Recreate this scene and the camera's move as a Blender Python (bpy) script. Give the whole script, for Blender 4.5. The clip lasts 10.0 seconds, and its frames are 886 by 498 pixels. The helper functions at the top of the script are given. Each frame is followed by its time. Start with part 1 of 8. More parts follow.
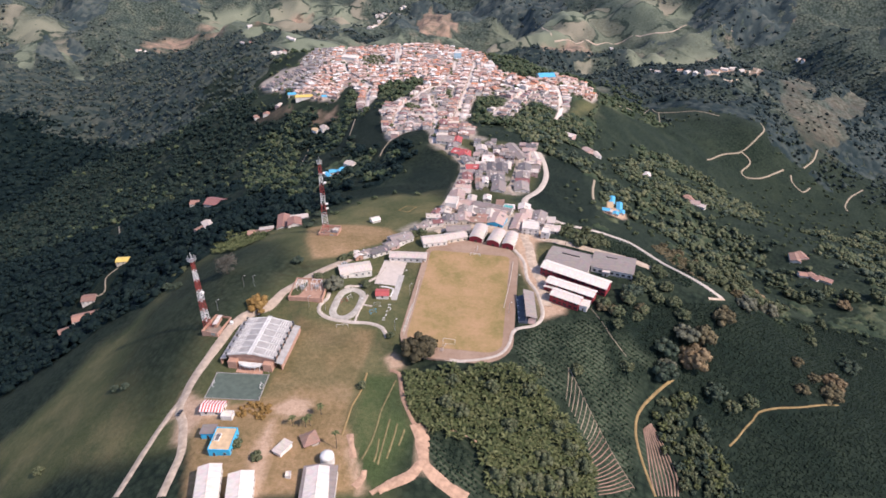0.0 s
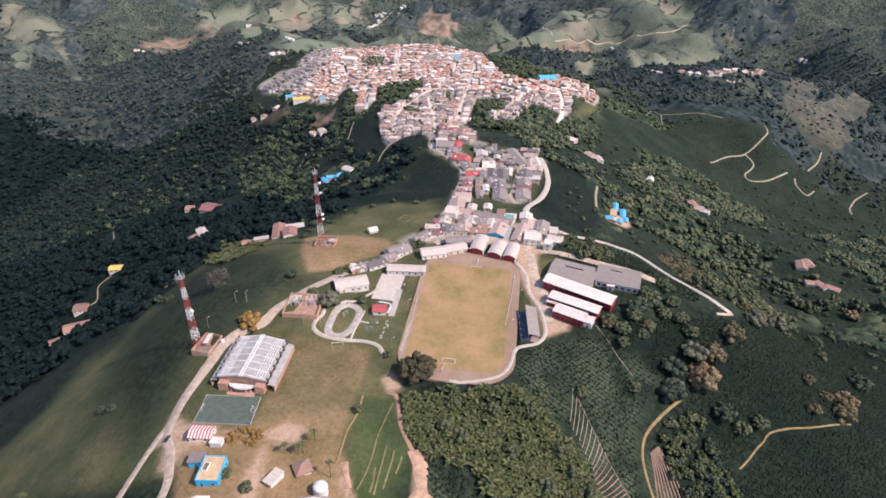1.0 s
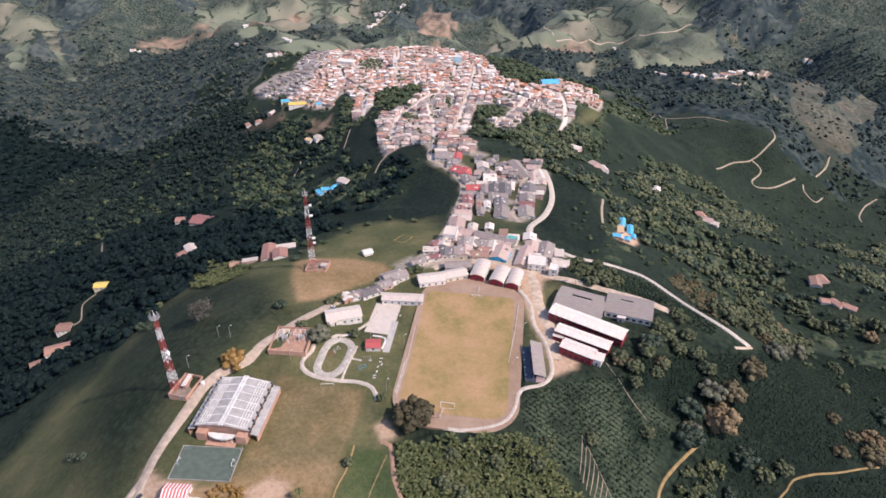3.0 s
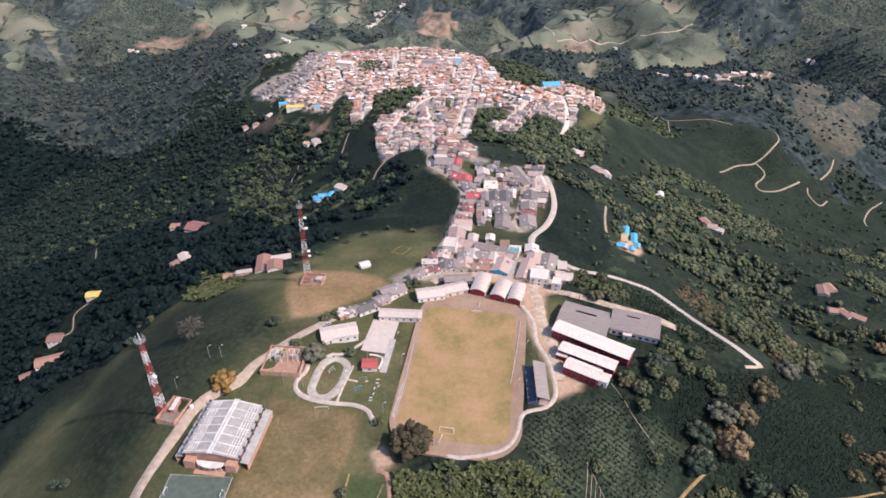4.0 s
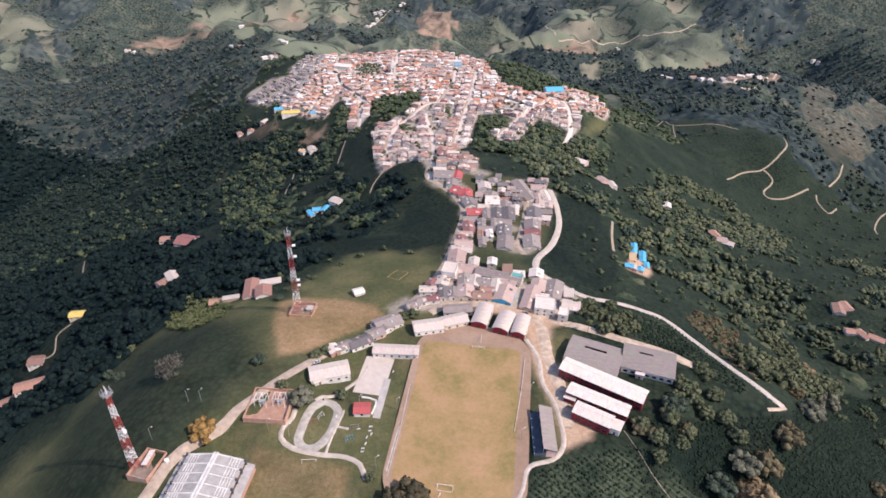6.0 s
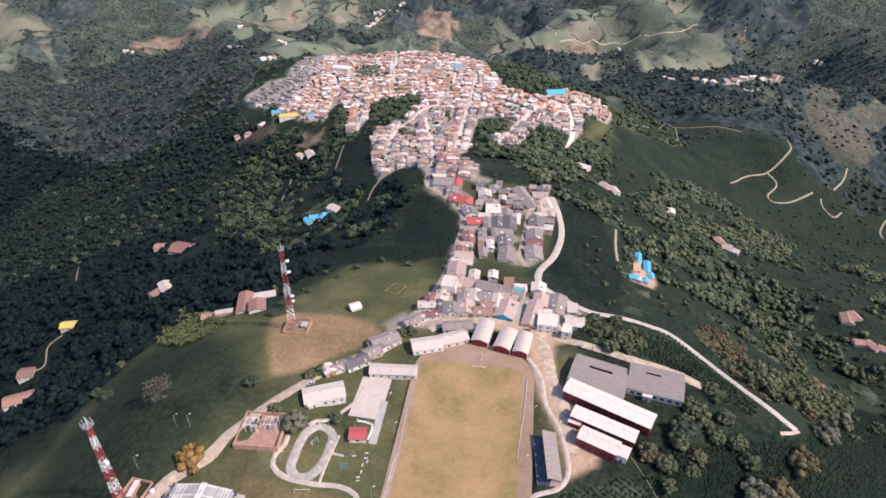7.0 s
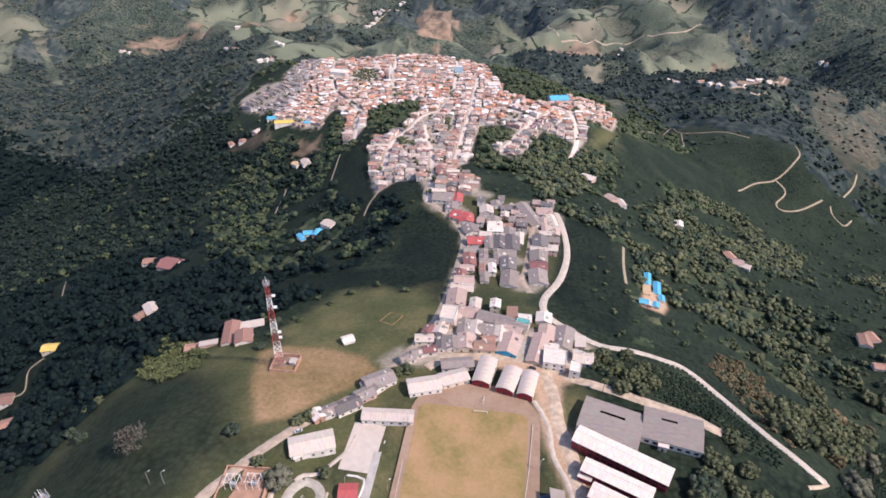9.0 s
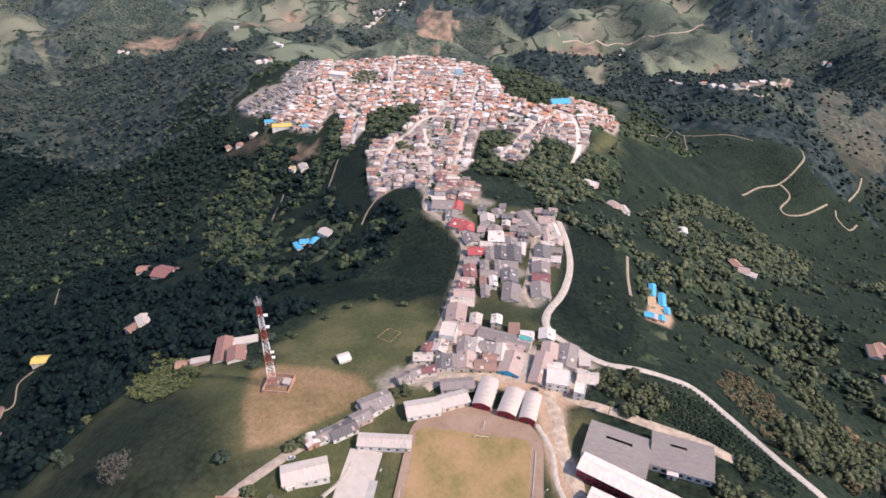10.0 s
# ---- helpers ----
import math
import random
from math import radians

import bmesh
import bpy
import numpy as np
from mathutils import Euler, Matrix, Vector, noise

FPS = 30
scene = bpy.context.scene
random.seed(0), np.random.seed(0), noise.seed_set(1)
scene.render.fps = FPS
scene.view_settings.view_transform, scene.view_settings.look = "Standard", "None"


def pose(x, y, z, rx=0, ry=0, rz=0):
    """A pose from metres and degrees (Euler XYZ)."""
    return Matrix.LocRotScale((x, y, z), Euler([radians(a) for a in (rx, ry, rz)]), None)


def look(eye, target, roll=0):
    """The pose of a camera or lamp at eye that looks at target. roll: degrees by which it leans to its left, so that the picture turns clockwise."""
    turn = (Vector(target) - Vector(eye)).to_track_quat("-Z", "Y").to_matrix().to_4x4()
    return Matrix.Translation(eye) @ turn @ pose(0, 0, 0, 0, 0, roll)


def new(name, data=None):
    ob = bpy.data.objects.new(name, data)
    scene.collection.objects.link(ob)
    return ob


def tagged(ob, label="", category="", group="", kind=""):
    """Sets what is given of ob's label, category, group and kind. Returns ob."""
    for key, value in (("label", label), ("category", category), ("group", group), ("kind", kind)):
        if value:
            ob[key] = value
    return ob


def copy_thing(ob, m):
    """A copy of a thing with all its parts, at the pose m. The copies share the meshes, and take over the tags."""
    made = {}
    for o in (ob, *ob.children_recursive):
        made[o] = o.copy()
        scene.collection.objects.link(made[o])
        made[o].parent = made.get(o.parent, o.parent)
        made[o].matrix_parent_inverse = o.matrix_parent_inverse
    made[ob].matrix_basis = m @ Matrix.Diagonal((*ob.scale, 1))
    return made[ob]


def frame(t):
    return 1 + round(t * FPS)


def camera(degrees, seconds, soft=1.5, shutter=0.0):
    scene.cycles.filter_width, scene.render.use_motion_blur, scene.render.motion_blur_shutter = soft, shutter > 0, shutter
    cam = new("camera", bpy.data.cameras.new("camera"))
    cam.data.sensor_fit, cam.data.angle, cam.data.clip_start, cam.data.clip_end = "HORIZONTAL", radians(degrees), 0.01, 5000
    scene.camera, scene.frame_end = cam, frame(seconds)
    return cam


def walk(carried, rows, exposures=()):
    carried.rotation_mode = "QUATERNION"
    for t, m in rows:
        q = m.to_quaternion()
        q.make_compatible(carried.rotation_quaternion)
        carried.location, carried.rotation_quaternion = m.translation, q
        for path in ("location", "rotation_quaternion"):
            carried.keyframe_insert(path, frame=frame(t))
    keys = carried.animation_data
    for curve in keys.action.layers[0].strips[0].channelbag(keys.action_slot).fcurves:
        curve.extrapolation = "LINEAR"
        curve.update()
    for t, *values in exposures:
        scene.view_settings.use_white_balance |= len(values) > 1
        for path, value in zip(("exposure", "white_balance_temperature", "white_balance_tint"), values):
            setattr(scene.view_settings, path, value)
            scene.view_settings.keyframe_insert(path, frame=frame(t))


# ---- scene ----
cam = camera(71.99, 10.0, soft=1.7)
PATH = [
    (0, (1.78, 15.44, 239.80), (-11.58, 437.55, -27.86), 1.22),
    (1, (1.50, 32.50, 240.79), (-11.84, 454.05, -27.75), 1.22),
    (2, (1.22, 49.50, 241.76), (-12.12, 470.51, -27.63), 1.22),
    (3, (0.95, 66.45, 242.71), (-12.42, 486.92, -27.51), 1.22),
    (4, (0.70, 83.34, 243.64), (-12.74, 503.30, -27.38), 1.22),
    (5, (0.45, 100.18, 244.55), (-13.08, 519.63, -27.25), 1.22),
    (6, (0.21, 116.96, 245.44), (-13.45, 535.92, -27.11), 1.22),
    (7, (-0.03, 133.68, 246.30), (-13.83, 552.17, -26.97), 1.21),
    (8, (-0.25, 150.36, 247.15), (-14.23, 568.38, -26.82), 1.21),
    (9, (-0.46, 166.97, 247.97), (-14.66, 584.55, -26.67), 1.20),
    (10, (-0.67, 183.53, 248.78), (-15.10, 600.68, -26.51), 1.19),
]
walk(cam, [(t, look(eye, target, roll)) for t, eye, target, roll in PATH], [(0, 0.76, 6450, 20), (10, 0.74, 6450, 20)])

# ---- light ----
SUN_AT = Vector((0.64, -0.26, 0.76)).normalized()
world = bpy.data.worlds.new("sky")
scene.world = world
world.use_nodes = True
sky = world.node_tree.nodes.new("ShaderNodeTexSky")
sky.sky_type, sky.sun_disc = "NISHITA", False
sky.sun_elevation = math.asin(SUN_AT.z)
sky.sun_rotation = math.atan2(SUN_AT.x, SUN_AT.y)
sky.dust_density, sky.altitude = 2.0, 1500
world.node_tree.links.new(sky.outputs[0], world.node_tree.nodes["Background"].inputs[0])
world.node_tree.nodes["Background"].inputs[1].default_value = 0.15
sun = new("sun", bpy.data.lights.new("sun", "SUN"))
sun.data.energy, sun.data.angle, sun.data.color = 3.3, radians(0.6), (1.0, 0.92, 0.80)
sun.matrix_world = look(SUN_AT * 1000, (0, 0, 0))


# ---- materials ----
class Nodes:
    """Short hand for a node material."""

    def __init__(self, name):
        self.mat = bpy.data.materials.new(name)
        self.mat.use_nodes = True
        self.tree = self.mat.node_tree
        self.bsdf = self.tree.nodes["Principled BSDF"]

    def add(self, kind, inputs=(), **props):
        n = self.tree.nodes.new("ShaderNode" + kind)
        for k, v in props.items():
            setattr(n, k, v)
        for k, v in dict(inputs).items():
            self.put(n.inputs[k], v)
        return n

    def put(self, socket, v):
        if isinstance(v, bpy.types.NodeSocket):
            self.tree.links.new(v, socket)
        else:
            socket.default_value = (*v, 1) if isinstance(v, tuple) and len(v) == 3 and socket.type == "RGBA" else v

    def where(self):
        return self.add("NewGeometry").outputs["Position"]

    def noise(self, scale, detail=4.0, rough=0.55, vector=None):
        n = self.add("TexNoise", {"Scale": scale, "Detail": detail, "Roughness": rough})
        self.tree.links.new(vector or self.where(), n.inputs["Vector"])
        return n.outputs[0]

    def ramp(self, fac, stops):
        n = self.add("ValToRGB")
        n.color_ramp.elements[0].position, n.color_ramp.elements[1].position = stops[0][0], stops[-1][0]
        for p, _ in stops[1:-1]:
            n.color_ramp.elements.new(p)
        for e, (_, c) in zip(n.color_ramp.elements, stops):
            e.color = (*c, 1) if len(c) == 3 else c
        self.tree.links.new(fac, n.inputs[0])
        return n.outputs[0]

    def math(self, op, a, b=0.0):
        n = self.add("Math", operation=op)
        self.put(n.inputs[0], a), self.put(n.inputs[1], b)
        return n.outputs[0]

    def span(self, v, a, b):
        n = self.add("MapRange", {"Value": v, "From Min": a, "From Max": b})
        return n.outputs[0]

    def mix(self, fac, a, b, blend="MIX"):
        n = self.add("Mix", data_type="RGBA", blend_type=blend)
        self.put(n.inputs[0], fac), self.put(n.inputs[6], a), self.put(n.inputs[7], b)
        return n.outputs[2]

    def mask(self, name):
        return self.add("Attribute", attribute_name=name).outputs["Fac"]

    def bump(self, height, distance, strength=0.6):
        n = self.add("Bump", {"Height": height, "Distance": distance, "Strength": strength})
        self.tree.links.new(n.outputs[0], self.bsdf.inputs["Normal"])

    def done(self, colour, rough=0.8, metal=0.0, spec=0.3):
        self.put(self.bsdf.inputs["Base Color"], colour)
        self.put(self.bsdf.inputs["Roughness"], rough)
        self.put(self.bsdf.inputs["Metallic"], metal)
        self.put(self.bsdf.inputs["Specular IOR Level"], spec)
        return self.mat


def scaled(c, k):
    return tuple(min(1.0, v * k) for v in c)


def plain(name, colour, rough=0.8, metal=0.0, grain=3.0, stain=0.25, vary=0.0, spec=0.3, bump=0.0):
    """A surface with stains at a few metres, grain at a few decimetres and, with vary, a shade of its own for each object."""
    n = Nodes(name)
    c = n.mix(n.ramp(n.noise(0.35, 5), [(0.35, (0, 0, 0)), (0.7, (1, 1, 1))]), scaled(colour, 1 - stain), scaled(colour, 1 + 0.5 * stain))
    c = n.mix(n.math("MULTIPLY", n.noise(grain, 3), 0.35), c, scaled(colour, 0.55))
    if vary:
        r = n.add("ObjectInfo").outputs["Random"]
        hsv = n.add("HueSaturation", {"Color": c, "Hue": n.math("ADD", 0.5 - 0.02 * vary, n.math("MULTIPLY", r, 0.04 * vary)),
                                      "Value": n.math("ADD", 1 - 0.4 * vary, n.math("MULTIPLY", r, 0.8 * vary))})
        c = hsv.outputs[0]
    if bump:
        n.bump(n.noise(grain * 2, 3), bump)
    return n.done(c, rough, metal, spec)


def roofing(name, colour, rough=0.8, vary=0.3, spec=0.3):
    """Sheet or tile roofing: ribs down the slope, streaks of dirt, patched sheets."""
    n = Nodes(name)
    at = n.add("TexCoord").outputs["Object"]
    ribs = n.add("TexWave", {"Scale": 0.9, "Distortion": 0.4, "Vector": at}, wave_type="BANDS", bands_direction="Y").outputs["Fac"]
    stretch = n.add("Mapping", {"Vector": at, "Scale": (0.25, 1.4, 0.25)})
    streak = n.add("TexNoise", {"Scale": 1.0, "Detail": 5.0, "Roughness": 0.6, "Vector": stretch.outputs[0]}).outputs[0]
    patch = n.add("TexVoronoi", {"Scale": 0.42, "Vector": at}).outputs["Color"]
    c = n.mix(n.ramp(streak, [(0.38, (0, 0, 0)), (0.68, (1, 1, 1))]), scaled(colour, 1.06), scaled(colour, 0.82))
    c = n.mix(0.10, c, n.mix(1.0, c, patch, "MULTIPLY"))
    c = n.mix(n.math("MULTIPLY", ribs, 0.22), c, scaled(colour, 0.5))
    r = n.add("ObjectInfo").outputs["Random"]
    c = n.add("HueSaturation", {"Color": c, "Hue": n.math("ADD", 0.5 - 0.015 * vary, n.math("MULTIPLY", r, 0.03 * vary)),
                                "Value": n.math("ADD", 1 - 0.4 * vary, n.math("MULTIPLY", r, 0.8 * vary))}).outputs[0]
    n.bump(ribs, 0.05, 0.5)
    return n.done(c, rough, 0.0, spec)


def island_shades(name, stops, rough=0.75, grain=1.5, spec=0.2, bump=0.0):
    """Each loose piece of the mesh takes one of the shades, with grain over it."""
    n = Nodes(name)
    r = n.add("NewGeometry").outputs["Random Per Island"]
    ramp = n.ramp(r, stops)
    ramp.node.color_ramp.interpolation = "CONSTANT"
    c = n.mix(n.math("MULTIPLY", n.noise(grain, 5), 0.5), ramp, n.mix(1.0, ramp, (0.5, 0.47, 0.45), "MULTIPLY"))
    if bump:
        n.bump(n.noise(grain * 3, 3), bump)
    return n.done(c, rough, 0.0, spec)


def ground_material():
    n = Nodes("hill_ground")
    big, mid, fine = n.noise(0.006, 6), n.noise(0.035, 6), n.noise(0.4, 6, 0.65)
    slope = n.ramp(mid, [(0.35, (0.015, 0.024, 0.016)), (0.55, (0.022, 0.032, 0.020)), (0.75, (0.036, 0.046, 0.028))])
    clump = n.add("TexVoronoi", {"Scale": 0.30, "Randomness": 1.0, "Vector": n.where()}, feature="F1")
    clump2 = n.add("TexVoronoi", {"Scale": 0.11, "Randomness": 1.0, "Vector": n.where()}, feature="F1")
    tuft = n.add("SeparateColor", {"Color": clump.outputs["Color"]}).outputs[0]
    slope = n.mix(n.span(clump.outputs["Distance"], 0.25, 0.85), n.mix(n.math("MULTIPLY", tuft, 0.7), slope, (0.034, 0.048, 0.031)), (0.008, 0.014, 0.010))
    slope = n.mix(n.math("MULTIPLY", n.span(n.noise(0.02, 5, 0.6), 0.5, 0.68), 0.5), slope, (0.040, 0.052, 0.031))
    # pasture patchwork of the far hills, its greens greyed for distance haze
    warp = n.add("VectorMath", operation="ADD")
    n.put(warp.inputs[0], n.where())
    nz = n.add("TexNoise", {"Scale": 0.008, "Detail": 3.0, "Vector": n.where()})
    sc = n.add("VectorMath", operation="SCALE")
    n.put(sc.inputs[0], nz.outputs["Color"]), n.put(sc.inputs["Scale"], 170.0)
    n.put(warp.inputs[1], sc.outputs[0])
    cells = n.add("TexVoronoi", {"Scale": 0.0052, "Vector": warp.outputs[0]})
    pick = n.add("SeparateColor", {"Color": cells.outputs["Color"]}).outputs[0]
    meadow = n.ramp(pick, [(0.0, (0.140, 0.160, 0.112)), (0.3, (0.195, 0.204, 0.142)), (0.55, (0.158, 0.176, 0.122)), (0.8, (0.235, 0.208, 0.152))])
    meadow = n.mix(n.span(n.add("TexVoronoi", {"Scale": 0.022, "Vector": n.where()}).outputs["Distance"], 0.15, 0.09), meadow, (0.022, 0.032, 0.02))
    edge = n.add("TexVoronoi", {"Scale": 0.0052, "Vector": warp.outputs[0]}, feature="DISTANCE_TO_EDGE").outputs["Distance"]
    meadow = n.mix(n.math("MULTIPLY", n.span(edge, 0.05, 0.028), n.span(n.noise(0.012, 3), 0.38, 0.5)), meadow, (0.030, 0.044, 0.032))
    # scrub, tinted bluish to carry the same haze
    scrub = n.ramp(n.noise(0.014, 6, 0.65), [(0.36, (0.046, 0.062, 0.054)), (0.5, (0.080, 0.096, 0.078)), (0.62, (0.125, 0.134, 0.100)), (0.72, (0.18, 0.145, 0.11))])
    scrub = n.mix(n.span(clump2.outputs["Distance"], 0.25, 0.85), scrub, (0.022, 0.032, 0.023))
    pasture = n.mix(n.mask("meadow"), scrub, meadow)
    base = n.mix(n.mask("pasture"), slope, pasture)
    grass = n.ramp(n.math("ADD", n.math("MULTIPLY", mid, 0.6), n.math("MULTIPLY", fine, 0.4)),
                   [(0.36, (0.058, 0.068, 0.029)), (0.5, (0.096, 0.097, 0.045)), (0.64, (0.155, 0.132, 0.065))])
    dry = n.ramp(n.math("ADD", n.math("MULTIPLY", mid, 0.55), n.math("MULTIPLY", fine, 0.45)),
                 [(0.36, (0.155, 0.113, 0.052)), (0.5, (0.255, 0.168, 0.086)), (0.66, (0.37, 0.235, 0.140))])
    earth = n.ramp(fine, [(0.3, (0.36, 0.235, 0.155)), (0.6, (0.49, 0.335, 0.235)), (0.8, (0.54, 0.41, 0.315))])
    worn = n.ramp(fine, [(0.3, (0.30, 0.245, 0.205)), (0.7, (0.52, 0.435, 0.37))])
    base = n.mix(n.math("MULTIPLY", n.math("SUBTRACT", 1.0, n.mask("pasture")), n.mask("meadow")), base, (0.054, 0.060, 0.037))
    base = n.mix(n.math("MULTIPLY", n.mask("red_soil"), n.span(n.noise(0.03, 5, 0.6), 0.25, 0.6)), base, n.ramp(fine, [(0.3, (0.30, 0.175, 0.125)), (0.7, (0.40, 0.29, 0.21))]))
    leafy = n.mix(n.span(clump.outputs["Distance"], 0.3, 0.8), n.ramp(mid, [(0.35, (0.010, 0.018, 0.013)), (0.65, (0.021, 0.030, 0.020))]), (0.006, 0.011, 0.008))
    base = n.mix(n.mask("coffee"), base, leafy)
    crop = n.ramp(n.math("ADD", n.math("MULTIPLY", mid, 0.6), n.math("MULTIPLY", fine, 0.4)), [(0.36, (0.040, 0.060, 0.022)), (0.5, (0.065, 0.085, 0.034)), (0.64, (0.11, 0.115, 0.05))])
    grass = n.mix(n.mask("crop"), grass, crop)
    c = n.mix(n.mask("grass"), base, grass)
    c = n.mix(n.mask("dry"), c, dry)
    c = n.mix(n.mask("town"), c, worn)
    c = n.mix(n.mask("bare"), c, earth)
    # rows of young coffee bushes across the planted slopes
    wave = n.add("TexWave", {"Scale": 0.16, "Distortion": 2.5, "Detail": 2.0, "Detail Scale": 0.25, "Vector": n.where()}, wave_type="BANDS", bands_direction="DIAGONAL")
    rows = n.mix(n.span(wave.outputs["Fac"], 0.45, 0.75), (0.032, 0.048, 0.028), (0.072, 0.080, 0.052))
    c = n.mix(n.math("MULTIPLY", n.mask("rows"), n.span(n.noise(0.05, 3), 0.40, 0.58)), c, rows)
    c = n.mix(n.math("MULTIPLY", n.span(n.noise(1.3, 4, 0.7), 0.45, 0.7), 0.45), c, n.mix(1.0, c, (0.45, 0.5, 0.42), "MULTIPLY"))
    n.bump(n.math("ADD", n.math("MULTIPLY", fine, 1.0), n.math("MULTIPLY", n.noise(1.6, 4), 0.4)), 1.0, 0.6)
    return n.done(c, 0.95, 0.0, 0.1)


def leaf_material(name, dark, mid, light, patch=0.12, by="", rough=0.8):
    """Leaves in three shades, picked for each clump: loose piece by loose piece, or by an attribute of the mesh."""
    n = Nodes(name)
    r = n.mask(by) if by else n.add("NewGeometry").outputs["Random Per Island"]
    c = n.ramp(n.math("ADD", n.math("MULTIPLY", r, 0.75 if by else 0.55), n.math("MULTIPLY", n.noise(patch, 4), 0.45 if by else 0.6)), [(0.2, dark), (0.55, mid), (0.9, light)])
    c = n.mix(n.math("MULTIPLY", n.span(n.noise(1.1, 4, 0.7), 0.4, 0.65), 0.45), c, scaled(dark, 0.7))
    n.bump(n.noise(1.4, 4, 0.7), 0.8, rough * 0.7)
    return n.done(c, 0.85, 0.0, 0.06)


GROUND = ground_material()
# Leaf colour sunk well below real foliage to carry the west flank's shade
FOREST = leaf_material("shaded_forest_leaves", (0.0042, 0.0105, 0.0115), (0.0078, 0.0165, 0.0168), (0.017, 0.028, 0.025), 0.02)
BUSHES = leaf_material("bush_leaves", (0.050, 0.064, 0.036), (0.092, 0.106, 0.058), (0.165, 0.160, 0.090), 0.03)
BAMBOO = leaf_material("bamboo_leaves", (0.045, 0.060, 0.026), (0.095, 0.108, 0.046), (0.18, 0.18, 0.085))
# Distance haze is put into these three leaf colours as a blue-grey tint
FARWOOD = leaf_material("hazed_far_wood_leaves", (0.024, 0.037, 0.036), (0.042, 0.057, 0.051), (0.075, 0.088, 0.070), 0.012)
VALLEYWOOD = leaf_material("hazed_valley_leaves", (0.021, 0.034, 0.032), (0.043, 0.058, 0.051), (0.096, 0.102, 0.076), 0.010)
HAZYWOOD = leaf_material("hazed_hedge_leaves", (0.036, 0.050, 0.048), (0.060, 0.076, 0.068), (0.098, 0.110, 0.090), 0.012)
# Shade of the upper flank mixed into the leaf colour, as in FOREST
MIDWOOD = leaf_material("shaded_upper_wood_leaves", (0.008, 0.016, 0.0145), (0.0155, 0.027, 0.023), (0.035, 0.048, 0.036), 0.015)
DARKTREE = leaf_material("dark_tree_leaves", (0.026, 0.040, 0.029), (0.050, 0.068, 0.048), (0.095, 0.110, 0.075))
TOWNLEAF = leaf_material("town_tree_leaves", (0.034, 0.050, 0.028), (0.058, 0.078, 0.042), (0.110, 0.118, 0.066), 0.02)
AUTUMN = leaf_material("rust_leaves", (0.12, 0.092, 0.055), (0.21, 0.15, 0.085), (0.29, 0.21, 0.125))
ORANGE = leaf_material("orange_leaves", (0.16, 0.095, 0.035), (0.27, 0.16, 0.055), (0.36, 0.23, 0.09))
GREYTREE = leaf_material("grey_twigs", (0.065, 0.060, 0.048), (0.105, 0.096, 0.078), (0.15, 0.138, 0.112))
BARK = plain("bark", (0.11, 0.085, 0.06), 0.9)
CONCRETE = plain("pale_concrete", (0.50, 0.42, 0.35), 0.85, stain=0.25)
DIRTROAD = plain("pale_earth_road", (0.52, 0.40, 0.30), 0.95, stain=0.35, grain=1.5)
TRAIL = plain("ochre_trail", (0.29, 0.195, 0.085), 0.95, stain=0.3)
PALETRAIL = plain("pale_earth_trail", (0.36, 0.285, 0.20), 0.95, stain=0.3)
ASPHALT = plain("worn_grey_road", (0.41, 0.32, 0.25), 0.9, stain=0.3)
TERRACOTTA = roofing("clay_tile", (0.37, 0.205, 0.155), 0.85, vary=0.5)
WHITE = plain("white_paint", (0.68, 0.63, 0.58), 0.6, stain=0.12)
ZINC = roofing("pale_sheet_roof", (0.57, 0.47, 0.40), 0.5, vary=0.3)
FIBRE = roofing("grey_fibre_cement_roof", (0.27, 0.222, 0.20), 0.85, vary=0.35)
REDWALL = plain("deep_red_paint", (0.29, 0.032, 0.042), 0.7, stain=0.2)

# Crest, spur and valley lines of the hills as (x, y, height); the ground is a smooth sheet bent over them.
MAIN_CREST = [(-130, -400, 8), (-130, -100, 6), (-125, 120, 2), (-114, 212, -2), (-147, 295, 0), (-70, 225, -5), (-90, 290, -5),
              (-45, 300, -4), (0, 345, -3.5), (15, 400, -3.5), (-45, 370, -5), (-108, 431, -11), (-70, 459, -15), (-15, 450, -6),
              (55, 350, -3.5), (110, 375, -6), (59, 506, -16), (15, 560, -24), (88, 663, -38), (20, 640, -36), (-33, 723, -32)]
TOWN_SPUR = [(-20, 830, -60), (-157, 905, -90), (0, 980, -78), (175, 1024, -88), (150, 1085, -82), (-90, 1090, -92), (247, 1135, -108),
             (59, 1225, -104), (-250, 1180, -118), (-15, 1378, -114), (-151, 1369, -116), (-302, 1074, -122), (-357, 1163, -144),
             (-30, 1460, -122), (-110, 1460, -114), (-220, 1460, -127), (-330, 1460, -132), (120, 1460, -142)]
WEST_SLOPE = [(-155, 360, -2), (-199, 272, -29), (-200, 150, -34), (-230, 400, -52), (-315, 440, -108), (-364, 510, -150),
              (-377, 563, -142), (-322, 696, -140), (-155, 665, -80), (-215, 912, -133), (-365, 1055, -158), (-320, 240, -110),
              (-420, 330, -168), (-560, 560, -235), (-600, 800, -262), (-700, 1050, -318), (-250, 560, -86)]
WEST_SPUR = [(-489, 1168, -190), (-620, 1450, -226), (-679, 1726, -226), (-611, 1778, -202), (-568, 1922, -225), (-950, 1450, -350),
             (-1083, 1483, -328), (-1420, 2225, -402), (-1338, 2510, -449), (-1188, 2518, -395), (-1840, 2596, -368), (-461, 2143, -276),
             (-1500, 1600, -345), (-1500, 900, -380)]
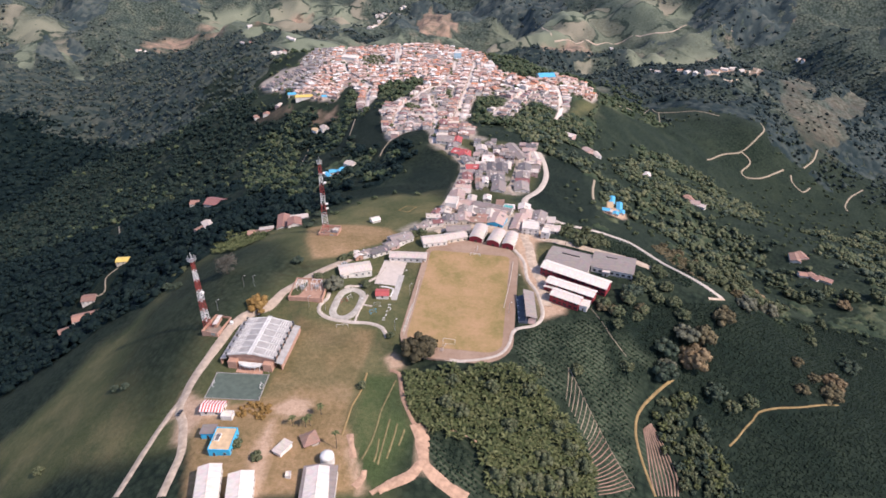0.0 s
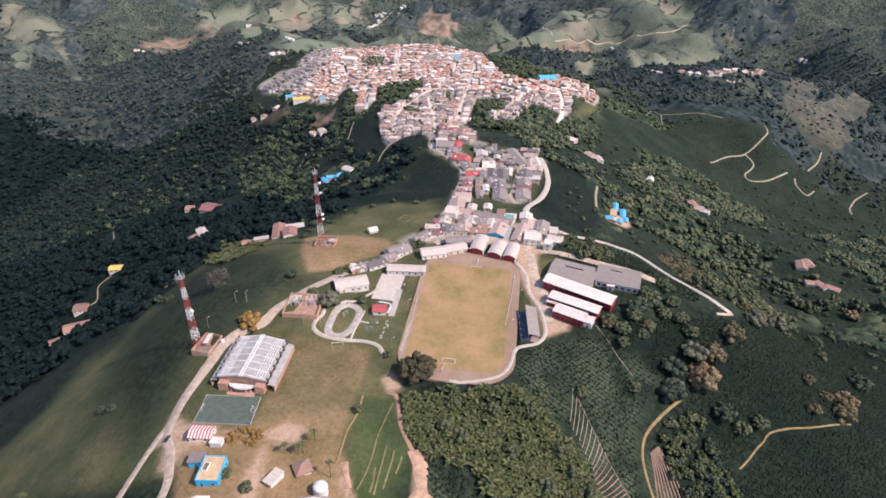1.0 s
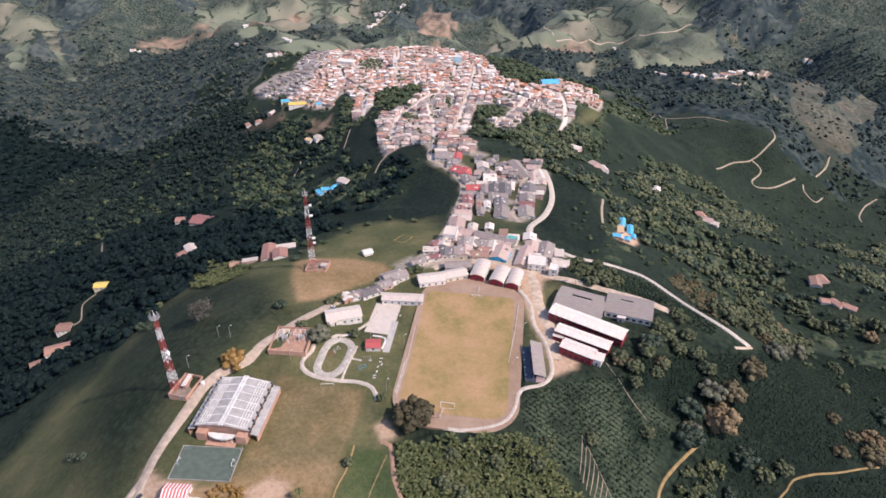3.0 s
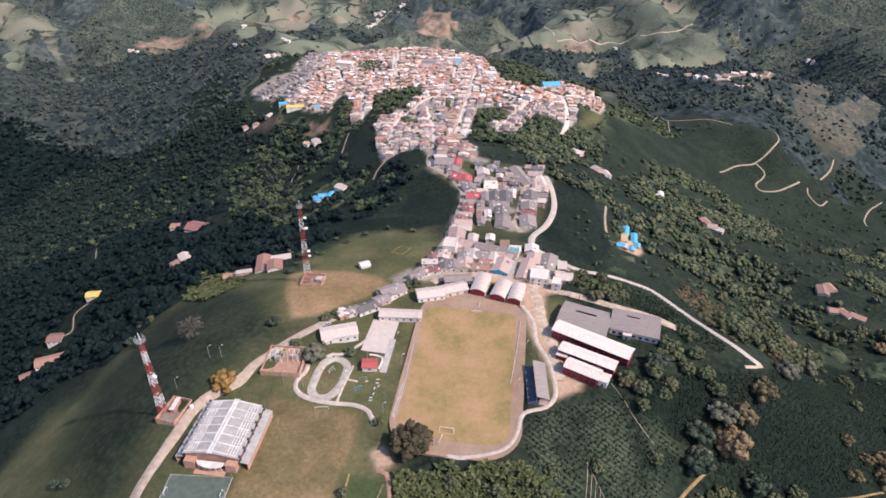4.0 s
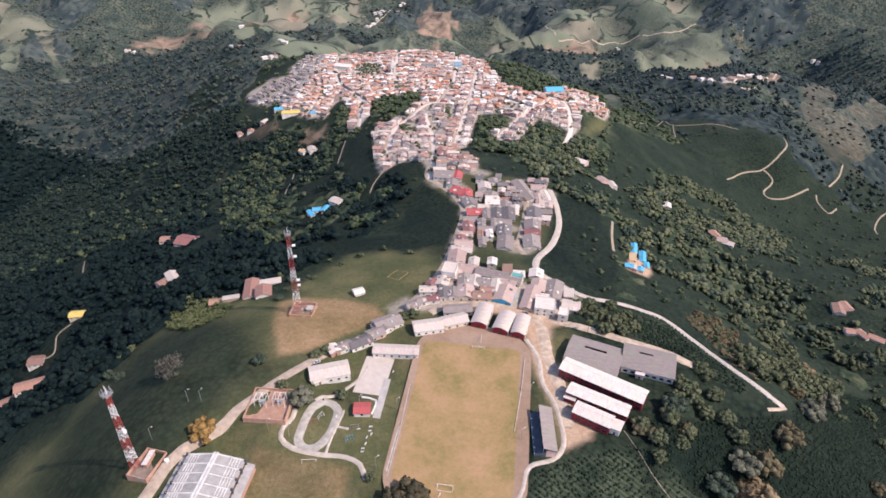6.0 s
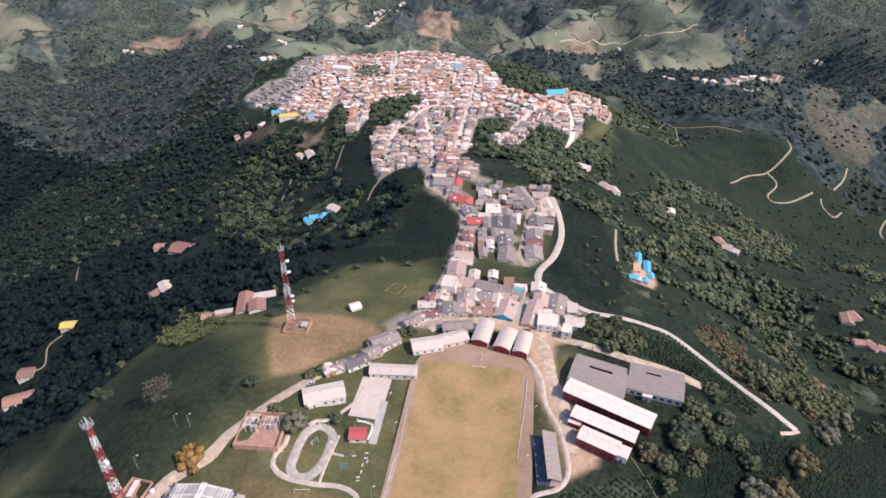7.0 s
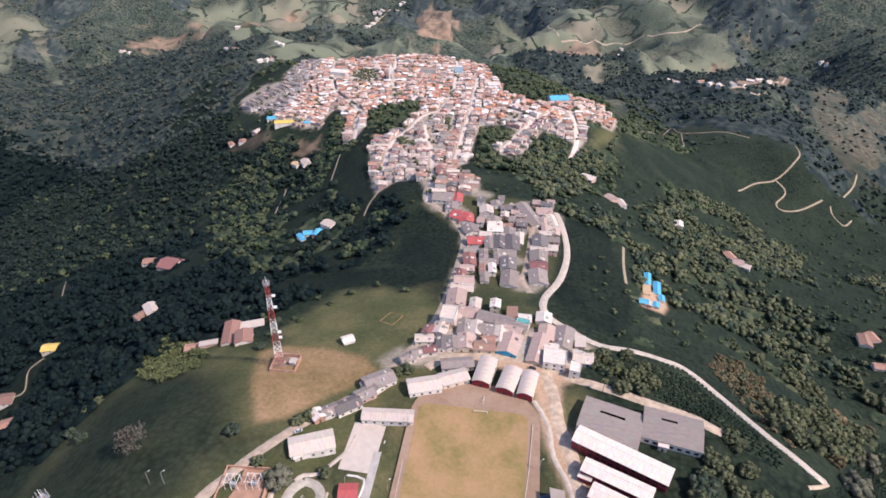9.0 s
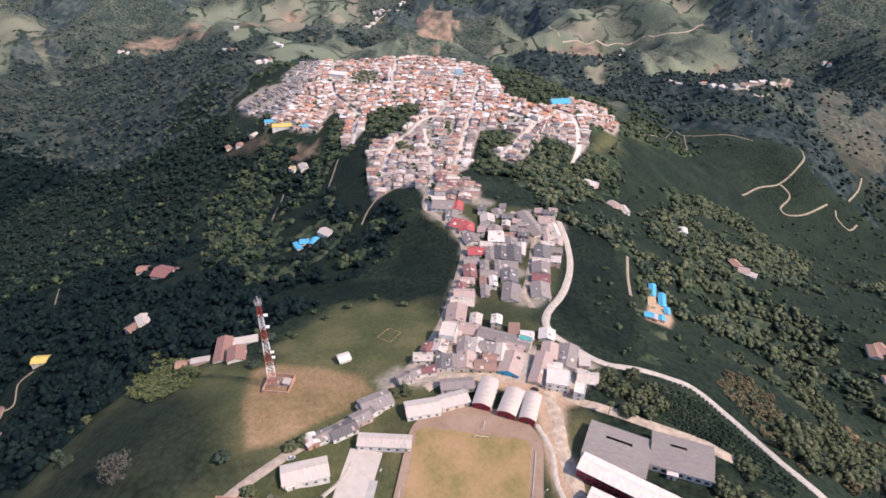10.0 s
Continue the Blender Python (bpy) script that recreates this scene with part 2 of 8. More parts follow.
EAST_SLOPE = [(72, 289, -10), (113, 276, -33), (134, 294, -29), (168, 270, -56), (245, 302, -52), (163, 299, -40), (218, 321, -38),
              (190, 350, -16), (182, 366, -8), (150, 420, -18), (120, 470, -22), (290, 420, -80), (296, 649, -142), (412, 632, -140),
              (293, 720, -124), (254, 776, -120), (168, 611, -66), (148, 625, -55), (110, 560, -34), (160, 880, -92), (80, 230, -38), (180, 150, -75)]
EAST_SPUR = [(285, 1129, -134), (549, 1005, -270), (650, 1134, -276), (829, 1224, -314), (550, 1159, -228), (590, 1200, -212),
             (593, 1581, -198), (680, 1730, -200), (884, 1638, -248), (1007, 1591, -302), (1177, 2007, -332), (400, 850, -190),
             (700, 800, -260), (480, 1350, -196), (300, 1400, -190)]
FAR_HILLS = [(0, 1660, -262), (-250, 1650, -255), (300, 1720, -270), (-47, 1990, -240), (276, 2388, -349), (428, 2136, -290), (378, 2012, -305), (706, 2312, -340),
             (636, 2647, -335), (905, 2526, -318), (1219, 2320, -339), (1403, 2359, -254), (1221, 2662, -237), (798, 2714, -279),
             (344, 2704, -289), (149, 2812, -387), (-142, 2826, -374), (-130, 2985, -363), (-449, 3079, -439), (-363, 3277, -415),
             (-783, 2888, -357)]
RIM = [(-500, -400, -150), (-1100, 100, -330), (300, -100, -110), (900, 100, -270), (1500, 800, -330), (2300, 1500, -300), (2500, 2600, -150),
       (-2200, 700, -400), (-2500, 1800, -330), (-2600, 3000, -260), (0, 4200, -330), (-1500, 4000, -200), (1500, 4000, -80), (0, 5400, -150),
       (3000, 4600, 60), (-3200, 4600, -80), (1800, -500, -350), (-1900, -600, -380)]


def bend(r2):
    return 0.5 * r2 * np.log(r2 + 1e-9)


LINES = np.array(MAIN_CREST + TOWN_SPUR + WEST_SLOPE + WEST_SPUR + EAST_SLOPE + EAST_SPUR + FAR_HILLS + RIM, float)
KNOTS = LINES[:, :2] / 1000
_n = len(KNOTS)
_a = np.zeros((_n + 3, _n + 3))
_a[:_n, :_n] = bend(((KNOTS[:, None] - KNOTS[None]) ** 2).sum(-1)) + np.eye(_n) * 2e-4
_a[:_n, _n] = _a[_n, :_n] = 1
_a[:_n, _n + 1:] = KNOTS
_a[_n + 1:, :_n] = KNOTS.T
BEND = np.linalg.solve(_a, np.r_[LINES[:, 2], 0, 0, 0])


def lattice(ix, iy, seed):
    h = (ix * 374761393 + iy * 668265263 + seed * 974634541) & 0x7FFFFFFF
    h = ((h ^ (h >> 13)) * 1274126177) & 0x7FFFFFFF
    return ((h ^ (h >> 16)) & 0xFFFF) / 32767.5 - 1


def value_noise(x, y, seed):
    fx, fy = np.floor(x), np.floor(y)
    ix, iy = fx.astype(np.int64), fy.astype(np.int64)
    u, v = x - fx, y - fy
    u, v = u * u * (3 - 2 * u), v * v * (3 - 2 * v)
    a = lattice(ix, iy, seed) * (1 - u) + lattice(ix + 1, iy, seed) * u
    b = lattice(ix, iy + 1, seed) * (1 - u) + lattice(ix + 1, iy + 1, seed) * u
    return a * (1 - v) + b * v


def fractal(x, y, size, octaves, seed, gain=0.5):
    total, amp = 0.0, 1.0
    for k in range(octaves):
        total = total + amp * value_noise(x / size + 17.3 * k, y / size - 9.1 * k, seed + k)
        size, amp = size / 2, amp * gain
    return total


def smooth(a, b, x):
    t = np.clip((x - a) / (b - a), 0, 1)
    return t * t * (3 - 2 * t)


# Levelled ground: centre, half width, half length, turn in degrees, height, width of the bank round it
PADS = [(8, 341, 42, 62, -8.0, -3.5, 14), (-76, 268, 52, 34, -20.0, -5.5, 16), (-46, 366, 17, 28, -8.0, -4.5, 10), (92, 372, 34, 42, -24.0, -4.5, 14)]


def land(x, y):
    """Height of the ground at arrays x, y."""
    x, y = np.asarray(x, float), np.asarray(y, float)
    p = np.stack([x.ravel(), y.ravel()], -1) / 1000
    z = np.empty(len(p))
    for k in range(0, len(p), 20000):
        q = p[k:k + 20000]
        z[k:k + 20000] = bend(((q[:, None] - KNOTS[None]) ** 2).sum(-1)) @ BEND[:_n] + BEND[_n] + q @ BEND[_n + 1:]
    z = z.reshape(x.shape)
    built = np.exp(-((x - 0) / 170) ** 2 - ((y - 330) / 260) ** 2) + np.exp(-((x + 40) / 330) ** 2 - ((y - 1120) / 330) ** 2)
    wild = np.clip(1 - 1.6 * built, 0.04, 1)
    far = smooth(900, 2600, y)
    z = z + wild * (fractal(x, y, 260, 4, 3) * (9 + 30 * far) - np.abs(fractal(x, y, 420, 4, 11)) * (8 + 75 * far))
    ribs = smooth(1500, 2500, y)
    z = z + ribs * (16 - 46 * np.abs(fractal(x, y, 310, 3, 51)) + 13 * fractal(x, y, 110, 3, 61))
    gullies = smooth(330, 620, np.hypot(x, 0.55 * (y - 330))) * (1 - ribs) * np.clip(1 - 1.3 * built, 0, 1)
    z = z - gullies * 7 * np.abs(fractal(x + 0.35 * y, y - 0.2 * x, 150, 3, 71))
    for cx, cy, hx, hy, turn, height, bank in PADS:
        c, s = np.cos(np.radians(turn)), np.sin(np.radians(turn))
        u, v = (x - cx) * c + (y - cy) * s, -(x - cx) * s + (y - cy) * c
        d = np.hypot(np.maximum(np.abs(u) - hx, 0), np.maximum(np.abs(v) - hy, 0))
        w = 1 - smooth(0, bank, d)
        z = z * (1 - w) + height * w
    return z


def ticks(lo, hi, near_lo, near_hi, step, growth):
    """Grid lines that stand closest between near_lo and near_hi."""
    a = list(np.arange(near_lo, near_hi, step))
    s, v = step, near_hi
    while v < hi:
        a.append(v)
        s *= growth
        v += s
    a.append(hi)
    s, v = step, near_lo
    while v > lo:
        s *= growth
        v -= s
        a.insert(0, max(v, lo))
    return np.array(a)


XS = ticks(-3400, 3400, -270, 260, 2.8, 1.036)
YS = ticks(-700, 5400, 180, 520, 2.8, 1.012)
GX, GY = np.meshgrid(XS, YS)
GZ = land(GX, GY)


def height(x, y):
    """Height of the built ground sheet."""
    x, y = np.asarray(x, float), np.asarray(y, float)
    i = np.clip(np.searchsorted(XS, x) - 1, 0, len(XS) - 2)
    j = np.clip(np.searchsorted(YS, y) - 1, 0, len(YS) - 2)
    u, v = (x - XS[i]) / (XS[i + 1] - XS[i]), (y - YS[j]) / (YS[j + 1] - YS[j])
    return (GZ[j, i] * (1 - u) + GZ[j, i + 1] * u) * (1 - v) + (GZ[j + 1, i] * (1 - u) + GZ[j + 1, i + 1] * u) * v


def ht(x, y):
    return float(height(x, y))


def inside(poly, x, y, soft):
    """1 within the outline, falling to 0 over soft metres across its edge."""
    p = np.array(poly, float)
    out = np.zeros(x.shape)
    box = (x > p[:, 0].min() - soft) & (x < p[:, 0].max() + soft) & (y > p[:, 1].min() - soft) & (y < p[:, 1].max() + soft)
    px, py = x[box], y[box]
    odd, near = np.zeros(px.shape, bool), np.full(px.shape, 1e9)
    for (ax, ay), (bx, by) in zip(p, np.roll(p, -1, 0)):
        cross = (ay > py) != (by > py)
        odd ^= cross & (px < (bx - ax) * (py - ay) / (by - ay + 1e-12) + ax)
        t = np.clip(((px - ax) * (bx - ax) + (py - ay) * (by - ay)) / ((bx - ax) ** 2 + (by - ay) ** 2 + 1e-9), 0, 1)
        near = np.minimum(near, np.hypot(px - ax - t * (bx - ax), py - ay - t * (by - ay)))
    out[box] = smooth(-soft, soft, np.where(odd, near, -near))
    return out


def from_line(line, x, y):
    """Distance to a broken line."""
    near = np.full(np.shape(x), 1e9)
    for (ax, ay), (bx, by) in zip(line, line[1:]):
        t = np.clip(((x - ax) * (bx - ax) + (y - ay) * (by - ay)) / ((bx - ax) ** 2 + (by - ay) ** 2 + 1e-9), 0, 1)
        near = np.minimum(near, np.hypot(x - ax - t * (bx - ax), y - ay - t * (by - ay)))
    return near


# ---- plan: outlines and lines on the ground, in metres ----
GRASS_AREAS = [
    [(-258, 225), (-300, 275), (-285, 321), (-249, 371), (-227, 441), (-198, 475), (-118, 451), (-87, 495), (-18, 524), (-5, 447), (-20, 399), (-91, 334), (-98, 315), (-49, 302), (-33, 278), (-39, 192)],
    [(-101, 322), (-85, 347), (-55, 357), (-23, 403), (-21, 353), (-30, 287), (-45, 293), (-83, 309)],
    [(55, 413), (76, 417), (72, 385), (60, 359), (57, 332), (43, 311), (40, 330), (45, 377)],
    [(-55, 272), (-32, 274), (-18, 233), (-24, 198), (-39, 192), (-53, 213)],
]
GRASS_AREAS += [[(185, 1017), (216, 1050), (228, 1033), (192, 968), (178, 962)]]
CROPFIELD = [(-49, 266), (-31, 266), (-24, 241), (-17, 226), (-18, 209), (-24, 200), (-36, 195), (-43, 201), (-49, 227)]
UPPER_GAP = [(-146, 964), (-147, 1063), (-127, 1094), (-74, 1124), (-73, 1068), (-89, 969), (-124, 912)]
TOWN_GAP = [(-124, 912), (-144, 958), (-158, 900), (-153, 799), (-114, 717), (-105, 770), (-122, 847)]
WEST_FLANK = [(-1800, 380), (-330, 380), (-215, 430), (-150, 520), (-60, 640), (-60, 740), (-130, 860), (-260, 1000), (-420, 1130), (-560, 1250), (-650, 1600), (-1900, 1700)]
COFFEE_FIELDS = [
    [(-39, 682), (1, 638), (1, 533), (-13, 512), (-47, 535), (-80, 533), (-149, 545), (-144, 573), (-97, 573), (-55, 567), (-55, 625), (-51, 662)],
    [(101, 681), (145, 682), (133, 545), (111, 472), (91, 483), (69, 511), (62, 524), (85, 585)],
]
GREENER = [(-116, 477), (-91, 522), (-54, 531), (-15, 514), (-25, 460), (-46, 429), (-84, 439)]
DRY_AREAS = [
    [(-101, 252), (-98, 315), (-48, 304), (-52, 277), (-53, 227), (-100, 222)],
    [(-101, 376), (-115, 410), (-124, 446), (-108, 451), (-78, 445), (-56, 436), (-47, 423), (-60, 408), (-73, 398), (-89, 382)],
    [(-133, 230), (-97, 248), (-50, 227), (-39, 192), (-88, 182), (-116, 181)],
]
BARE_AREAS = [
    [(141, 546), (160, 547), (172, 568), (176, 592), (166, 594), (150, 572)],
    [(-94, 238), (-84, 247), (-74, 244), (-74, 235), (-84, 233)],
    [(-16, 234), (-13, 235), (-12, 220), (-8, 212), (-2, 206), (-4, 206), (-11, 209), (-17, 205), (-14, 211)],
    [(-145, 250), (-135, 243), (-119, 241), (-116, 229), (-129, 228), (-131, 212), (-137, 215), (-141, 232), (-146, 231)], [(-92, 220), (-90, 231), (-85, 208), (-83, 182), (-90, 181), (-93, 204)], [(-50, 213), (-48, 217), (-43, 204), (-38, 193), (-41, 190), (-46, 201)],
    [(-41, 281), (-35, 286), (-28, 274), (-36, 271)],
    [(44, 428), (57, 426), (55, 387), (62, 382), (62, 368), (63, 350), (72, 328), (55, 326), (54, 345), (48, 367), (45, 391)],
    [(-7, 434), (8, 438), (24, 441), (47, 439), (68, 435), (71, 420), (49, 414), (34, 425), (16, 429), (-3, 424)],
    [(57, 354), (64, 351), (75, 334), (71, 329), (61, 323), (55, 320), (55, 337)],
    [(54, 425), (61, 418), (57, 387), (62, 375), (59, 365), (53, 382)],
    ]
ROW_AREAS = [[(115, 454), (145, 451), (158, 422), (169, 377), (164, 368), (151, 379), (133, 394), (108, 412)], [(36, 306), (93, 327), (123, 305), (104, 274), (103, 226), (73, 218), (68, 263), (39, 276)], [(-12, 234), (11, 228), (19, 202), (3, 201), (-10, 211)], [(110, 264), (117, 263), (132, 234), (110, 228)]]
TOWN = [(-438, 1289), (-447, 1322), (-412, 1354), (-362, 1337), (-369, 1377), (-345, 1407), (-335, 1468), (-220, 1474), (-100, 1480), (-20, 1470), (40, 1420), (50, 1327), (66, 1262), (62, 1163), (93, 1111), (126, 1089), (148, 1140), (185, 1150), (219, 1126), (238, 1075), (221, 1037), (183, 1043), (169, 968), (156, 933), (141, 902), (133, 902), (148, 956), (135, 960), (110, 974), (90, 930), (69, 852), (42, 866), (33, 901), (69, 963), (54, 984), (27, 981), (16, 929), (6, 820), (-10, 792), (20, 727), (17, 702), (-20, 685), (-34, 684), (-49, 739), (-71, 752), (-92, 728), (-102, 760), (-116, 843), (-128, 906), (-120, 921), (-95, 949), (-73, 1068), (-74, 1116), (-127, 1094), (-146, 1055), (-144, 1005), (-156, 943), (-166, 928), (-187, 1051), (-208, 1098), (-217, 1055), (-218, 1026), (-255, 1043), (-279, 1057), (-306, 1083), (-330, 1150), (-399, 1212)]
RIDGE_BLOCKS = [(-39, 682), (-11, 712), (17, 711), (44, 699), (77, 700), (96, 678), (71, 545), (45, 504), (69, 482), (86, 457), (71, 432), (42, 428), (17, 450), (-15, 429), (-34, 425), (-49, 416), (-72, 393), (-84, 396), (-53, 425), (-24, 460), (-9, 516), (1, 628)]

MAIN_ROAD = [(-145, 239), (-144, 247)] + [(-143, 261), (-138, 282), (-132, 303), (-117, 324), (-104, 344), (-92, 362), (-73, 385), (-54, 403), (-35, 430), (-19, 463), (-10, 498), (-3, 552), (2, 616), (-7, 650), (-25, 675), (-37, 694), (-33, 755), (-44, 907), (-60, 1019)]
WEST_LANE = [(-129, 183), (-130, 207), (-134, 219), (-137, 227), (-143, 236), (-145, 244)]
WEST_TRACK = [(-155, 188), (-152, 217), (-148, 236), (-144, 245)]
RIM_ROAD = [(91, 684), (93, 643), (89, 595), (77, 549), (60, 510), (60, 488), (74, 473), (91, 462), (113, 464), (131, 463), (149, 458), (164, 430), (171, 394), (181, 373), (188, 367)]
SCHOOL_LANE = [(-17, 425), (-3, 435), (32, 437), (55, 431), (69, 421), (91, 412), (109, 404), (127, 396), (140, 387), (153, 386)]
TERRACE = [(175, 361), (182, 363), (189, 367)]
PITCH_WALK = [(43, 402), (49, 386), (50, 367), (55, 352), (57, 336), (56, 322), (50, 314), (38, 309), (34, 296), (29, 287), (20, 282), (4, 279), (-13, 283)]
PARK_WALK = [(-40, 298), (-44, 306), (-52, 310), (-65, 311), (-79, 314), (-86, 319), (-86, 325), (-83, 331), (-83, 337)]
TRAILS = [
    [(464, 1103), (500, 1139), (553, 1165), (589, 1192), (617, 1230), (623, 1266)],
    [(553, 1165), (566, 1144), (540, 1113), (550, 1101), (595, 1120), (638, 1149)],
    [(654, 1145), (652, 1128), (668, 1112), (692, 1132)],
    [(697, 1185), (742, 1237), (770, 1283)],
    [(831, 1183), (787, 1145), (751, 1099), (747, 1080)],
    [(156, 665), (145, 619), (138, 580)],
    [(288, 1155), (315, 1176), (412, 1349), (423, 1312), (498, 1289), (535, 1268)],
    [(423, 1312), (399, 1219), (388, 1198)],
    [(-166, 910), (-163, 847), (-161, 815)],
    [(-90, 736), (-95, 713), (-97, 683)],
    [(-407, 528), (-378, 527), (-386, 550), (-374, 559)],
    [(-241, 896), (-234, 859), (-227, 814), (-221, 778)],
    [(-499, 769), (-481, 740), (-462, 710)],
]
FIELD_TRAILS = [
    [(114, 229), (109, 249), (108, 263), (112, 274), (122, 285), (138, 299)],
    [(171, 273), (178, 279), (185, 286), (191, 291), (196, 296), (210, 301), (232, 307), (262, 319)],
]
FAR_PASTURES = [
    [(315, 2790), (456, 3161), (604, 3140), (997, 2867), (922, 2729), (990, 2656), (857, 2561), (650, 2674), (533, 2636), (252, 2175)],
    [(628, 2550), (760, 2591), (966, 2572), (973, 2438), (728, 1803), (641, 1801), (574, 2256)],
    [(-84, 2069), (137, 3163), (321, 2862), (386, 2621), (388, 2585), (161, 2508), (25, 2143), (-66, 2062)],
    [(-1414, 3156), (-774, 3354), (-602, 2696), (-605, 2421), (-700, 2252), (-786, 2211), (-910, 2441), (-1355, 3199)],
    [(-591, 1778), (-576, 1914), (-573, 2151), (-474, 2398), (-312, 1928), (-438, 1881), (-508, 1780)],
    [(-513, 2128), (-477, 2415), (-357, 2191), (-215, 1968), (-149, 1983), (-209, 1908), (-387, 1961)],
    [(-720, 3371), (-522, 3401), (-529, 3245), (-482, 2444), (-693, 3218)],
    [(-1915, 2758), (-1842, 2859), (-1654, 2530), (-1397, 2193), (-1399, 2129), (-1670, 2499)],
    [(-2194, 3042), (-2133, 3064), (-1805, 2643), (-1651, 2274), (-1712, 2285)],
    [(806, 1613), (1052, 1934), (957, 1695), (878, 1559), (939, 1572), (909, 1401), (764, 1269), (720, 1291), (771, 1484)],
    [(906, 1575), (1336, 2055), (1040, 1589), (903, 1503)],
    [(374, 2183), (454, 2223), (404, 1817), (357, 1882)],
    [(328, 1608), (370, 1545), (284, 1169), (234, 1088)],
    [(184, 1019), (215, 1035), (205, 977), (175, 949)],
]
RED_SOILS = [
    [(-1370, 2641), (-1413, 2785), (-1361, 2908), (-1307, 2944), (-1235, 2858), (-1265, 2800), (-1342, 2640)], [(-272, 3357), (-192, 3470), (-80, 3193), (-35, 3028), (-71, 2937), (-130, 2085), (-217, 2840)], [(-900, 3115), (-904, 3236), (-794, 3233), (-720, 2791)],
    [(-110, 2053), (-67, 2074), (-69, 2039), (-100, 2036)], [(855, 2387), (917, 2400), (725, 1803), (667, 1792)], [(592, 1553), (697, 1615), (1006, 2074), (756, 1616), (601, 1536)], [(-1269, 3024), (-1278, 3162), (-944, 2458), (-971, 2448)],
    [(262, 2552), (388, 2587), (511, 2642), (429, 2244), (252, 2186)], [(-1064, 3141), (-989, 3090), (-777, 2497), (-747, 2280)], [(-254, 1007), (-214, 995), (-200, 961), (-239, 981)], [(-397, 1073), (-352, 1048), (-294, 1020), (-322, 1013), (-369, 1035)], [(-402, 488), (-388, 505), (-362, 508), (-352, 492), (-380, 470)],
    [(-369, 1044), (-384, 1073), (-346, 1065), (-305, 1038), (-292, 1023), (-331, 1031)], [(-253, 1018), (-218, 1013), (-208, 961), (-242, 980)],
]
STREETS = [
    [(-34, 684), (-33, 736), (-39, 848), (-48, 911), (-57, 973), (-40, 1053), (-28, 1132), (-22, 1251), (-22, 1460)],
    [(-164, 929), (-156, 958), (-165, 1043), (-164, 1076), (-201, 1147), (-236, 1222), (-262, 1330), (-278, 1465)],
    [(-303, 1087), (-293, 1143), (-273, 1213), (-236, 1222), (-184, 1218), (-84, 1204), (-24, 1222), (50, 1240)],
    [(-11, 820), (0, 979), (8, 1058), (13, 1175), (20, 1300)],
    [(45, 874), (70, 948), (102, 1013), (134, 1056)],
    [(138, 900), (154, 959), (159, 1012), (158, 1057), (148, 1066), (116, 1088), (60, 1112), (-30, 1132), (-110, 1152), (-201, 1147)],
    [(-95, 780), (-95, 844), (-95, 901), (-76, 965), (-65, 1022), (-40, 1053), (8, 1058), (60, 1060), (102, 1013)],
    [(-255, 1058), (-229, 1103), (-203, 1110), (-164, 1076)],
    [(-390, 1250), (-330, 1290), (-262, 1300), (-180, 1290), (-100, 1282), (-22, 1290), (40, 1300)],
    [(-340, 1372), (-262, 1370), (-150, 1360), (-20, 1352), (30, 1350)],
    [(-120, 1152), (-128, 1218), (-140, 1290), (-148, 1465)],
    [(158, 1057), (190, 1085), (205, 1110)],
    [(46, 688), (56, 679), (64, 653), (59, 607), (54, 576), (50, 552), (46, 538), (51, 517)],
]

# ---- ground ----
ground_mesh = bpy.data.meshes.new("ground")
_nx, _ny = len(XS), len(YS)
_q = (np.arange(_ny - 1)[:, None] * _nx + np.arange(_nx - 1)[None]).ravel()
_faces = np.stack([_q, _q + 1, _q + 1 + _nx, _q + _nx], -1)


def fill_mesh(me, verts, faces, materials=(), slots=None, shade=True):
    """Loads arrays of corners and equal-sided faces into a mesh."""
    verts, faces = np.asarray(verts, np.float32), np.asarray(faces, np.int32)
    n, k = faces.shape
    me.vertices.add(len(verts))
    me.vertices.foreach_set("co", verts.ravel())
    me.loops.add(n * k)
    me.loops.foreach_set("vertex_index", faces.ravel())
    me.polygons.add(n)
    me.polygons.foreach_set("loop_start", np.arange(0, n * k, k, dtype=np.int32))
    me.polygons.foreach_set("loop_total", np.full(n, k, np.int32))
    me.polygons.foreach_set("use_smooth", np.full(n, shade, bool))
    for m in materials:
        me.materials.append(m)
    if slots is not None:
        me.polygons.foreach_set("material_index", np.asarray(slots, np.int32))
    me.update(calc_edges=True)
    me.validate()
    return me


fill_mesh(ground_mesh, np.stack([GX.ravel(), GY.ravel(), GZ.ravel()], -1), _faces, [GROUND])
ragged = 9 * fractal(GX, GY, 40, 3, 31)
WX, WY = GX + ragged, GY + 9 * fractal(GX, GY, 40, 3, 41)


def zone(name, value):
    a = ground_mesh.attributes.new(name, "FLOAT", "POINT")
    a.data.foreach_set("value", np.clip(value, 0, 1).astype(np.float32).ravel())


def union(polys, x, y, soft):
    return np.max([inside(p, x, y, soft) for p in polys], 0)


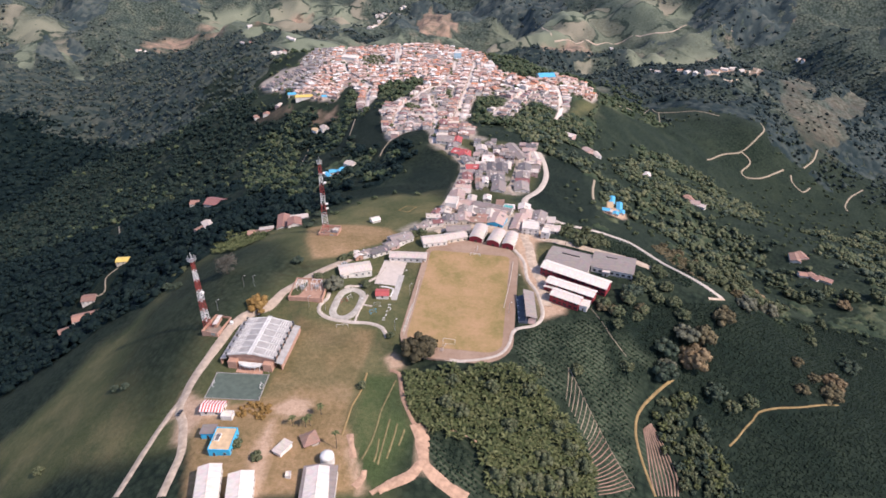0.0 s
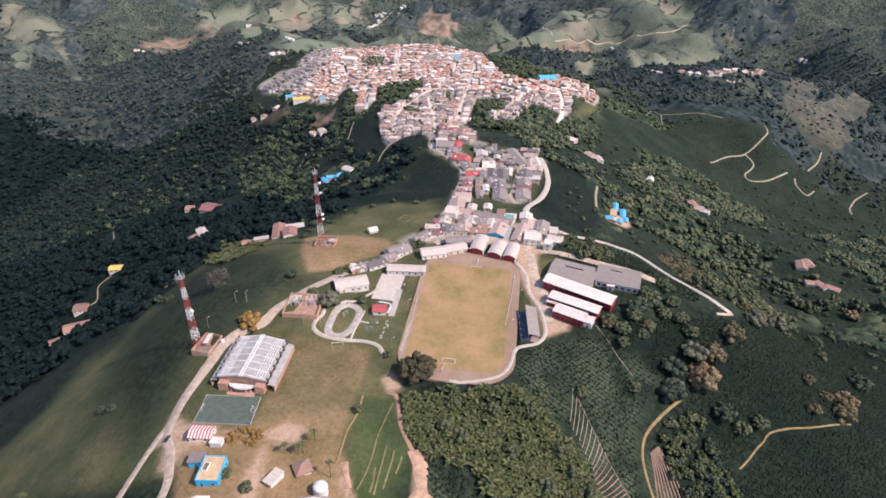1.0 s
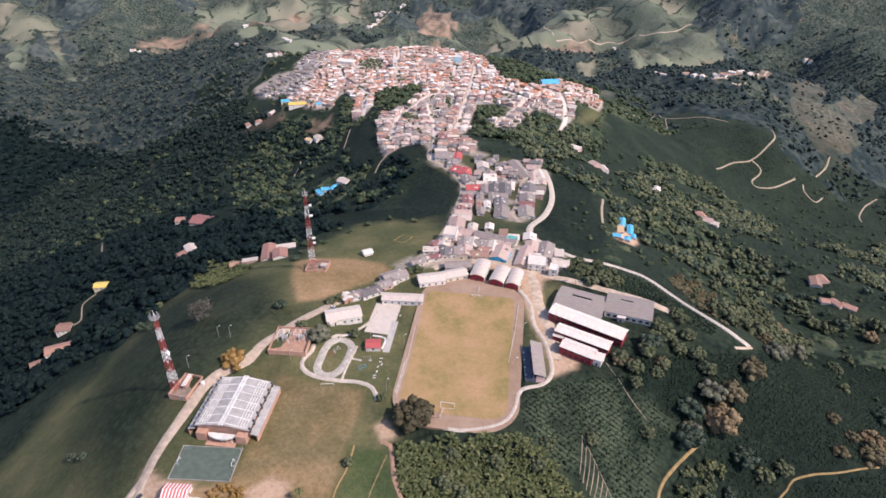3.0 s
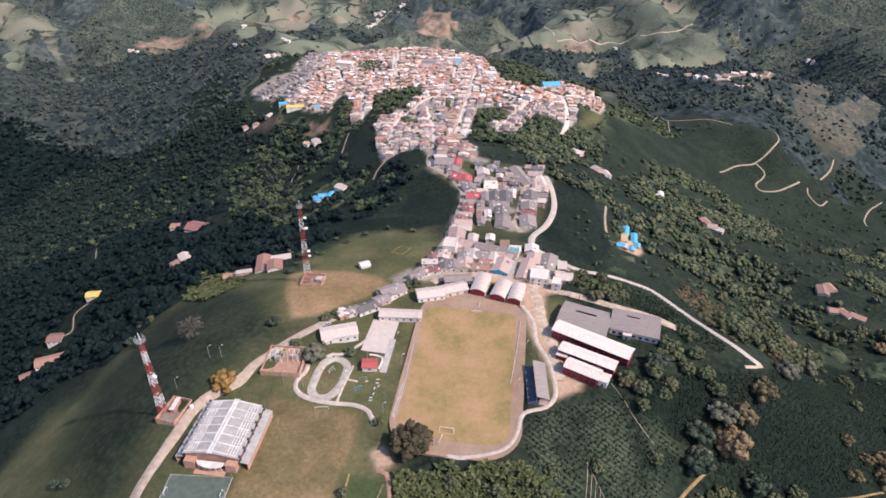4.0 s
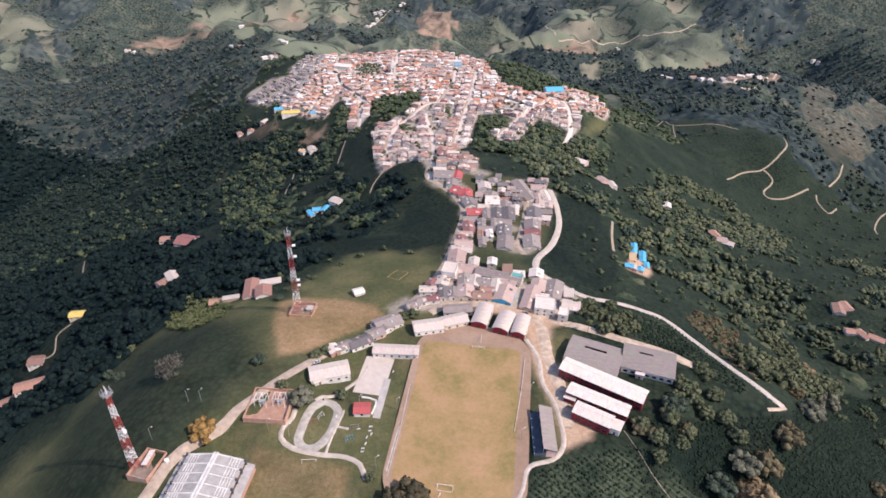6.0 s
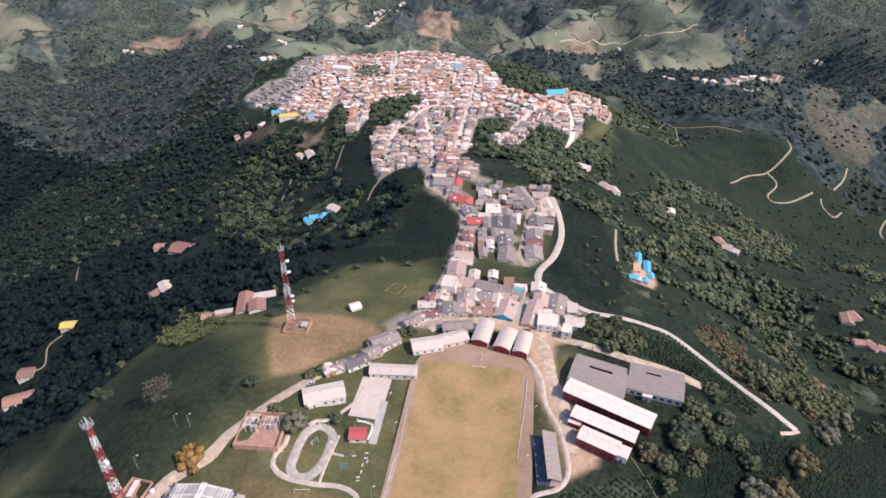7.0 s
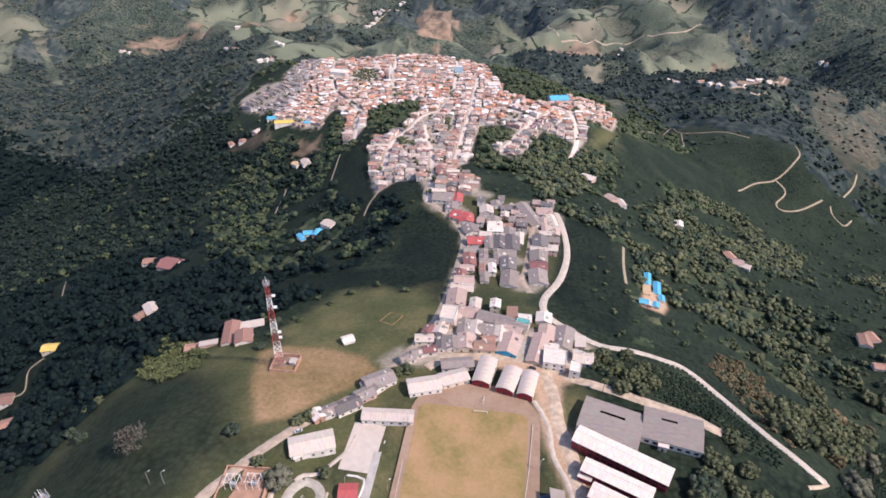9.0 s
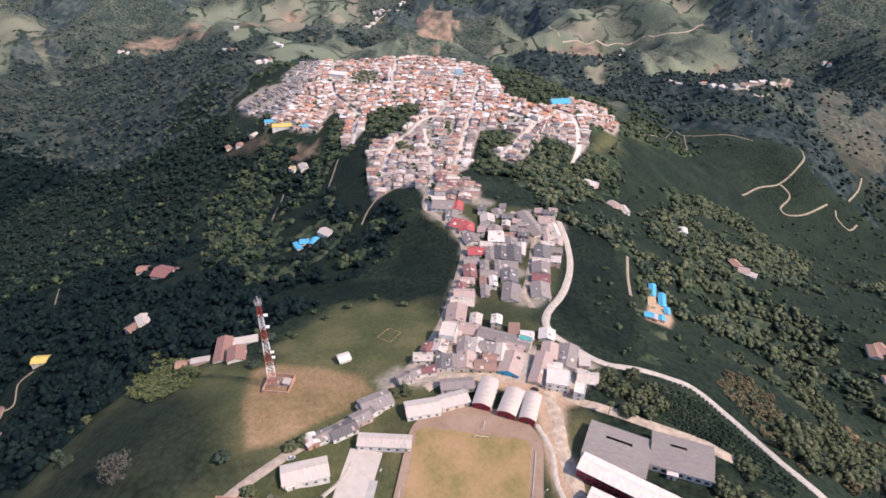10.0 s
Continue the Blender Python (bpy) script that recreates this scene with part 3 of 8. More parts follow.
# Shade over the grassy west shoulder, put into the ground as darker green
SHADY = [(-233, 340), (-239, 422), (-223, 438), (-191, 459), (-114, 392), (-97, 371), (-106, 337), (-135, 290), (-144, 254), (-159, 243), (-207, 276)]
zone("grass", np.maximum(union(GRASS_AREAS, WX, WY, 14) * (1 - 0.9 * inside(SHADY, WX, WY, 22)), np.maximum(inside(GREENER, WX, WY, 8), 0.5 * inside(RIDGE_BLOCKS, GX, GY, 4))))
zone("dry", np.maximum(union(DRY_AREAS[1:], GX + 0.15 * ragged, GY, 2.5), inside(DRY_AREAS[0], GX + 0.15 * ragged, GY, 2.5) * (0.42 + 0.5 * smooth(-0.5, 0.6, fractal(GX, GY, 26, 3, 151) + 0.012 * (258 - GY)))) * (1 - inside(CROPFIELD, GX, GY, 2)))
zone("bare", union(BARE_AREAS, GX + 0.2 * ragged, GY, 2.5))
zone("crop", inside(CROPFIELD, GX, GY, 2))
EAST_FIELD = [(95, 339), (186, 360), (319, 484), (410, 477), (270, 263), (128, 232), (110, 264), (138, 303), (109, 313)]
# The west flank takes the dark leafy colour as painted shade
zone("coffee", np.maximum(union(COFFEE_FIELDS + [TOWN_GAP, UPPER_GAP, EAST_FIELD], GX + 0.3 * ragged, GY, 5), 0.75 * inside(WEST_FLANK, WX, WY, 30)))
zone("rows", union(ROW_AREAS, GX, GY, 6))
TOWN_MASK = np.maximum(inside(TOWN, GX, GY, 8), inside(RIDGE_BLOCKS, GX, GY, 4))
zone("town", np.maximum(smooth(0.5, 1, inside(TOWN, GX, GY, 7)) * 0.9 * (1 - inside(UPPER_GAP, GX, GY, 6)), inside(RIDGE_BLOCKS, GX, GY, 4) * np.maximum(0.6 * smooth(0.0, 0.4, fractal(GX, GY, 22, 2, 91)), 0.95 * smooth(486, 474, GY + 0.25 * GX) * smooth(-34, -20, GX + 0.5 * (440 - GY)))))
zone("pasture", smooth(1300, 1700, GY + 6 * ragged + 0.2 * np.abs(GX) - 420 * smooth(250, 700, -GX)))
FARX, FARY = GX + 4 * ragged, GY + 4 * (WY - GY)
zone("meadow", union(FAR_PASTURES[:9] + FAR_PASTURES[11:], FARX, FARY, 22) * (1 - 0.55 * smooth(0.2, 0.5, fractal(GX, GY, 210, 4, 131))))
zone("red_soil", np.maximum(union(RED_SOILS, GX + 2.5 * ragged, GY + 2.5 * (WY - GY), 8) * 0.85, 0.16 * np.maximum(inside(FAR_PASTURES[9], FARX, FARY, 15), inside(FAR_PASTURES[10], FARX, FARY, 15))))
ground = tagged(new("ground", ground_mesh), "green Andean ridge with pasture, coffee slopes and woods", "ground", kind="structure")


def ribbon(name, line, width, material, lift, label, category="road", step=3.0, rough=0.12):
    """A road laid over the ground, its edges uneven, with thickness."""
    pts, p = [], [Vector((*q, 0)) for q in line]
    for k in range(len(p) - 1):
        a, b, c, d = p[max(k - 1, 0)], p[k], p[k + 1], p[min(k + 2, len(p) - 1)]
        m = max(2, int((c - b).length / step))
        for i in range(m + (k == len(p) - 2)):
            t = i / m
            pts.append(0.5 * (2 * b + (c - a) * t + (2 * a - 5 * b + 4 * c - d) * t * t + (3 * b - 3 * c + d - a) * t ** 3))
    verts, faces = [], []
    for k, q in enumerate(pts):
        way = (pts[min(k + 1, len(pts) - 1)] - pts[max(k - 1, 0)]).normalized()
        side = Vector((-way.y, way.x, 0))
        for s in (-1, -0.5, 0, 0.5, 1):
            w = width / 2 * s * (1 + (rough * noise.noise(q * 0.13 + Vector((s * 9, 0, 0))) if abs(s) == 1 else 0))
            v = q + side * w
            verts.append((v.x, v.y, ht(v.x, v.y) + lift - (lift + 0.4) * (abs(s) == 1) * 0.5))
    for k in range(len(pts) - 1):
        for i in range(4):
            faces.append((k * 5 + i, k * 5 + 5 + i, k * 5 + 6 + i, k * 5 + 1 + i))
    me = fill_mesh(bpy.data.meshes.new(name), verts, faces, [material])
    return tagged(new(name, me), label, category, kind="structure")


PALESTREET = plain("pale_pinkish_paving", (0.70, 0.58, 0.50), 0.9, stain=0.2)
ribbon("main_road", MAIN_ROAD, 5.2, ASPHALT, 0.45, "worn grey road along the ridge into town")
ribbon("lane", WEST_LANE, 4.5, DIRTROAD, 0.4, "pale earth lane past the small houses")
ribbon("track", WEST_TRACK, 3.8, DIRTROAD, 0.4, "pale earth track along the edge of the slope")
ribbon("rim_road", RIM_ROAD, 5.4, CONCRETE, 0.45, "pale concrete road curving round the hillside")
ribbon("school_lane", SCHOOL_LANE, 6, DIRTROAD, 0.4, "pale earth lane behind the pavilions and school")
ribbon("terrace_path", TERRACE, 2.2, DIRTROAD, 0.4, "pale earth path at the bend of the hillside road")
ribbon("footpath", PITCH_WALK, 2.6, CONCRETE, 0.4, "pale concrete footpath curving round the football pitch", "path", rough=0.05)
ribbon("footpath", PARK_WALK, 2.6, CONCRETE, 0.4, "pale concrete footpath winding through the park", "path", rough=0.05)
for line in TRAILS:
    ribbon("trail", line, 1.7 if line[0][0] < 0 or line[0][1] > 1145 and line[0][0] < 450 else 2.8 if line[0][1] > 1000 else 2.6, PALETRAIL, 0.5, "pale earth trail across a planted slope", "trail")
for line in FIELD_TRAILS:
    ribbon("trail", line, 1.6 if line is FIELD_TRAILS[0] else 1.1, TRAIL, 0.4, "ochre earth trail between planted slopes", "trail")
for line in STREETS:
    ribbon("street", line, 5.0 if line is STREETS[-1] else 6.4, ASPHALT if line is STREETS[-1] else PALESTREET, 0.5, "pale paved town street between rows of houses", "street")

CLAY_PATHS = [[(-17, 236), (-14, 228), (-13, 220), (-11, 213), (-6, 208), (1, 203), (10, 199)], [(-12, 215), (-16, 208), (-21, 203), (-27, 198), (-32, 194)]]
CLAYPATH = plain("pink_clay_earth", (0.48, 0.30, 0.20), 0.95, stain=0.35, grain=1.2)
ribbon("dirt_path", CLAY_PATHS[0], 6.6, CLAYPATH, 0.4, "broad pink earth track below the thicket", "path", rough=0.5)
ribbon("dirt_path", CLAY_PATHS[1], 5.2, CLAYPATH, 0.45, "pink earth track turning along the green field", "path", rough=0.5)
ribbon("dirt_path", [(-35, 271), (-30, 269), (-27, 256), (-24, 246), (-19, 237), (-15, 234)], 2.4, plain("red_brown_earth", (0.36, 0.22, 0.15), 0.95, stain=0.3), 0.4, "red-brown earth path beside the thicket", "path", rough=0.35)
FURROW = plain("grassy_furrow_earth", (0.19, 0.155, 0.07), 0.95, stain=0.4)
for furrow in [[(-31, 263), (-36, 242), (-37, 231), (-39, 218), (-42, 210)], [(-31, 235), (-32, 226), (-33, 216), (-34, 208)], [(-27, 233), (-28, 224), (-30, 212)], [(-23, 231), (-25, 221)], [(-35, 222), (-35, 215), (-36, 209)]]:
    ribbon("furrow", furrow, 1.1, FURROW, 0.3, "ochre furrow across the green field", "furrow", rough=0.5)
for worn in [[(-50, 224), (-48, 217), (-46, 210)], [(-43, 194), (-40, 200), (-40, 204)], [(-35, 192), (-27, 200)]]:
    ribbon("worn_patch", worn, 3.2, CLAYPATH, 0.28, "worn strip of orange earth in the field", "path", rough=0.8)


def between(a, b, k):
    """The line that lies a share k of the way from line a to line b."""
    return [(p[0] + (q[0] - p[0]) * k, p[1] + (q[1] - p[1]) * k) for p, q in zip(a, b)]


# pinkish ploughed strip beside the ochre trail, and planted rows between the thicket and the fence line
PLOUGHED = plain("pinkish_ploughed_earth", (0.30, 0.185, 0.135), 0.95, stain=0.3)
STRIP = [(113, 265), (113, 253), (112, 238), (113, 229)], [(119, 270), (126, 260), (131, 245), (129, 233)]
for k in range(8):
    ribbon("furrow", between(*STRIP, (k + 0.5) / 8), 0.95, PLOUGHED, 0.4, "pinkish ploughed ridge beside the ochre trail", "furrow", step=2.0, rough=0.4)
ROW_ENDS = [(65, 267), (76, 248), (79, 232), (80, 220)], [(68, 287), (82, 261), (93, 243), (102, 230)]
for k in range(22):
    a, b = [np.array(e, float) for e in ROW_ENDS]
    q = 3 * (k + 0.5) / 22
    p0, p1 = a[int(q)] + (a[int(q) + 1] - a[int(q)]) * (q % 1), b[int(q)] + (b[int(q) + 1] - b[int(q)]) * (q % 1)
    ribbon("planting_row", [tuple(p0), tuple(p0 * 0.5 + p1 * 0.5 + np.array([0.3, -0.5])), tuple(p1)], 0.45, PLOUGHED if k > 8 else PALETRAIL, 0.35, "pale earth between rows of young coffee", "furrow", step=2.0, rough=0.9)
ribbon("fence_line", [(68, 287), (82, 261), (93, 243), (102, 230)], 0.35, PALETRAIL, 0.4, "thin pale boundary line across the planted slope", "path", rough=0.4)
ribbon("fence_line", [(89, 335), (97, 316), (108, 304)], 0.4, PALETRAIL, 0.4, "thin pale boundary line across the planted slope", "path", rough=0.4)
ribbon("dirt_path", [(-4, 237), (5, 235), (14, 232), (17, 227)], 1.0, CLAYPATH, 0.4, "narrow pink earth edge above the planted rows", "path", rough=0.7)

ribbon("dirt_path", [(-54, 223), (-53, 234), (-52, 244), (-49, 255), (-48, 268)], 1.2, TRAIL, 0.35, "pale earth path along the edge of the dry field", "path", rough=0.35)

for line in ([(324, 2790), (348, 2620), (394, 2613), (442, 2635), (502, 2671), (550, 2676)], [(-453, 3152), (-442, 3177), (-426, 3207), (-391, 3267), (-362, 3399)], [(550, 2676), (657, 2715), (794, 2656), (922, 2729)], [(909, 2538), (969, 2639), (1035, 2594), (1189, 2538)]):
    ribbon("far_road", line, 4.5, DIRTROAD, 0.8, "pale earth road over the far hills", "road", step=12)
ribbon("far_road", [(506, 1696), (550, 1601), (580, 1552), (615, 1542), (689, 1561), (1005, 2071)], 6, DIRTROAD, 0.8, "pale earth road along a far ridge", "road", step=12)
ribbon("school_yard_lane", [(52, 428), (54, 410), (55, 387), (59, 367), (60, 349), (60, 335)], 7, DIRTROAD, 0.4, "pale earth lane between the pitch and the school", rough=0.3)
MARKS = [(-52, 478), (-46, 488), (-37, 482), (-43, 471), (-52, 478)]
for a, b in zip(MARKS, MARKS[1:]):
    ribbon("pitch_marking", [a, b], 0.6, TRAIL, 0.3, "worn outline of a small pitch on the green field", "marking", step=1.5, rough=0.5)


# ---- shapes ----
def part(name, bm, material, parent, label="", smooth_faces=False):
    """Links a bmesh as one mesh under a thing or a part."""
    me = bpy.data.meshes.new(name)
    for f in bm.faces:
        f.smooth = smooth_faces
    bm.to_mesh(me)
    bm.free()
    me.materials.append(material)
    ob = new(name, me)
    ob.parent = parent
    if label:
        ob["label"] = label
    return ob


def thing(name, x, y, turn, label, category, group="", z=None):
    ob = new(name)
    ob.matrix_world = pose(x, y, ht(x, y) if z is None else z, 0, 0, turn)
    return tagged(ob, label, category, group)


def slab(bm, x0, x1, y0, y1, z0, z1):
    v = [bm.verts.new((x, y, z)) for z in (z0, z1) for x, y in ((x0, y0), (x1, y0), (x1, y1), (x0, y1))]
    for f in ((3, 2, 1, 0), (4, 5, 6, 7), (0, 1, 5, 4), (1, 2, 6, 5), (2, 3, 7, 6), (3, 0, 4, 7)):
        bm.faces.new([v[i] for i in f])
    return bm


def boxed(*sizes):
    bm = bmesh.new()
    for s in sizes:
        slab(bm, *s)
    return bm


def tube(bm, a, b, r, r2=None, sides=6):
    """A round bar from a to b."""
    a, b = Vector(a), Vector(b)
    q = (b - a).to_track_quat("Z", "Y")
    rings = []
    for p, rad in ((a, r), (b, r if r2 is None else r2)):
        rings.append([bm.verts.new(p + q @ Vector((rad * math.cos(t), rad * math.sin(t), 0))) for t in [2 * math.pi * k / sides for k in range(sides)]])
    for k in range(sides):
        bm.faces.new((rings[0][k], rings[0][(k + 1) % sides], rings[1][(k + 1) % sides], rings[1][k]))
    bm.faces.new(rings[0][::-1]), bm.faces.new(rings[1])
    return bm


def piped(rows, r, sides=5):
    bm = bmesh.new()
    for a, b in rows:
        tube(bm, a, b, r, None, sides)
    return bm


def extruded(profile, y0, y1, thick):
    """A sheet bent to a profile of (x, z), of that thickness, from y0 to y1."""
    bm = bmesh.new()
    ring = list(profile) + [(x, z - thick) for x, z in reversed(profile)]
    a, b = [bm.verts.new((x, y0, z)) for x, z in ring], [bm.verts.new((x, y1, z)) for x, z in ring]
    n = len(ring)
    for k in range(n):
        bm.faces.new((a[k], b[k], b[(k + 1) % n], a[(k + 1) % n]))
    m = len(profile)
    for row, flip in ((a, False), (b, True)):
        for k in range(m - 1):
            f = (row[k], row[k + 1], row[n - 2 - k], row[n - 1 - k])
            bm.faces.new(f[::-1] if flip else f)
    bmesh.ops.recalc_face_normals(bm, faces=bm.faces)
    return bm


def gable_profile(w, h, rise, eave):
    s = rise / (w / 2)
    return [(-w / 2 - eave, h - s * eave), (0, h + rise), (w / 2 + eave, h - s * eave)]


def walls(w, l, h, rise=0.0, deep=4.0, along="y"):
    """Four walls with gable ends, carried down into the slope."""
    bm = bmesh.new()
    base = [(-w / 2, -l / 2), (w / 2, -l / 2), (w / 2, l / 2), (-w / 2, l / 2)]
    lo, hi = [bm.verts.new((x, y, -deep)) for x, y in base], [bm.verts.new((x, y, h)) for x, y in base]
    ends = [bm.verts.new((0, y, h + rise - 0.05)) for y in (-l / 2, l / 2)] if rise > 0.1 else None
    for k in range(4):
        j = (k + 1) % 4
        f = [lo[k], lo[j], hi[j], hi[k]]
        if ends and k in (0, 2):
            f.insert(3, ends[0 if k == 0 else 1])
        bm.faces.new(f)
    bm.faces.new(lo[::-1])
    return bm


ROOFS = {
    "grey": FIBRE, "zinc": ZINC, "clay": TERRACOTTA, "white": roofing("white_sheet_roof", (0.73, 0.62, 0.54), 0.55, vary=0.12),
    "red": roofing("red_sheet_roof", (0.44, 0.095, 0.09), 0.6, vary=0.2), "maroon": roofing("maroon_sheet_roof", (0.26, 0.115, 0.105), 0.7),
    "rust": roofing("rusty_sheet_roof", (0.29, 0.17, 0.13), 0.85), "blue": plain("blue_sheet_roof", (0.10, 0.42, 0.64), 0.5, stain=0.2),
    "pink": roofing("pinkish_clay_roof", (0.44, 0.315, 0.27), 0.85), "dark": roofing("dark_slate_roof", (0.165, 0.145, 0.14), 0.8),
    "tan": plain("tan_sheet_roof", (0.60, 0.42, 0.25), 0.7, stain=0.25), "yellow": plain("yellow_sheet_roof", (0.66, 0.47, 0.13), 0.6, stain=0.2),
}
ROOF_WORDS = {"grey": "grey fibre-cement", "zinc": "pale metal sheet", "clay": "terracotta tile", "white": "white metal sheet", "red": "red metal sheet",
              "maroon": "maroon metal sheet", "rust": "rusty brown sheet", "blue": "bright blue sheet", "pink": "faded pinkish tile", "dark": "dark grey sheet",
              "tan": "tan sheet", "yellow": "yellow sheet"}
WALLS = {
    "white": plain("whitewashed_wall", (0.74, 0.67, 0.60), 0.85, stain=0.25, vary=0.15), "brick": plain("brick_wall", (0.49, 0.28, 0.20), 0.9, stain=0.25, grain=6),
    "red": REDWALL, "cream": plain("cream_wall", (0.66, 0.56, 0.44), 0.85, stain=0.25), "blue": plain("blue_painted_wall", (0.05, 0.46, 0.74), 0.7, stain=0.15),
    "pink": plain("pink_plaster_wall", (0.60, 0.40, 0.35), 0.85, stain=0.25), "grey": plain("bare_cement_wall", (0.36, 0.33, 0.30), 0.9, stain=0.3),
}
GLASS = plain("dark_window_glass", (0.035, 0.04, 0.045), 0.15, stain=0.2, spec=0.6)
DOORWOOD = plain("dark_wooden_door", (0.10, 0.06, 0.04), 0.7)
FRAME = plain("window_frame_paint", (0.55, 0.50, 0.46), 0.6)


def openings(parent, w, l, h, storeys, door=True):
    """Doors and windows as shallow boxes set into the front and both sides."""
    for s in range(storeys):
        z = 1.0 + s * 2.8
        if z + 1.3 > h:
            break
        for face in range(3):
            run = w if face == 0 else l
            for k in range(max(1, int(run / 4.2))):
                u = -run / 2 + run * (k + 0.5) / max(1, int(run / 4.2))
                if face == 0 and s == 0 and k == 0 and door:
                    part("door", boxed((u - 0.5, u + 0.5, -l / 2 - 0.06, -l / 2 + 0.1, 0.0, 2.05)), DOORWOOD, parent)
                    continue
                y = -l / 2 if face == 0 else u
                x = {0: u, 1: -w / 2, 2: w / 2}[face]
                if face == 0:
                    bm, fr = boxed((u - 0.6, u + 0.6, y - 0.05, y + 0.1, z, z + 1.2)), boxed((u - 0.72, u + 0.72, y - 0.03, y + 0.08, z - 0.12, z + 1.32))
                else:
                    d = 0.05 * (1 if face == 2 else -1)
                    bm = boxed((min(x - d, x + d), max(x - d, x + d), u - 0.6, u + 0.6, z, z + 1.2))
                    fr = boxed((min(x - d, x + d * 0.6), max(x - d, x + d * 0.6), u - 0.72, u + 0.72, z - 0.12, z + 1.32))
                win = part("window", fr, FRAME, parent)
                part("pane", bm, GLASS, win)


FOOT = []


def house(x, y, w, l, turn, h=3.2, roof="grey", wall="white", rise=None, style="gable", label="", name="house", category="house", group="", detail=True, eave=0.5, z=None):
    """A house: walls, roof, doors and windows; style gable (ridge along the longer side), shed or flat."""
    if w > l and style == "gable":
        w, l, turn = l, w, turn + 90
    if group == "ridge houses":
        w, l = w * 1.12, l * 1.1
    rise = (0.17 * w if style == "gable" else 0.6) if rise is None else rise
    c, s = math.cos(radians(turn)), math.sin(radians(turn))
    corners = [ht(x + c * u - s * v, y + s * u + c * v) for u in (-w / 2, w / 2) for v in (-l / 2, l / 2)]
    label = label or f"{ {'white': 'white-walled', 'brick': 'brick', 'red': 'red-walled', 'cream': 'cream-walled', 'blue': 'blue-walled', 'pink': 'pink-walled', 'grey': 'bare cement'}[wall]} house with a {ROOF_WORDS[roof]} roof"
    t = thing(name, x, y, turn, label, category, group, z=sum(corners) / 4 + 0.1 if z is None else z)
    FOOT.append((x, y, w, l, c, s))
    deep = max(1.0, t.matrix_world.translation.z - min(corners) + 0.6)
    part("wall", walls(w, l, h, rise if style == "gable" else 0.0, deep), WALLS[wall], t)
    if style == "gable":
        part("roof", extruded(gable_profile(w, h, rise, eave), -l / 2 - eave, l / 2 + eave, 0.16), ROOFS[roof], t)
        bm = bmesh.new()
        tube(bm, (0, -l / 2 - eave, h + rise + 0.02), (0, l / 2 + eave, h + rise + 0.02), 0.16)
        part("ridge_cap", bm, ROOFS[roof], t)
    elif style == "shed":
        part("roof", extruded([(-w / 2 - eave, h + 0.05), (w / 2 + eave, h + rise)], -l / 2 - eave, l / 2 + eave, 0.16), ROOFS[roof], t)
    else:
        part("roof", boxed((-w / 2 + 0.13, w / 2 - 0.13, -l / 2 + 0.13, l / 2 - 0.13, h - 0.3, h + 0.05)), ROOFS[roof], t)
        part("parapet", boxed((-w / 2 - 0.1, w / 2 + 0.1, -l / 2 - 0.1, -l / 2 + 0.12, h - 0.1, h + 0.6), (-w / 2 - 0.1, w / 2 + 0.1, l / 2 - 0.12, l / 2 + 0.1, h - 0.1, h + 0.6),
                              (-w / 2 - 0.1, -w / 2 + 0.12, -l / 2 + 0.12, l / 2 - 0.12, h - 0.1, h + 0.6), (w / 2 - 0.12, w / 2 + 0.1, -l / 2 + 0.12, l / 2 - 0.12, h - 0.1, h + 0.6)), WALLS[wall], t)
    if group == "ridge houses" and style == "gable":
        patches(t, w, l, h, rise, int(abs(x * 7 + y * 3)))
    if detail:
        openings(t, w, l, h, 1 if h < 4.5 else 2)
    return t


def patches(t, w, l, h, rise, seed):
    """Newer or rustier sheets, skylights and a low gutter wall on a gable roof."""
    g = random.Random(seed)
    for k in range(g.randint(1, 4)):
        side, u0 = g.choice((-1, 1)), g.uniform(0.06, 0.3) * w
        u1, v0 = min(u0 + g.uniform(0.8, 2.6), w / 2 + 0.3), g.uniform(-0.46, 0.3) * l
        top = lambda u: h + rise * (1 - 2 * u / w) + 0.07
        shade = g.choice(("white", "zinc", "grey", "rust", "dark", "pink", "white"))
        part("roof_sheet", extruded(sorted([(side * u0, top(u0)), (side * u1, top(u1))]), v0, v0 + g.uniform(0.9, 2.6), 0.06), ROOFS[shade], t, f"{ROOF_WORDS[shade]} patch sheet")


# ---- football pitch and its surroundings ----
def turf_material(name, green, dry, soil, wear):
    n = Nodes(name)
    a, b = n.noise(0.045, 5, 0.6), n.noise(0.5, 5, 0.7)
    v = n.math("ADD", n.math("MULTIPLY", a, 0.65), n.math("MULTIPLY", b, 0.35))
    c = n.ramp(v, [(0.36, green), (0.5, dry), (0.64, soil)])
    c = n.mix(n.math("MULTIPLY", n.span(n.noise(0.12, 4), 0.5, 0.72), wear), c, soil)
    n.bump(b, 0.1)
    return n.done(c, 0.95, 0.0, 0.1)


TURF = turf_material("dry_turf", (0.185, 0.150, 0.056), (0.285, 0.192, 0.088), (0.375, 0.228, 0.126), 0.6)
SOIL = turf_material("trodden_soil", (0.235, 0.152, 0.106), (0.29, 0.196, 0.140), (0.345, 0.243, 0.176), 0.4)
LINE = plain("chalk_white", (0.70, 0.66, 0.62), 0.7)
STEEL = plain("galvanised_steel", (0.50, 0.49, 0.47), 0.45, 0.6)


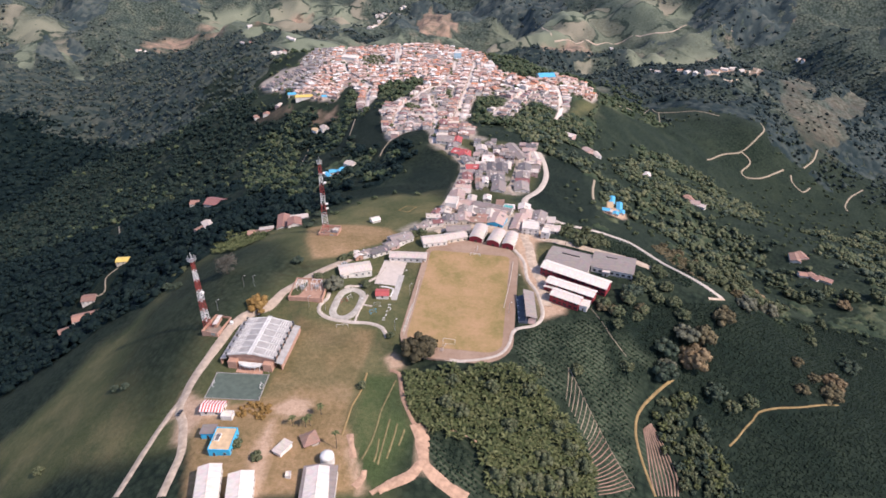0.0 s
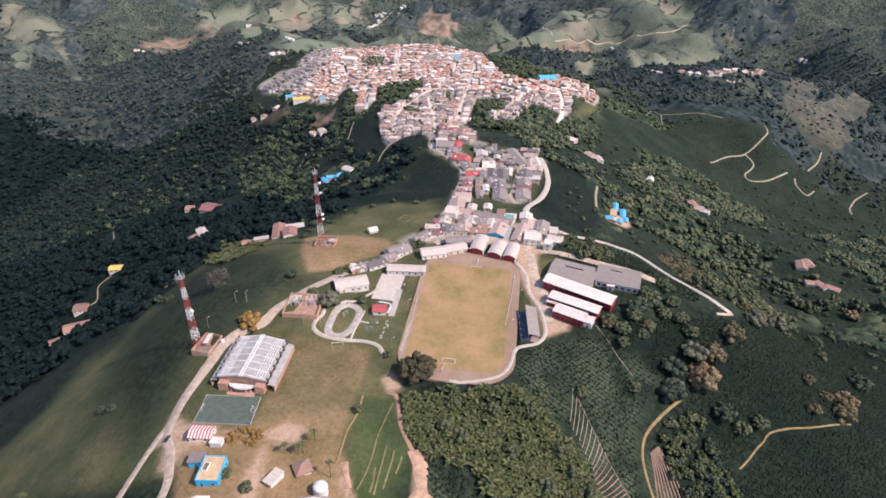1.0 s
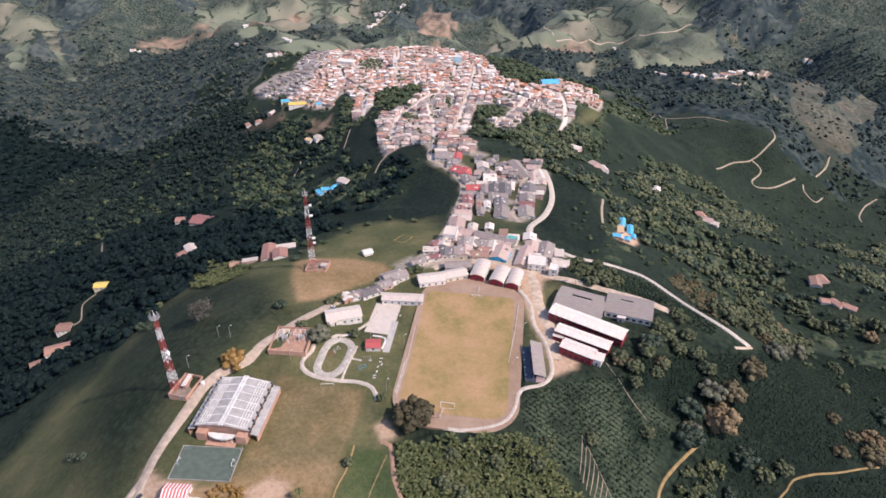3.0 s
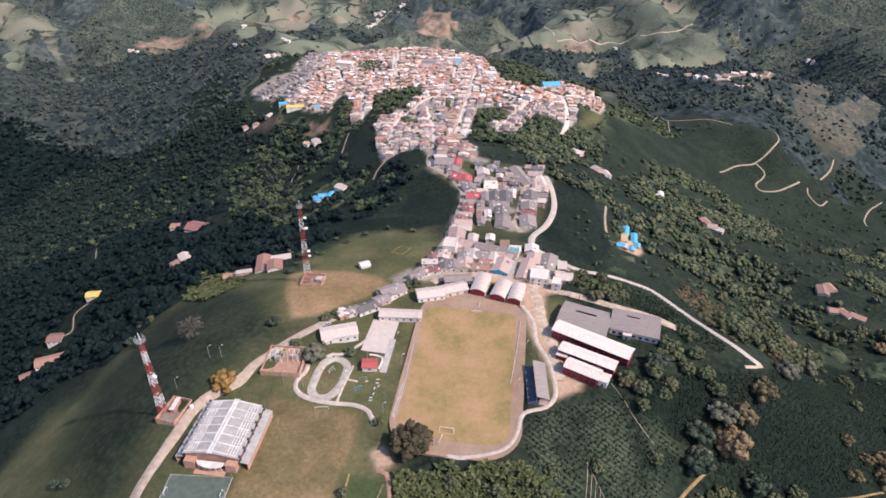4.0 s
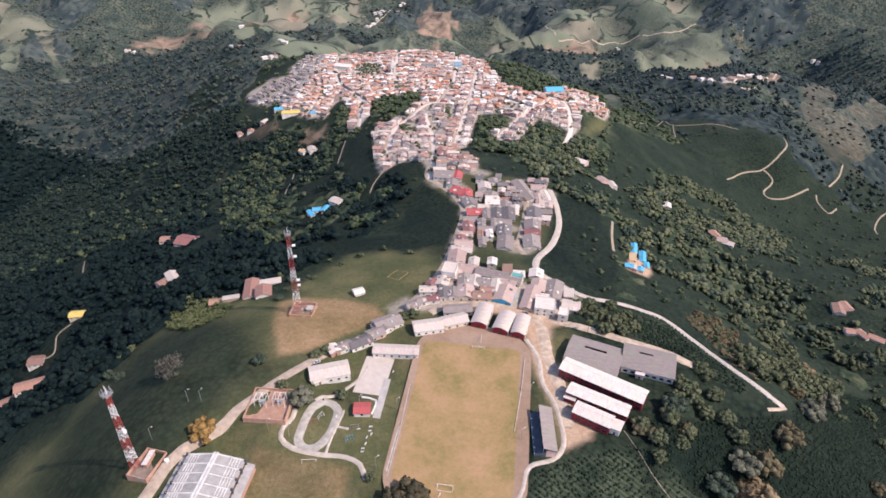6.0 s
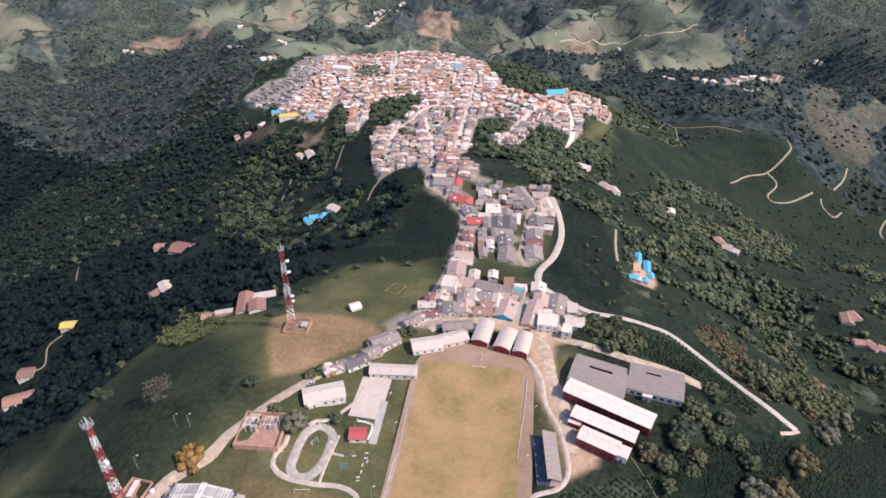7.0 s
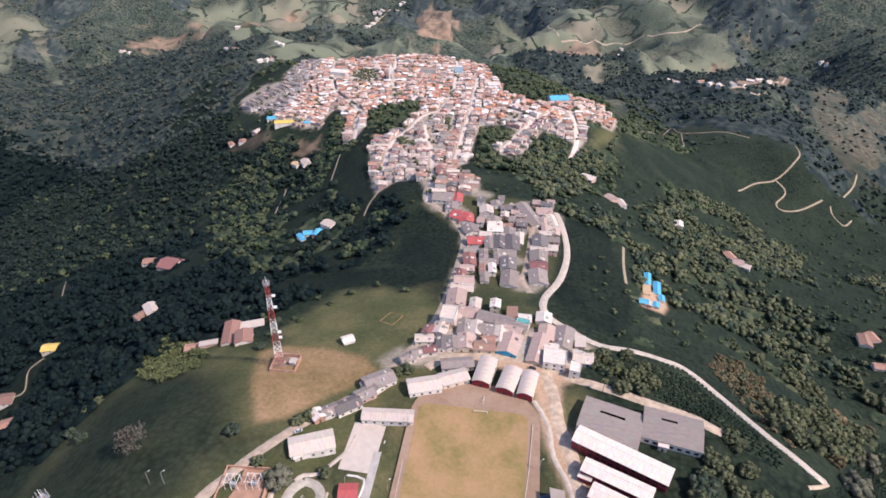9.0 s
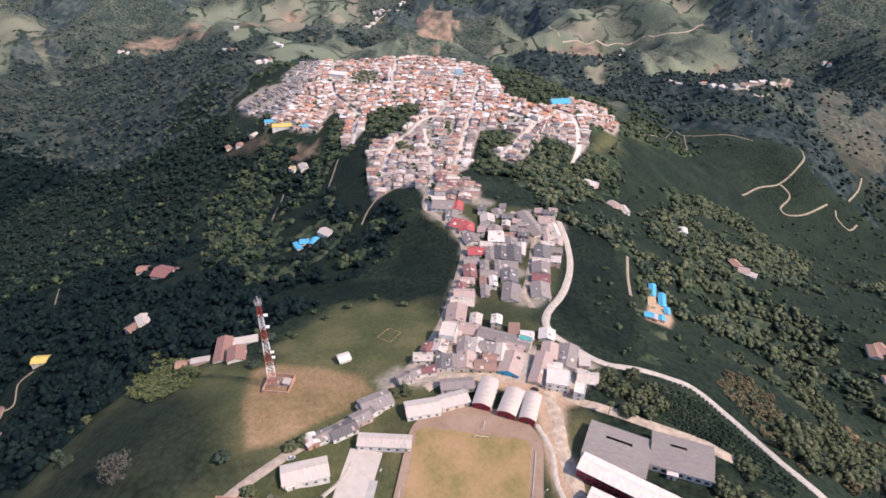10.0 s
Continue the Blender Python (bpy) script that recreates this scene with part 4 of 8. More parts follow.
def sheet(name, outline, material, z0, z1, label, category, cell=None):
    """A flat slab with the given outline."""
    bm = bmesh.new()
    top = bm.faces.new([bm.verts.new((x, y, z1)) for x, y in outline])
    ext = bmesh.ops.extrude_face_region(bm, geom=[top])
    bmesh.ops.translate(bm, verts=[v for v in ext["geom"] if isinstance(v, bmesh.types.BMVert)], vec=(0, 0, z0 - z1))
    bmesh.ops.recalc_face_normals(bm, faces=bm.faces)
    me = bpy.data.meshes.new(name)
    bm.to_mesh(me)
    bm.free()
    me.materials.append(material)
    return tagged(new(name, me), label, category, kind="structure")


def oblong(cx, cy, w, l, turn, r_far, r_near, steps=10):
    """A rectangle with rounded corners; r_far at +y, r_near at -y."""
    pts = []
    for sx, sy, a0, r in ((1, 1, 0, r_far), (-1, 1, 90, r_far), (-1, -1, 180, r_near), (1, -1, 270, r_near)):
        for k in range(steps + 1):
            a = radians(a0 + 90 * k / steps)
            pts.append((sx * (w / 2 - r) + r * math.cos(a), sy * (l / 2 - r) + r * math.sin(a)))
    c, s = math.cos(radians(turn)), math.sin(radians(turn))
    return [(cx + c * u - s * v, cy + s * u + c * v) for u, v in pts]


PX, PY, PT = 6.5, 345.5, -5.5
sheet("pitch_surround", oblong(PX, PY, 69, 134, PT, 26, 22), SOIL, -4.6, -3.28, "trodden brown earth surround of the football pitch", "ground")
sheet("football_pitch", oblong(PX - 1.5, PY - 4, 58, 106, PT, 4, 10), TURF, -3.4, -3.2, "dry yellowing grass football pitch", "pitch")


def goal(x, y, turn, w=7.3, h=2.4, name="football_goal", label="white tubular football goal on the dry pitch", z=None, net=1.8):
    t = thing(name, x, y, turn, label, "goal", "football goals", z=z)
    for s in (-1, 1):
        part("post", piped([((s * w / 2, 0, -0.2), (s * w / 2, 0, h))], 0.12), LINE, t)
        part("stay", piped([((s * w / 2, 0, h), (s * w / 2, net, 0))], 0.07), LINE, t)
    part("crossbar", piped([((-w / 2, 0, h), (w / 2, 0, h))], 0.12), LINE, t)
    part("ground_bar", piped([((-w / 2, net, 0.05), (w / 2, net, 0.05))], 0.07), LINE, t)


goal(*(13.7, 390.8), PT, z=-3.25)
goal(*(-2.2, 294.9), PT + 180, z=-3.25)
goal(*(15.3, 398.9), PT + 88, 5.0, 2.1, label="small white training goal behind the goal line", z=-3.25)
goal(*(-5.0, 288.4), PT + 80, 5.0, 2.1, label="small white training goal turned sideways", z=-3.25)
goal(*(-69.1, 306.7), 6, 7.0, 2.3, label="white goal frame at the edge of the field")

# grandstand
def grandstand(x, y, w, l, turn):
    t = thing("grandstand", x, y, turn, "small grandstand with blue-grey seat steps and a grey lean-to roof", "grandstand", z=-3.4)
    for k in range(6):
        part("step", boxed((-w / 2 + k * w * 0.09, -w / 2 + (k + 1) * w * 0.09, -l / 2, l / 2, -0.5, 0.5 + 0.42 * k)), SEATBLUE, t)
    part("roof", extruded([(-w * 0.12, 6.6), (w / 2 + 0.6, 4.6)], -l / 2 - 0.5, l / 2 + 0.5, 0.18), ROOFS["grey"], t)
    part("back_wall", boxed((w / 2 - 0.3, w / 2, -l / 2, l / 2, -0.5, 4.6)), WALLS["grey"], t)
    for s in (-1, 1):
        part("end_wall", boxed((0.05 * w, w / 2 - 0.3, s * (l / 2 - 0.15) - 0.15, s * (l / 2 - 0.15) + 0.15, -0.5, 4.3)), WALLS["pink"], t)
    for k in range(6):
        v = -l / 2 + 0.4 + k * (l - 0.8) / 5
        part("post", piped([((-w * 0.1, v, 0.5), (-w * 0.1, v, 6.45))], 0.14), STEEL, t)
        part("rail", piped([((-w / 2, v, 1.4), (-w / 2, min(v + l / 5, l / 2), 1.4))], 0.06), LINE, t)
    for k in range(4):
        part("stair", boxed((-w / 2, -w * 0.1, -l / 2 + l * (k + 0.7) / 4.4, -l / 2 + l * (k + 0.7) / 4.4 + 0.9, 0.0, 0.62)), LINE, t)


SEATBLUE = plain("blue_grey_seat_paint", (0.085, 0.10, 0.13), 0.6, stain=0.3)
grandstand(46.1, 329.2, 10.6, 27.4, 0)

# long pavilions with red fronts
def pavilion(x, y, w, l, turn, group="pavilions"):
    t = thing("pavilion", x, y, turn, "pavilion with a red front and a pale arched sheet roof", "pavilion", group, z=-3.6)
    arc = [(-w / 2 - 0.4 + (w + 0.8) * k / 8, 4.2 + 1.7 * math.sin(math.pi * k / 8)) for k in range(9)]
    part("roof", extruded(arc, -l / 2 - 0.6, l / 2 + 0.6, 0.15), ROOFS["zinc"], t)
    bm = bmesh.new()
    face = [(-w / 2, -0.6)] + [(max(-w / 2, min(w / 2, u)), z - 0.15) for u, z in arc] + [(w / 2, -0.6)]
    bm.faces.new([bm.verts.new((u, -l / 2, z)) for u, z in face])
    ext = bmesh.ops.extrude_face_region(bm, geom=bm.faces[:])
    bmesh.ops.translate(bm, verts=[v for v in ext["geom"] if isinstance(v, bmesh.types.BMVert)], vec=(0, 0.3, 0))
    bmesh.ops.recalc_face_normals(bm, faces=bm.faces)
    part("front_wall", bm, REDWALL, t)
    for s in (-1, 1):
        part("side_wall", boxed((s * w / 2 - 0.12, s * w / 2 + 0.12, -l / 2 + 0.3, l / 2, -0.6, 4.1)), WALLS["white"], t)
        for k in range(int(l / 4)):
            v = -l / 2 + 2 + k * 4
            win = part("window", boxed((s * w / 2 - 0.2, s * w / 2 + 0.2, v, v + 2.2, 1.0, 2.4)), GLASS, t)
    part("back_wall", boxed((-w / 2, w / 2, l / 2 - 0.3, l / 2, -0.6, 4.1)), WALLS["white"], t)
    part("door", boxed((-0.9, 0.9, -l / 2 - 0.08, -l / 2 + 0.1, -0.1, 2.3)), DOORWOOD, t)


pavilion(16.3, 419.9, 9.8, 19.8, -14)
pavilion(29.8, 413.9, 9.7, 17.9, -19)
pavilion(40.0, 410.9, 8.5, 18.0, -15)


def low_wall(line, h, thick, material, label, name="wall_low"):
    t = thing(name, line[0][0], line[0][1], 0, label, "wall", z=0)
    for (ax, ay), (bx, by) in zip(line, line[1:]):
        m = max(1, int(math.hypot(bx - ax, by - ay) / 4))
        for k in range(m):
            p, q = Vector((ax + (bx - ax) * k / m, ay + (by - ay) * k / m, 0)), Vector((ax + (bx - ax) * (k + 1) / m, ay + (by - ay) * (k + 1) / m, 0))
            side = Vector((-(q - p).y, (q - p).x, 0)).normalized() * thick / 2
            bm = bmesh.new()
            foot = [p - side, q - side, q + side, p + side]
            g = [ht(v.x, v.y) for v in foot]
            lo = [bm.verts.new((v.x - line[0][0], v.y - line[0][1], z - 0.5)) for v, z in zip(foot, g)]
            hi = [bm.verts.new((v.x - line[0][0], v.y - line[0][1], z + h)) for v, z in zip(foot, g)]
            bm.faces.new(hi), bm.faces.new(lo[::-1])
            for i in range(4):
                bm.faces.new((lo[i], lo[(i + 1) % 4], hi[(i + 1) % 4], hi[i]))
            part("wall_section", bm, material, t)
    return t


low_wall([(-23, 387), (-25, 353), (-27, 326), (-30, 300)], 0.7, 0.4, CONCRETE, "low pale kerb wall beside the pitch")
low_wall([(41, 385), (37, 357), (32, 330)], 0.7, 0.4, CONCRETE, "low pale kerb wall beside the pitch")

# school
def school_block(x, y, w, l, turn, h, wall, roof, label, storeys=1, style="gable"):
    t = house(x, y, w, l, turn, h, roof, wall, style=style, name="school_building", category="school", label=label, detail=False, rise=None if style == "gable" else 0.5, z=-4.4)
    if w > l and style == "gable":
        w, l = l, w
    for s in range(storeys):
        for side in (-1, 1):
            for k in range(int(l / 3.6)):
                v = -l / 2 + 1.8 + k * 3.6
                part("window", boxed((side * w / 2 - 0.12, side * w / 2 + 0.12, v - 1.1, v + 1.1, 1.0 + 3 * s, 2.3 + 3 * s)), GLASS, t)
    return t


school_block(82.6, 365.1, 47.5, 10.7, -30, 6.4, "red", "white", "long two-storey red school wing with a white roof", 2)
school_block(77.8, 351.1, 33.1, 8.1, -28, 5.8, "red", "white", "long red school wing with a white roof", 2)
school_block(73.3, 340.2, 19.6, 8.6, -29, 5.8, "red", "white", "short red school wing with a white roof", 2)
house(84.7, 334.9, 4.9, 6.6, -29, 4.2, "white", "white", style="shed", name="annex", category="annex", label="small white annex at the end of the school wing", z=-4.4)
house(63.6, 354.0, 5.9, 4.2, -27, 3.2, "white", "red", style="shed", name="annex", category="annex", label="white-roofed red annex beside the school wing", z=-4.4)


def court_school(x, y, w, l, turn, slots, label):
    """A broad low block whose low-pitched roof is pierced by narrow light courts."""
    t = thing("school_building", x, y, turn, label, "school", z=-4.4)
    h = 4.2
    part("wall", walls(w, l, h, 0, 2.0), WALLS["white"], t)
    us = sorted({-w / 2 - 0.5, w / 2 + 0.5, *[a for s in slots for a in s[:2]]})
    vs = sorted({-l / 2 - 0.5, 0.0, l / 2 + 0.5, *[a for s in slots for a in s[2:]]})
    bm = bmesh.new()
    top = lambda v: h + 0.25 + 2.2 * (1 - abs(v) / (l / 2 + 0.5))
    for a, b in zip(us, us[1:]):
        for c, d in zip(vs, vs[1:]):
            if any(s[0] <= a and b <= s[1] and s[2] <= c and d <= s[3] for s in slots):
                continue
            bm.faces.new([bm.verts.new((p, q, top(q))) for p, q in ((a, c), (b, c), (b, d), (a, d))])
    bmesh.ops.remove_doubles(bm, verts=bm.verts, dist=0.01)
    bmesh.ops.solidify(bm, geom=bm.faces[:], thickness=0.2)
    part("roof", bm, ROOFS["grey"], t)
    for s in slots:
        part("light_court", boxed((s[0], s[1], s[2], s[3], h - 0.1, h + 0.1)), WALLS["grey"], t, "dark recessed light court")
    for k in range(int(w / 4)):
        part("window", boxed((-w / 2 + 1.5 + 4 * k, -w / 2 + 3.7 + 4 * k, -l / 2 - 0.06, -l / 2 + 0.1, 1.0, 2.6)), GLASS, t)
    return t


court_school(81.4, 386.7, 30.8, 24.2, -22, [(-6.5, 6.5, 2.0, 4.2)], "broad low school block with a weathered grey roof and light court")
court_school(112.6, 384.2, 29.0, 21.0, -17, [(-6, 2, 2.2, 4.0)], "broad low school wing with a weathered grey roof")
house(106.7, 377.0, 4.3, 8.7, -21, 3.4, "white", "white", style="shed", name="annex", category="annex", label="white canopy in the school yard", z=-4.4)

# ---- park beside the pitch ----
TRACK = [(-70, 345), (-65, 344), (-61, 339), (-61, 329), (-63, 321), (-67, 315), (-73, 314), (-77, 318), (-77, 324), (-76, 333), (-74, 340), (-70, 345)]
ribbon("running_track", TRACK, 4.6, plain("grey_track", (0.42, 0.375, 0.32), 0.9, stain=0.3), 0.4, "small oval pale grey running track", "track", step=1.5, rough=0.0)
ribbon("footpath", [(-74, 344), (-71, 348), (-64, 350), (-59, 356), (-53, 364), (-50, 374)], 2.2, CONCRETE, 0.38, "pale concrete footpath beside the trees", "path", rough=0.05)
ribbon("footpath", [(-62, 311), (-61, 320), (-59, 331), (-58, 340)], 1.6, CONCRETE, 0.36, "narrow pale concrete footpath to the running track", "path", rough=0.05)
ribbon("footpath", [(-59, 328), (-53, 327)], 1.4, CONCRETE, 0.36, "short pale concrete footpath", "path", rough=0.05)
ribbon("footpath", [(-31, 300), (-29, 318), (-25, 349), (-23, 374)], 1.4, CONCRETE, 0.36, "narrow pale path along the pitch edge", "path", rough=0.05)


def flat_court(name, x, y, w, l, turn, material, label, z1, category="court"):
    c, s = math.cos(radians(turn)), math.sin(radians(turn))
    o = [(x + c * u - s * v, y + s * u + c * v) for u, v in ((-w / 2, -l / 2), (w / 2, -l / 2), (w / 2, l / 2), (-w / 2, l / 2))]
    z = max(ht(*p) for p in o) + z1
    return sheet(name, o, material, z - 1.6, z, label, category), z


flat_court("court_slab", -45.5, 366.8, 16.6, 29.4, -7, plain("bleached_concrete", (0.54, 0.455, 0.39), 0.8, stain=0.12), "bleached concrete sports court slab", 0.25)
flat_court("court_apron", -38.9, 349.9, 3.9, 28.8, -5, plain("grey_paving", (0.44, 0.40, 0.36), 0.85, stain=0.2), "grey paved apron beside the court", 0.18)
house(-48.0, 339.5, 8.2, 7.3, 4, 3.0, "red", "white", name="park_hut", category="hut", label="white hut with a bright red hipped sheet roof", rise=0.9)
ribbon("footpath", [(-43, 338), (-42, 348), (-50, 350)], 1.2, LINE, 0.4, "white kerbed path round the hut", "path", rough=0.0)
house(-34.9, 384.9, 26.5, 7.7, 0, 3.8, "zinc", "white", name="club_house", category="building", label="long white building with a pale sheet roof beside the court", rise=1.2)
house(-70.2, 363.8, 21.5, 11.3, 19, 4.2, "zinc", "white", name="workshop", category="building", label="white workshop with a wide pale sheet roof", rise=1.4)
house(-74.7, 357.2, 6.1, 3.3, 32, 2.6, "white", "white", style="shed", name="shed", category="shed", label="small white shed below the workshop")


def substation(x, y, w, l, turn):
    t = thing("substation", x, y, turn, "brick-walled electric substation with white steel gantries", "substation")
    z = 0.4
    part("yard", boxed((-w / 2, w / 2, -l / 2, l / 2, -2.0, z)), plain("brick_paving", (0.40, 0.235, 0.165), 0.9, stain=0.25), t)
    for a in ((-w / 2 - 0.2, w / 2 + 0.2, -l / 2 - 0.2, -l / 2 + 0.2), (-w / 2 - 0.2, w / 2 + 0.2, l / 2 - 0.2, l / 2 + 0.2),
              (-w / 2 - 0.2, -w / 2 + 0.2, -l / 2 + 0.2, l / 2 - 0.2), (w / 2 - 0.2, w / 2 + 0.2, -l / 2 + 0.2, l / 2 - 0.2)):
        part("yard_wall", boxed((*a, -2.4, z + 1.9)), WALLS["brick"], t)
    for gx, gy in ((-0.22 * w, 0.05 * l), (0.22 * w, 0.1 * l)):
        for i in range(3):
            u = gx - 3 + 3 * i
            for v in (gy - 2.4, gy + 2.4):
                part("gantry_post", piped([((u, v, z), (u, v, z + 5.5))], 0.16), LINE, t)
            part("gantry_beam", piped([((u, gy - 2.6, z + 5.4), (u, gy + 2.6, z + 5.4))], 0.14), LINE, t)
        for v in (gy - 2.4, gy + 2.4):
            part("gantry_beam", piped([((gx - 3.2, v, z + 5.5), (gx + 3.2, v, z + 5.5))], 0.14), LINE, t)
        part("transformer", boxed((gx - 1.2, gx + 1.2, gy - 1, gy + 1, z, z + 2.2), (gx - 1.6, gx - 1.2, gy - 0.8, gy + 0.8, z + 0.3, z + 1.9)), STEEL, t)


substation(-96.0, 336.7, 21.5, 21.1, -1)

# play ground and small park things
def bench(x, y, turn):
    t = thing("bench", x, y, turn, "pale concrete park bench on the lawn", "bench", "park benches")
    part("seat", boxed((-0.85, 0.85, -0.25, 0.25, 0.45, 0.58)), LINE, t)
    for s in (-1, 1):
        part("support", boxed((s * 0.65 - 0.12, s * 0.65 + 0.12, -0.25, 0.25, -0.2, 0.45)), CONCRETE, t)


for x, y in [(-42, 326), (-41, 324), (-43, 322), (-43, 318), (-44, 315), (-44, 313), (-48, 327), (-42, 329), (-35, 370), (-61, 335)]:
    bench(x, y, 12 + 60 * (x % 2))


def swing(x, y, turn, colour, label):
    t = thing("play_frame", x, y, turn, label, "play frame", "play frames")
    for s in (-1, 1):
        for d in (-1, 1):
            part("leg", piped([((s * 2, d * 1.2, -0.1), (s * 2, 0, 2.6))], 0.09), colour, t)
    part("top_bar", piped([((-2, 0, 2.6), (2, 0, 2.6))], 0.09), colour, t)
    for k in (-0.8, 0.8):
        part("swing_seat", boxed((k - 0.3, k + 0.3, -0.2, 0.2, 0.5, 0.6)), colour, t)
        part("chain", piped([((k, 0, 0.6), (k, 0, 2.6))], 0.03), STEEL, t)


swing(*(-71.8, 329.0), 20, ROOFS["red"], "red steel swing frame inside the oval track")
swing(*(-69.1, 333.4), 60, LINE, "white steel swing frame inside the oval track")
swing(*(-51.8, 320.4), 30, ROOFS["blue"], "blue steel swing frame on the park lawn")
swing(*(-50.1, 328.0), 10, STEEL, "grey steel swing frame on the park lawn")


def lamp_post(x, y, h=8.0, label="slim grey lamp post with a single arm"):
    t = thing("lamp_post", x, y, 35, label, "lamp post", "lamp posts")
    part("pole", piped([((0, 0, -0.3), (0, 0, h))], 0.14), STEEL, t)
    part("arm", piped([((0, 0, h), (1.4, 0, h + 0.4))], 0.08), STEEL, t)
    part("lamp_head", boxed((1.2, 2.0, -0.2, 0.2, h + 0.32, h + 0.5)), LINE, t)


for x, y in [(-36, 304), (-30, 342), (-50, 343), (-24, 380), (-93, 322), (42, 357), (35, 325), (-82, 320), (-139, 336), (-148, 312), (-132, 336)]:
    lamp_post(x, y)

def guard_posts(line, off, label):
    t = thing("guard_posts", *line[0], 0, label, "guard posts")
    base = t.location.copy()
    for (ax, ay), (bx, by) in zip(line, line[1:]):
        run = math.hypot(bx - ax, by - ay)
        for k in range(int(run / 3.2)):
            q = k * 3.2 / run
            x, y = ax + (bx - ax) * q + (by - ay) / run * off, ay + (by - ay) * q - (bx - ax) / run * off
            z = ht(x, y) + 0.1
            part("post", boxed((x - base.x - 0.28, x - base.x + 0.28, y - base.y - 0.28, y - base.y + 0.28, z - base.z - 0.4, z - base.z + 1.0)), LINE, t)


guard_posts(RIM_ROAD[9:], 3.4, "row of white concrete guard posts along the hillside road")

# ---- sports hall ----
def sports_hall(x, y, w, l, turn):
    t = thing("sports_hall", x, y, turn, "brick sports hall with white roof trusses over grey sheeting", "sports hall", z=-5.6)
    h, rise = 7.5, 2.6
    part("wall", walls(w - 2, l - 2, h - 0.4, rise, 2.5), WALLS["brick"], t)
    top = lambda u: h + rise * (1 - abs(u) / (w / 2))
    for s in (-1, 1):
        prof = [(s * w / 2, top(w / 2)), (s * 1.2, top(1.2))]
        part("roof", extruded(sorted(prof), -l / 2, l / 2, 0.2), HALLROOF, t)
    part("ridge_light", boxed((-1.2, -0.25, -l / 2 - 0.3, l / 2 + 0.3, top(1.2) - 0.3, top(0) + 0.25), (0.25, 1.2, -l / 2 - 0.3, l / 2 + 0.3, top(1.2) - 0.3, top(0) + 0.25)), LINE, t, "white raised ridge light")
    part("ridge_gutter", boxed((-0.25, 0.25, -l / 2, l / 2, top(1.2) - 0.3, top(0) - 0.1)), STEEL, t)
    bays = 6
    for k in range(bays + 1):
        v = -l / 2 + 1 + (l - 2) * k / bays
        for s in (-1, 1):
            part("truss", piped([((s * 1.2, v, top(1.2) + 0.35), (s * (w / 2 - 0.5), v, top(w / 2) + 0.35))], 0.3, 6), LINE, t)
            if k < bays:
                for i in range(4):
                    u = s * (w / 2 - 2.2 - i * 1.35)
                    part("purlin", boxed((u - 0.16, u + 0.16, v + 0.9, v + (l - 2) / bays - 0.2, top(u) + 0.02, top(u) + 0.3)), LINE, t)
            part("column_head", boxed((s * (w / 2) - 0.5, s * (w / 2) + 0.5, v - 0.45, v + 0.45, h - 2.2, h + 1.2)), plain_dark, t, "dark steel column head")
    # lean-to galleries along both sides
    for s in (-1, 1):
        part("gallery_roof", extruded(sorted([(s * w / 2, h - 2.2), (s * (w / 2 + 4.0), h - 3.2)]), -l / 2, l / 2, 0.18), HALLROOF, t)
        part("gallery_wall", boxed((min(s * (w / 2 + 3.4), s * (w / 2 + 3.7)), max(s * (w / 2 + 3.4), s * (w / 2 + 3.7)), -l / 2, l / 2, -2.0, h - 3.4)), WALLS["brick"], t)
    # entrance with a curved white canopy
    for s in (-1, 1):
        part("porch_wing", boxed((s * (w * 0.36) - w * 0.09, s * (w * 0.36) + w * 0.09, -l / 2 - 2.4, -l / 2 + 1.0, -2.0, h - 2.4)), WALLS["brick"], t)
    bm = bmesh.new()
    rim = [(w * 0.25 * math.cos(a), -l / 2 - 0.4 - 3.6 * math.sin(a)) for a in [math.pi * k / 14 for k in range(15)]]
    for zlow, zhigh, push in ((3.4, 4.3, 0.0),):
        lo = [bm.verts.new((u, v - push, zlow)) for u, v in rim]
        hi = [bm.verts.new((u, v, zhigh)) for u, v in rim]
        bm.faces.new(hi), bm.faces.new(lo[::-1])
        for k in range(len(rim)):
            j = (k + 1) % len(rim)
            bm.faces.new((lo[k], lo[j], hi[j], hi[k]))
    bmesh.ops.recalc_face_normals(bm, faces=bm.faces)
    part("canopy", bm, LINE, t, "white curved entrance canopy")
    for k in range(5):
        u = -w * 0.2 + w * 0.1 * k
        part("canopy_post", piped([((u, -l / 2 - 2.6, -1.0), (u, -l / 2 - 2.6, 3.5))], 0.18), LINE, t)
    part("entrance_door", boxed((-3, 3, -l / 2 + 0.8, -l / 2 + 1.1, 0, 2.6)), GLASS, t)
    part("entrance_steps", boxed((-w * 0.27, w * 0.27, -l / 2 - 5.0, -l / 2 - 0.5, -2.0, 0.12), (-w * 0.3, w * 0.3, -l / 2 - 6.2, -l / 2 - 5.0, -2.0, -0.05)), WALLS["brick"], t)
    return t


HALLROOF = plain("grey_hall_sheeting", (0.38, 0.35, 0.325), 0.6, stain=0.25, spec=0.4)
plain_dark = plain("dark_steel", (0.08, 0.08, 0.085), 0.6)
sports_hall(-112.7, 285.5, 28.5, 33.8, -4)

COURT_GREEN = plain("worn_green_court_paint", (0.098, 0.122, 0.098), 0.85, stain=0.2, grain=1.0)
HARD_COURT = (-117.0, 253.0, 28.9, 18.7, -0)


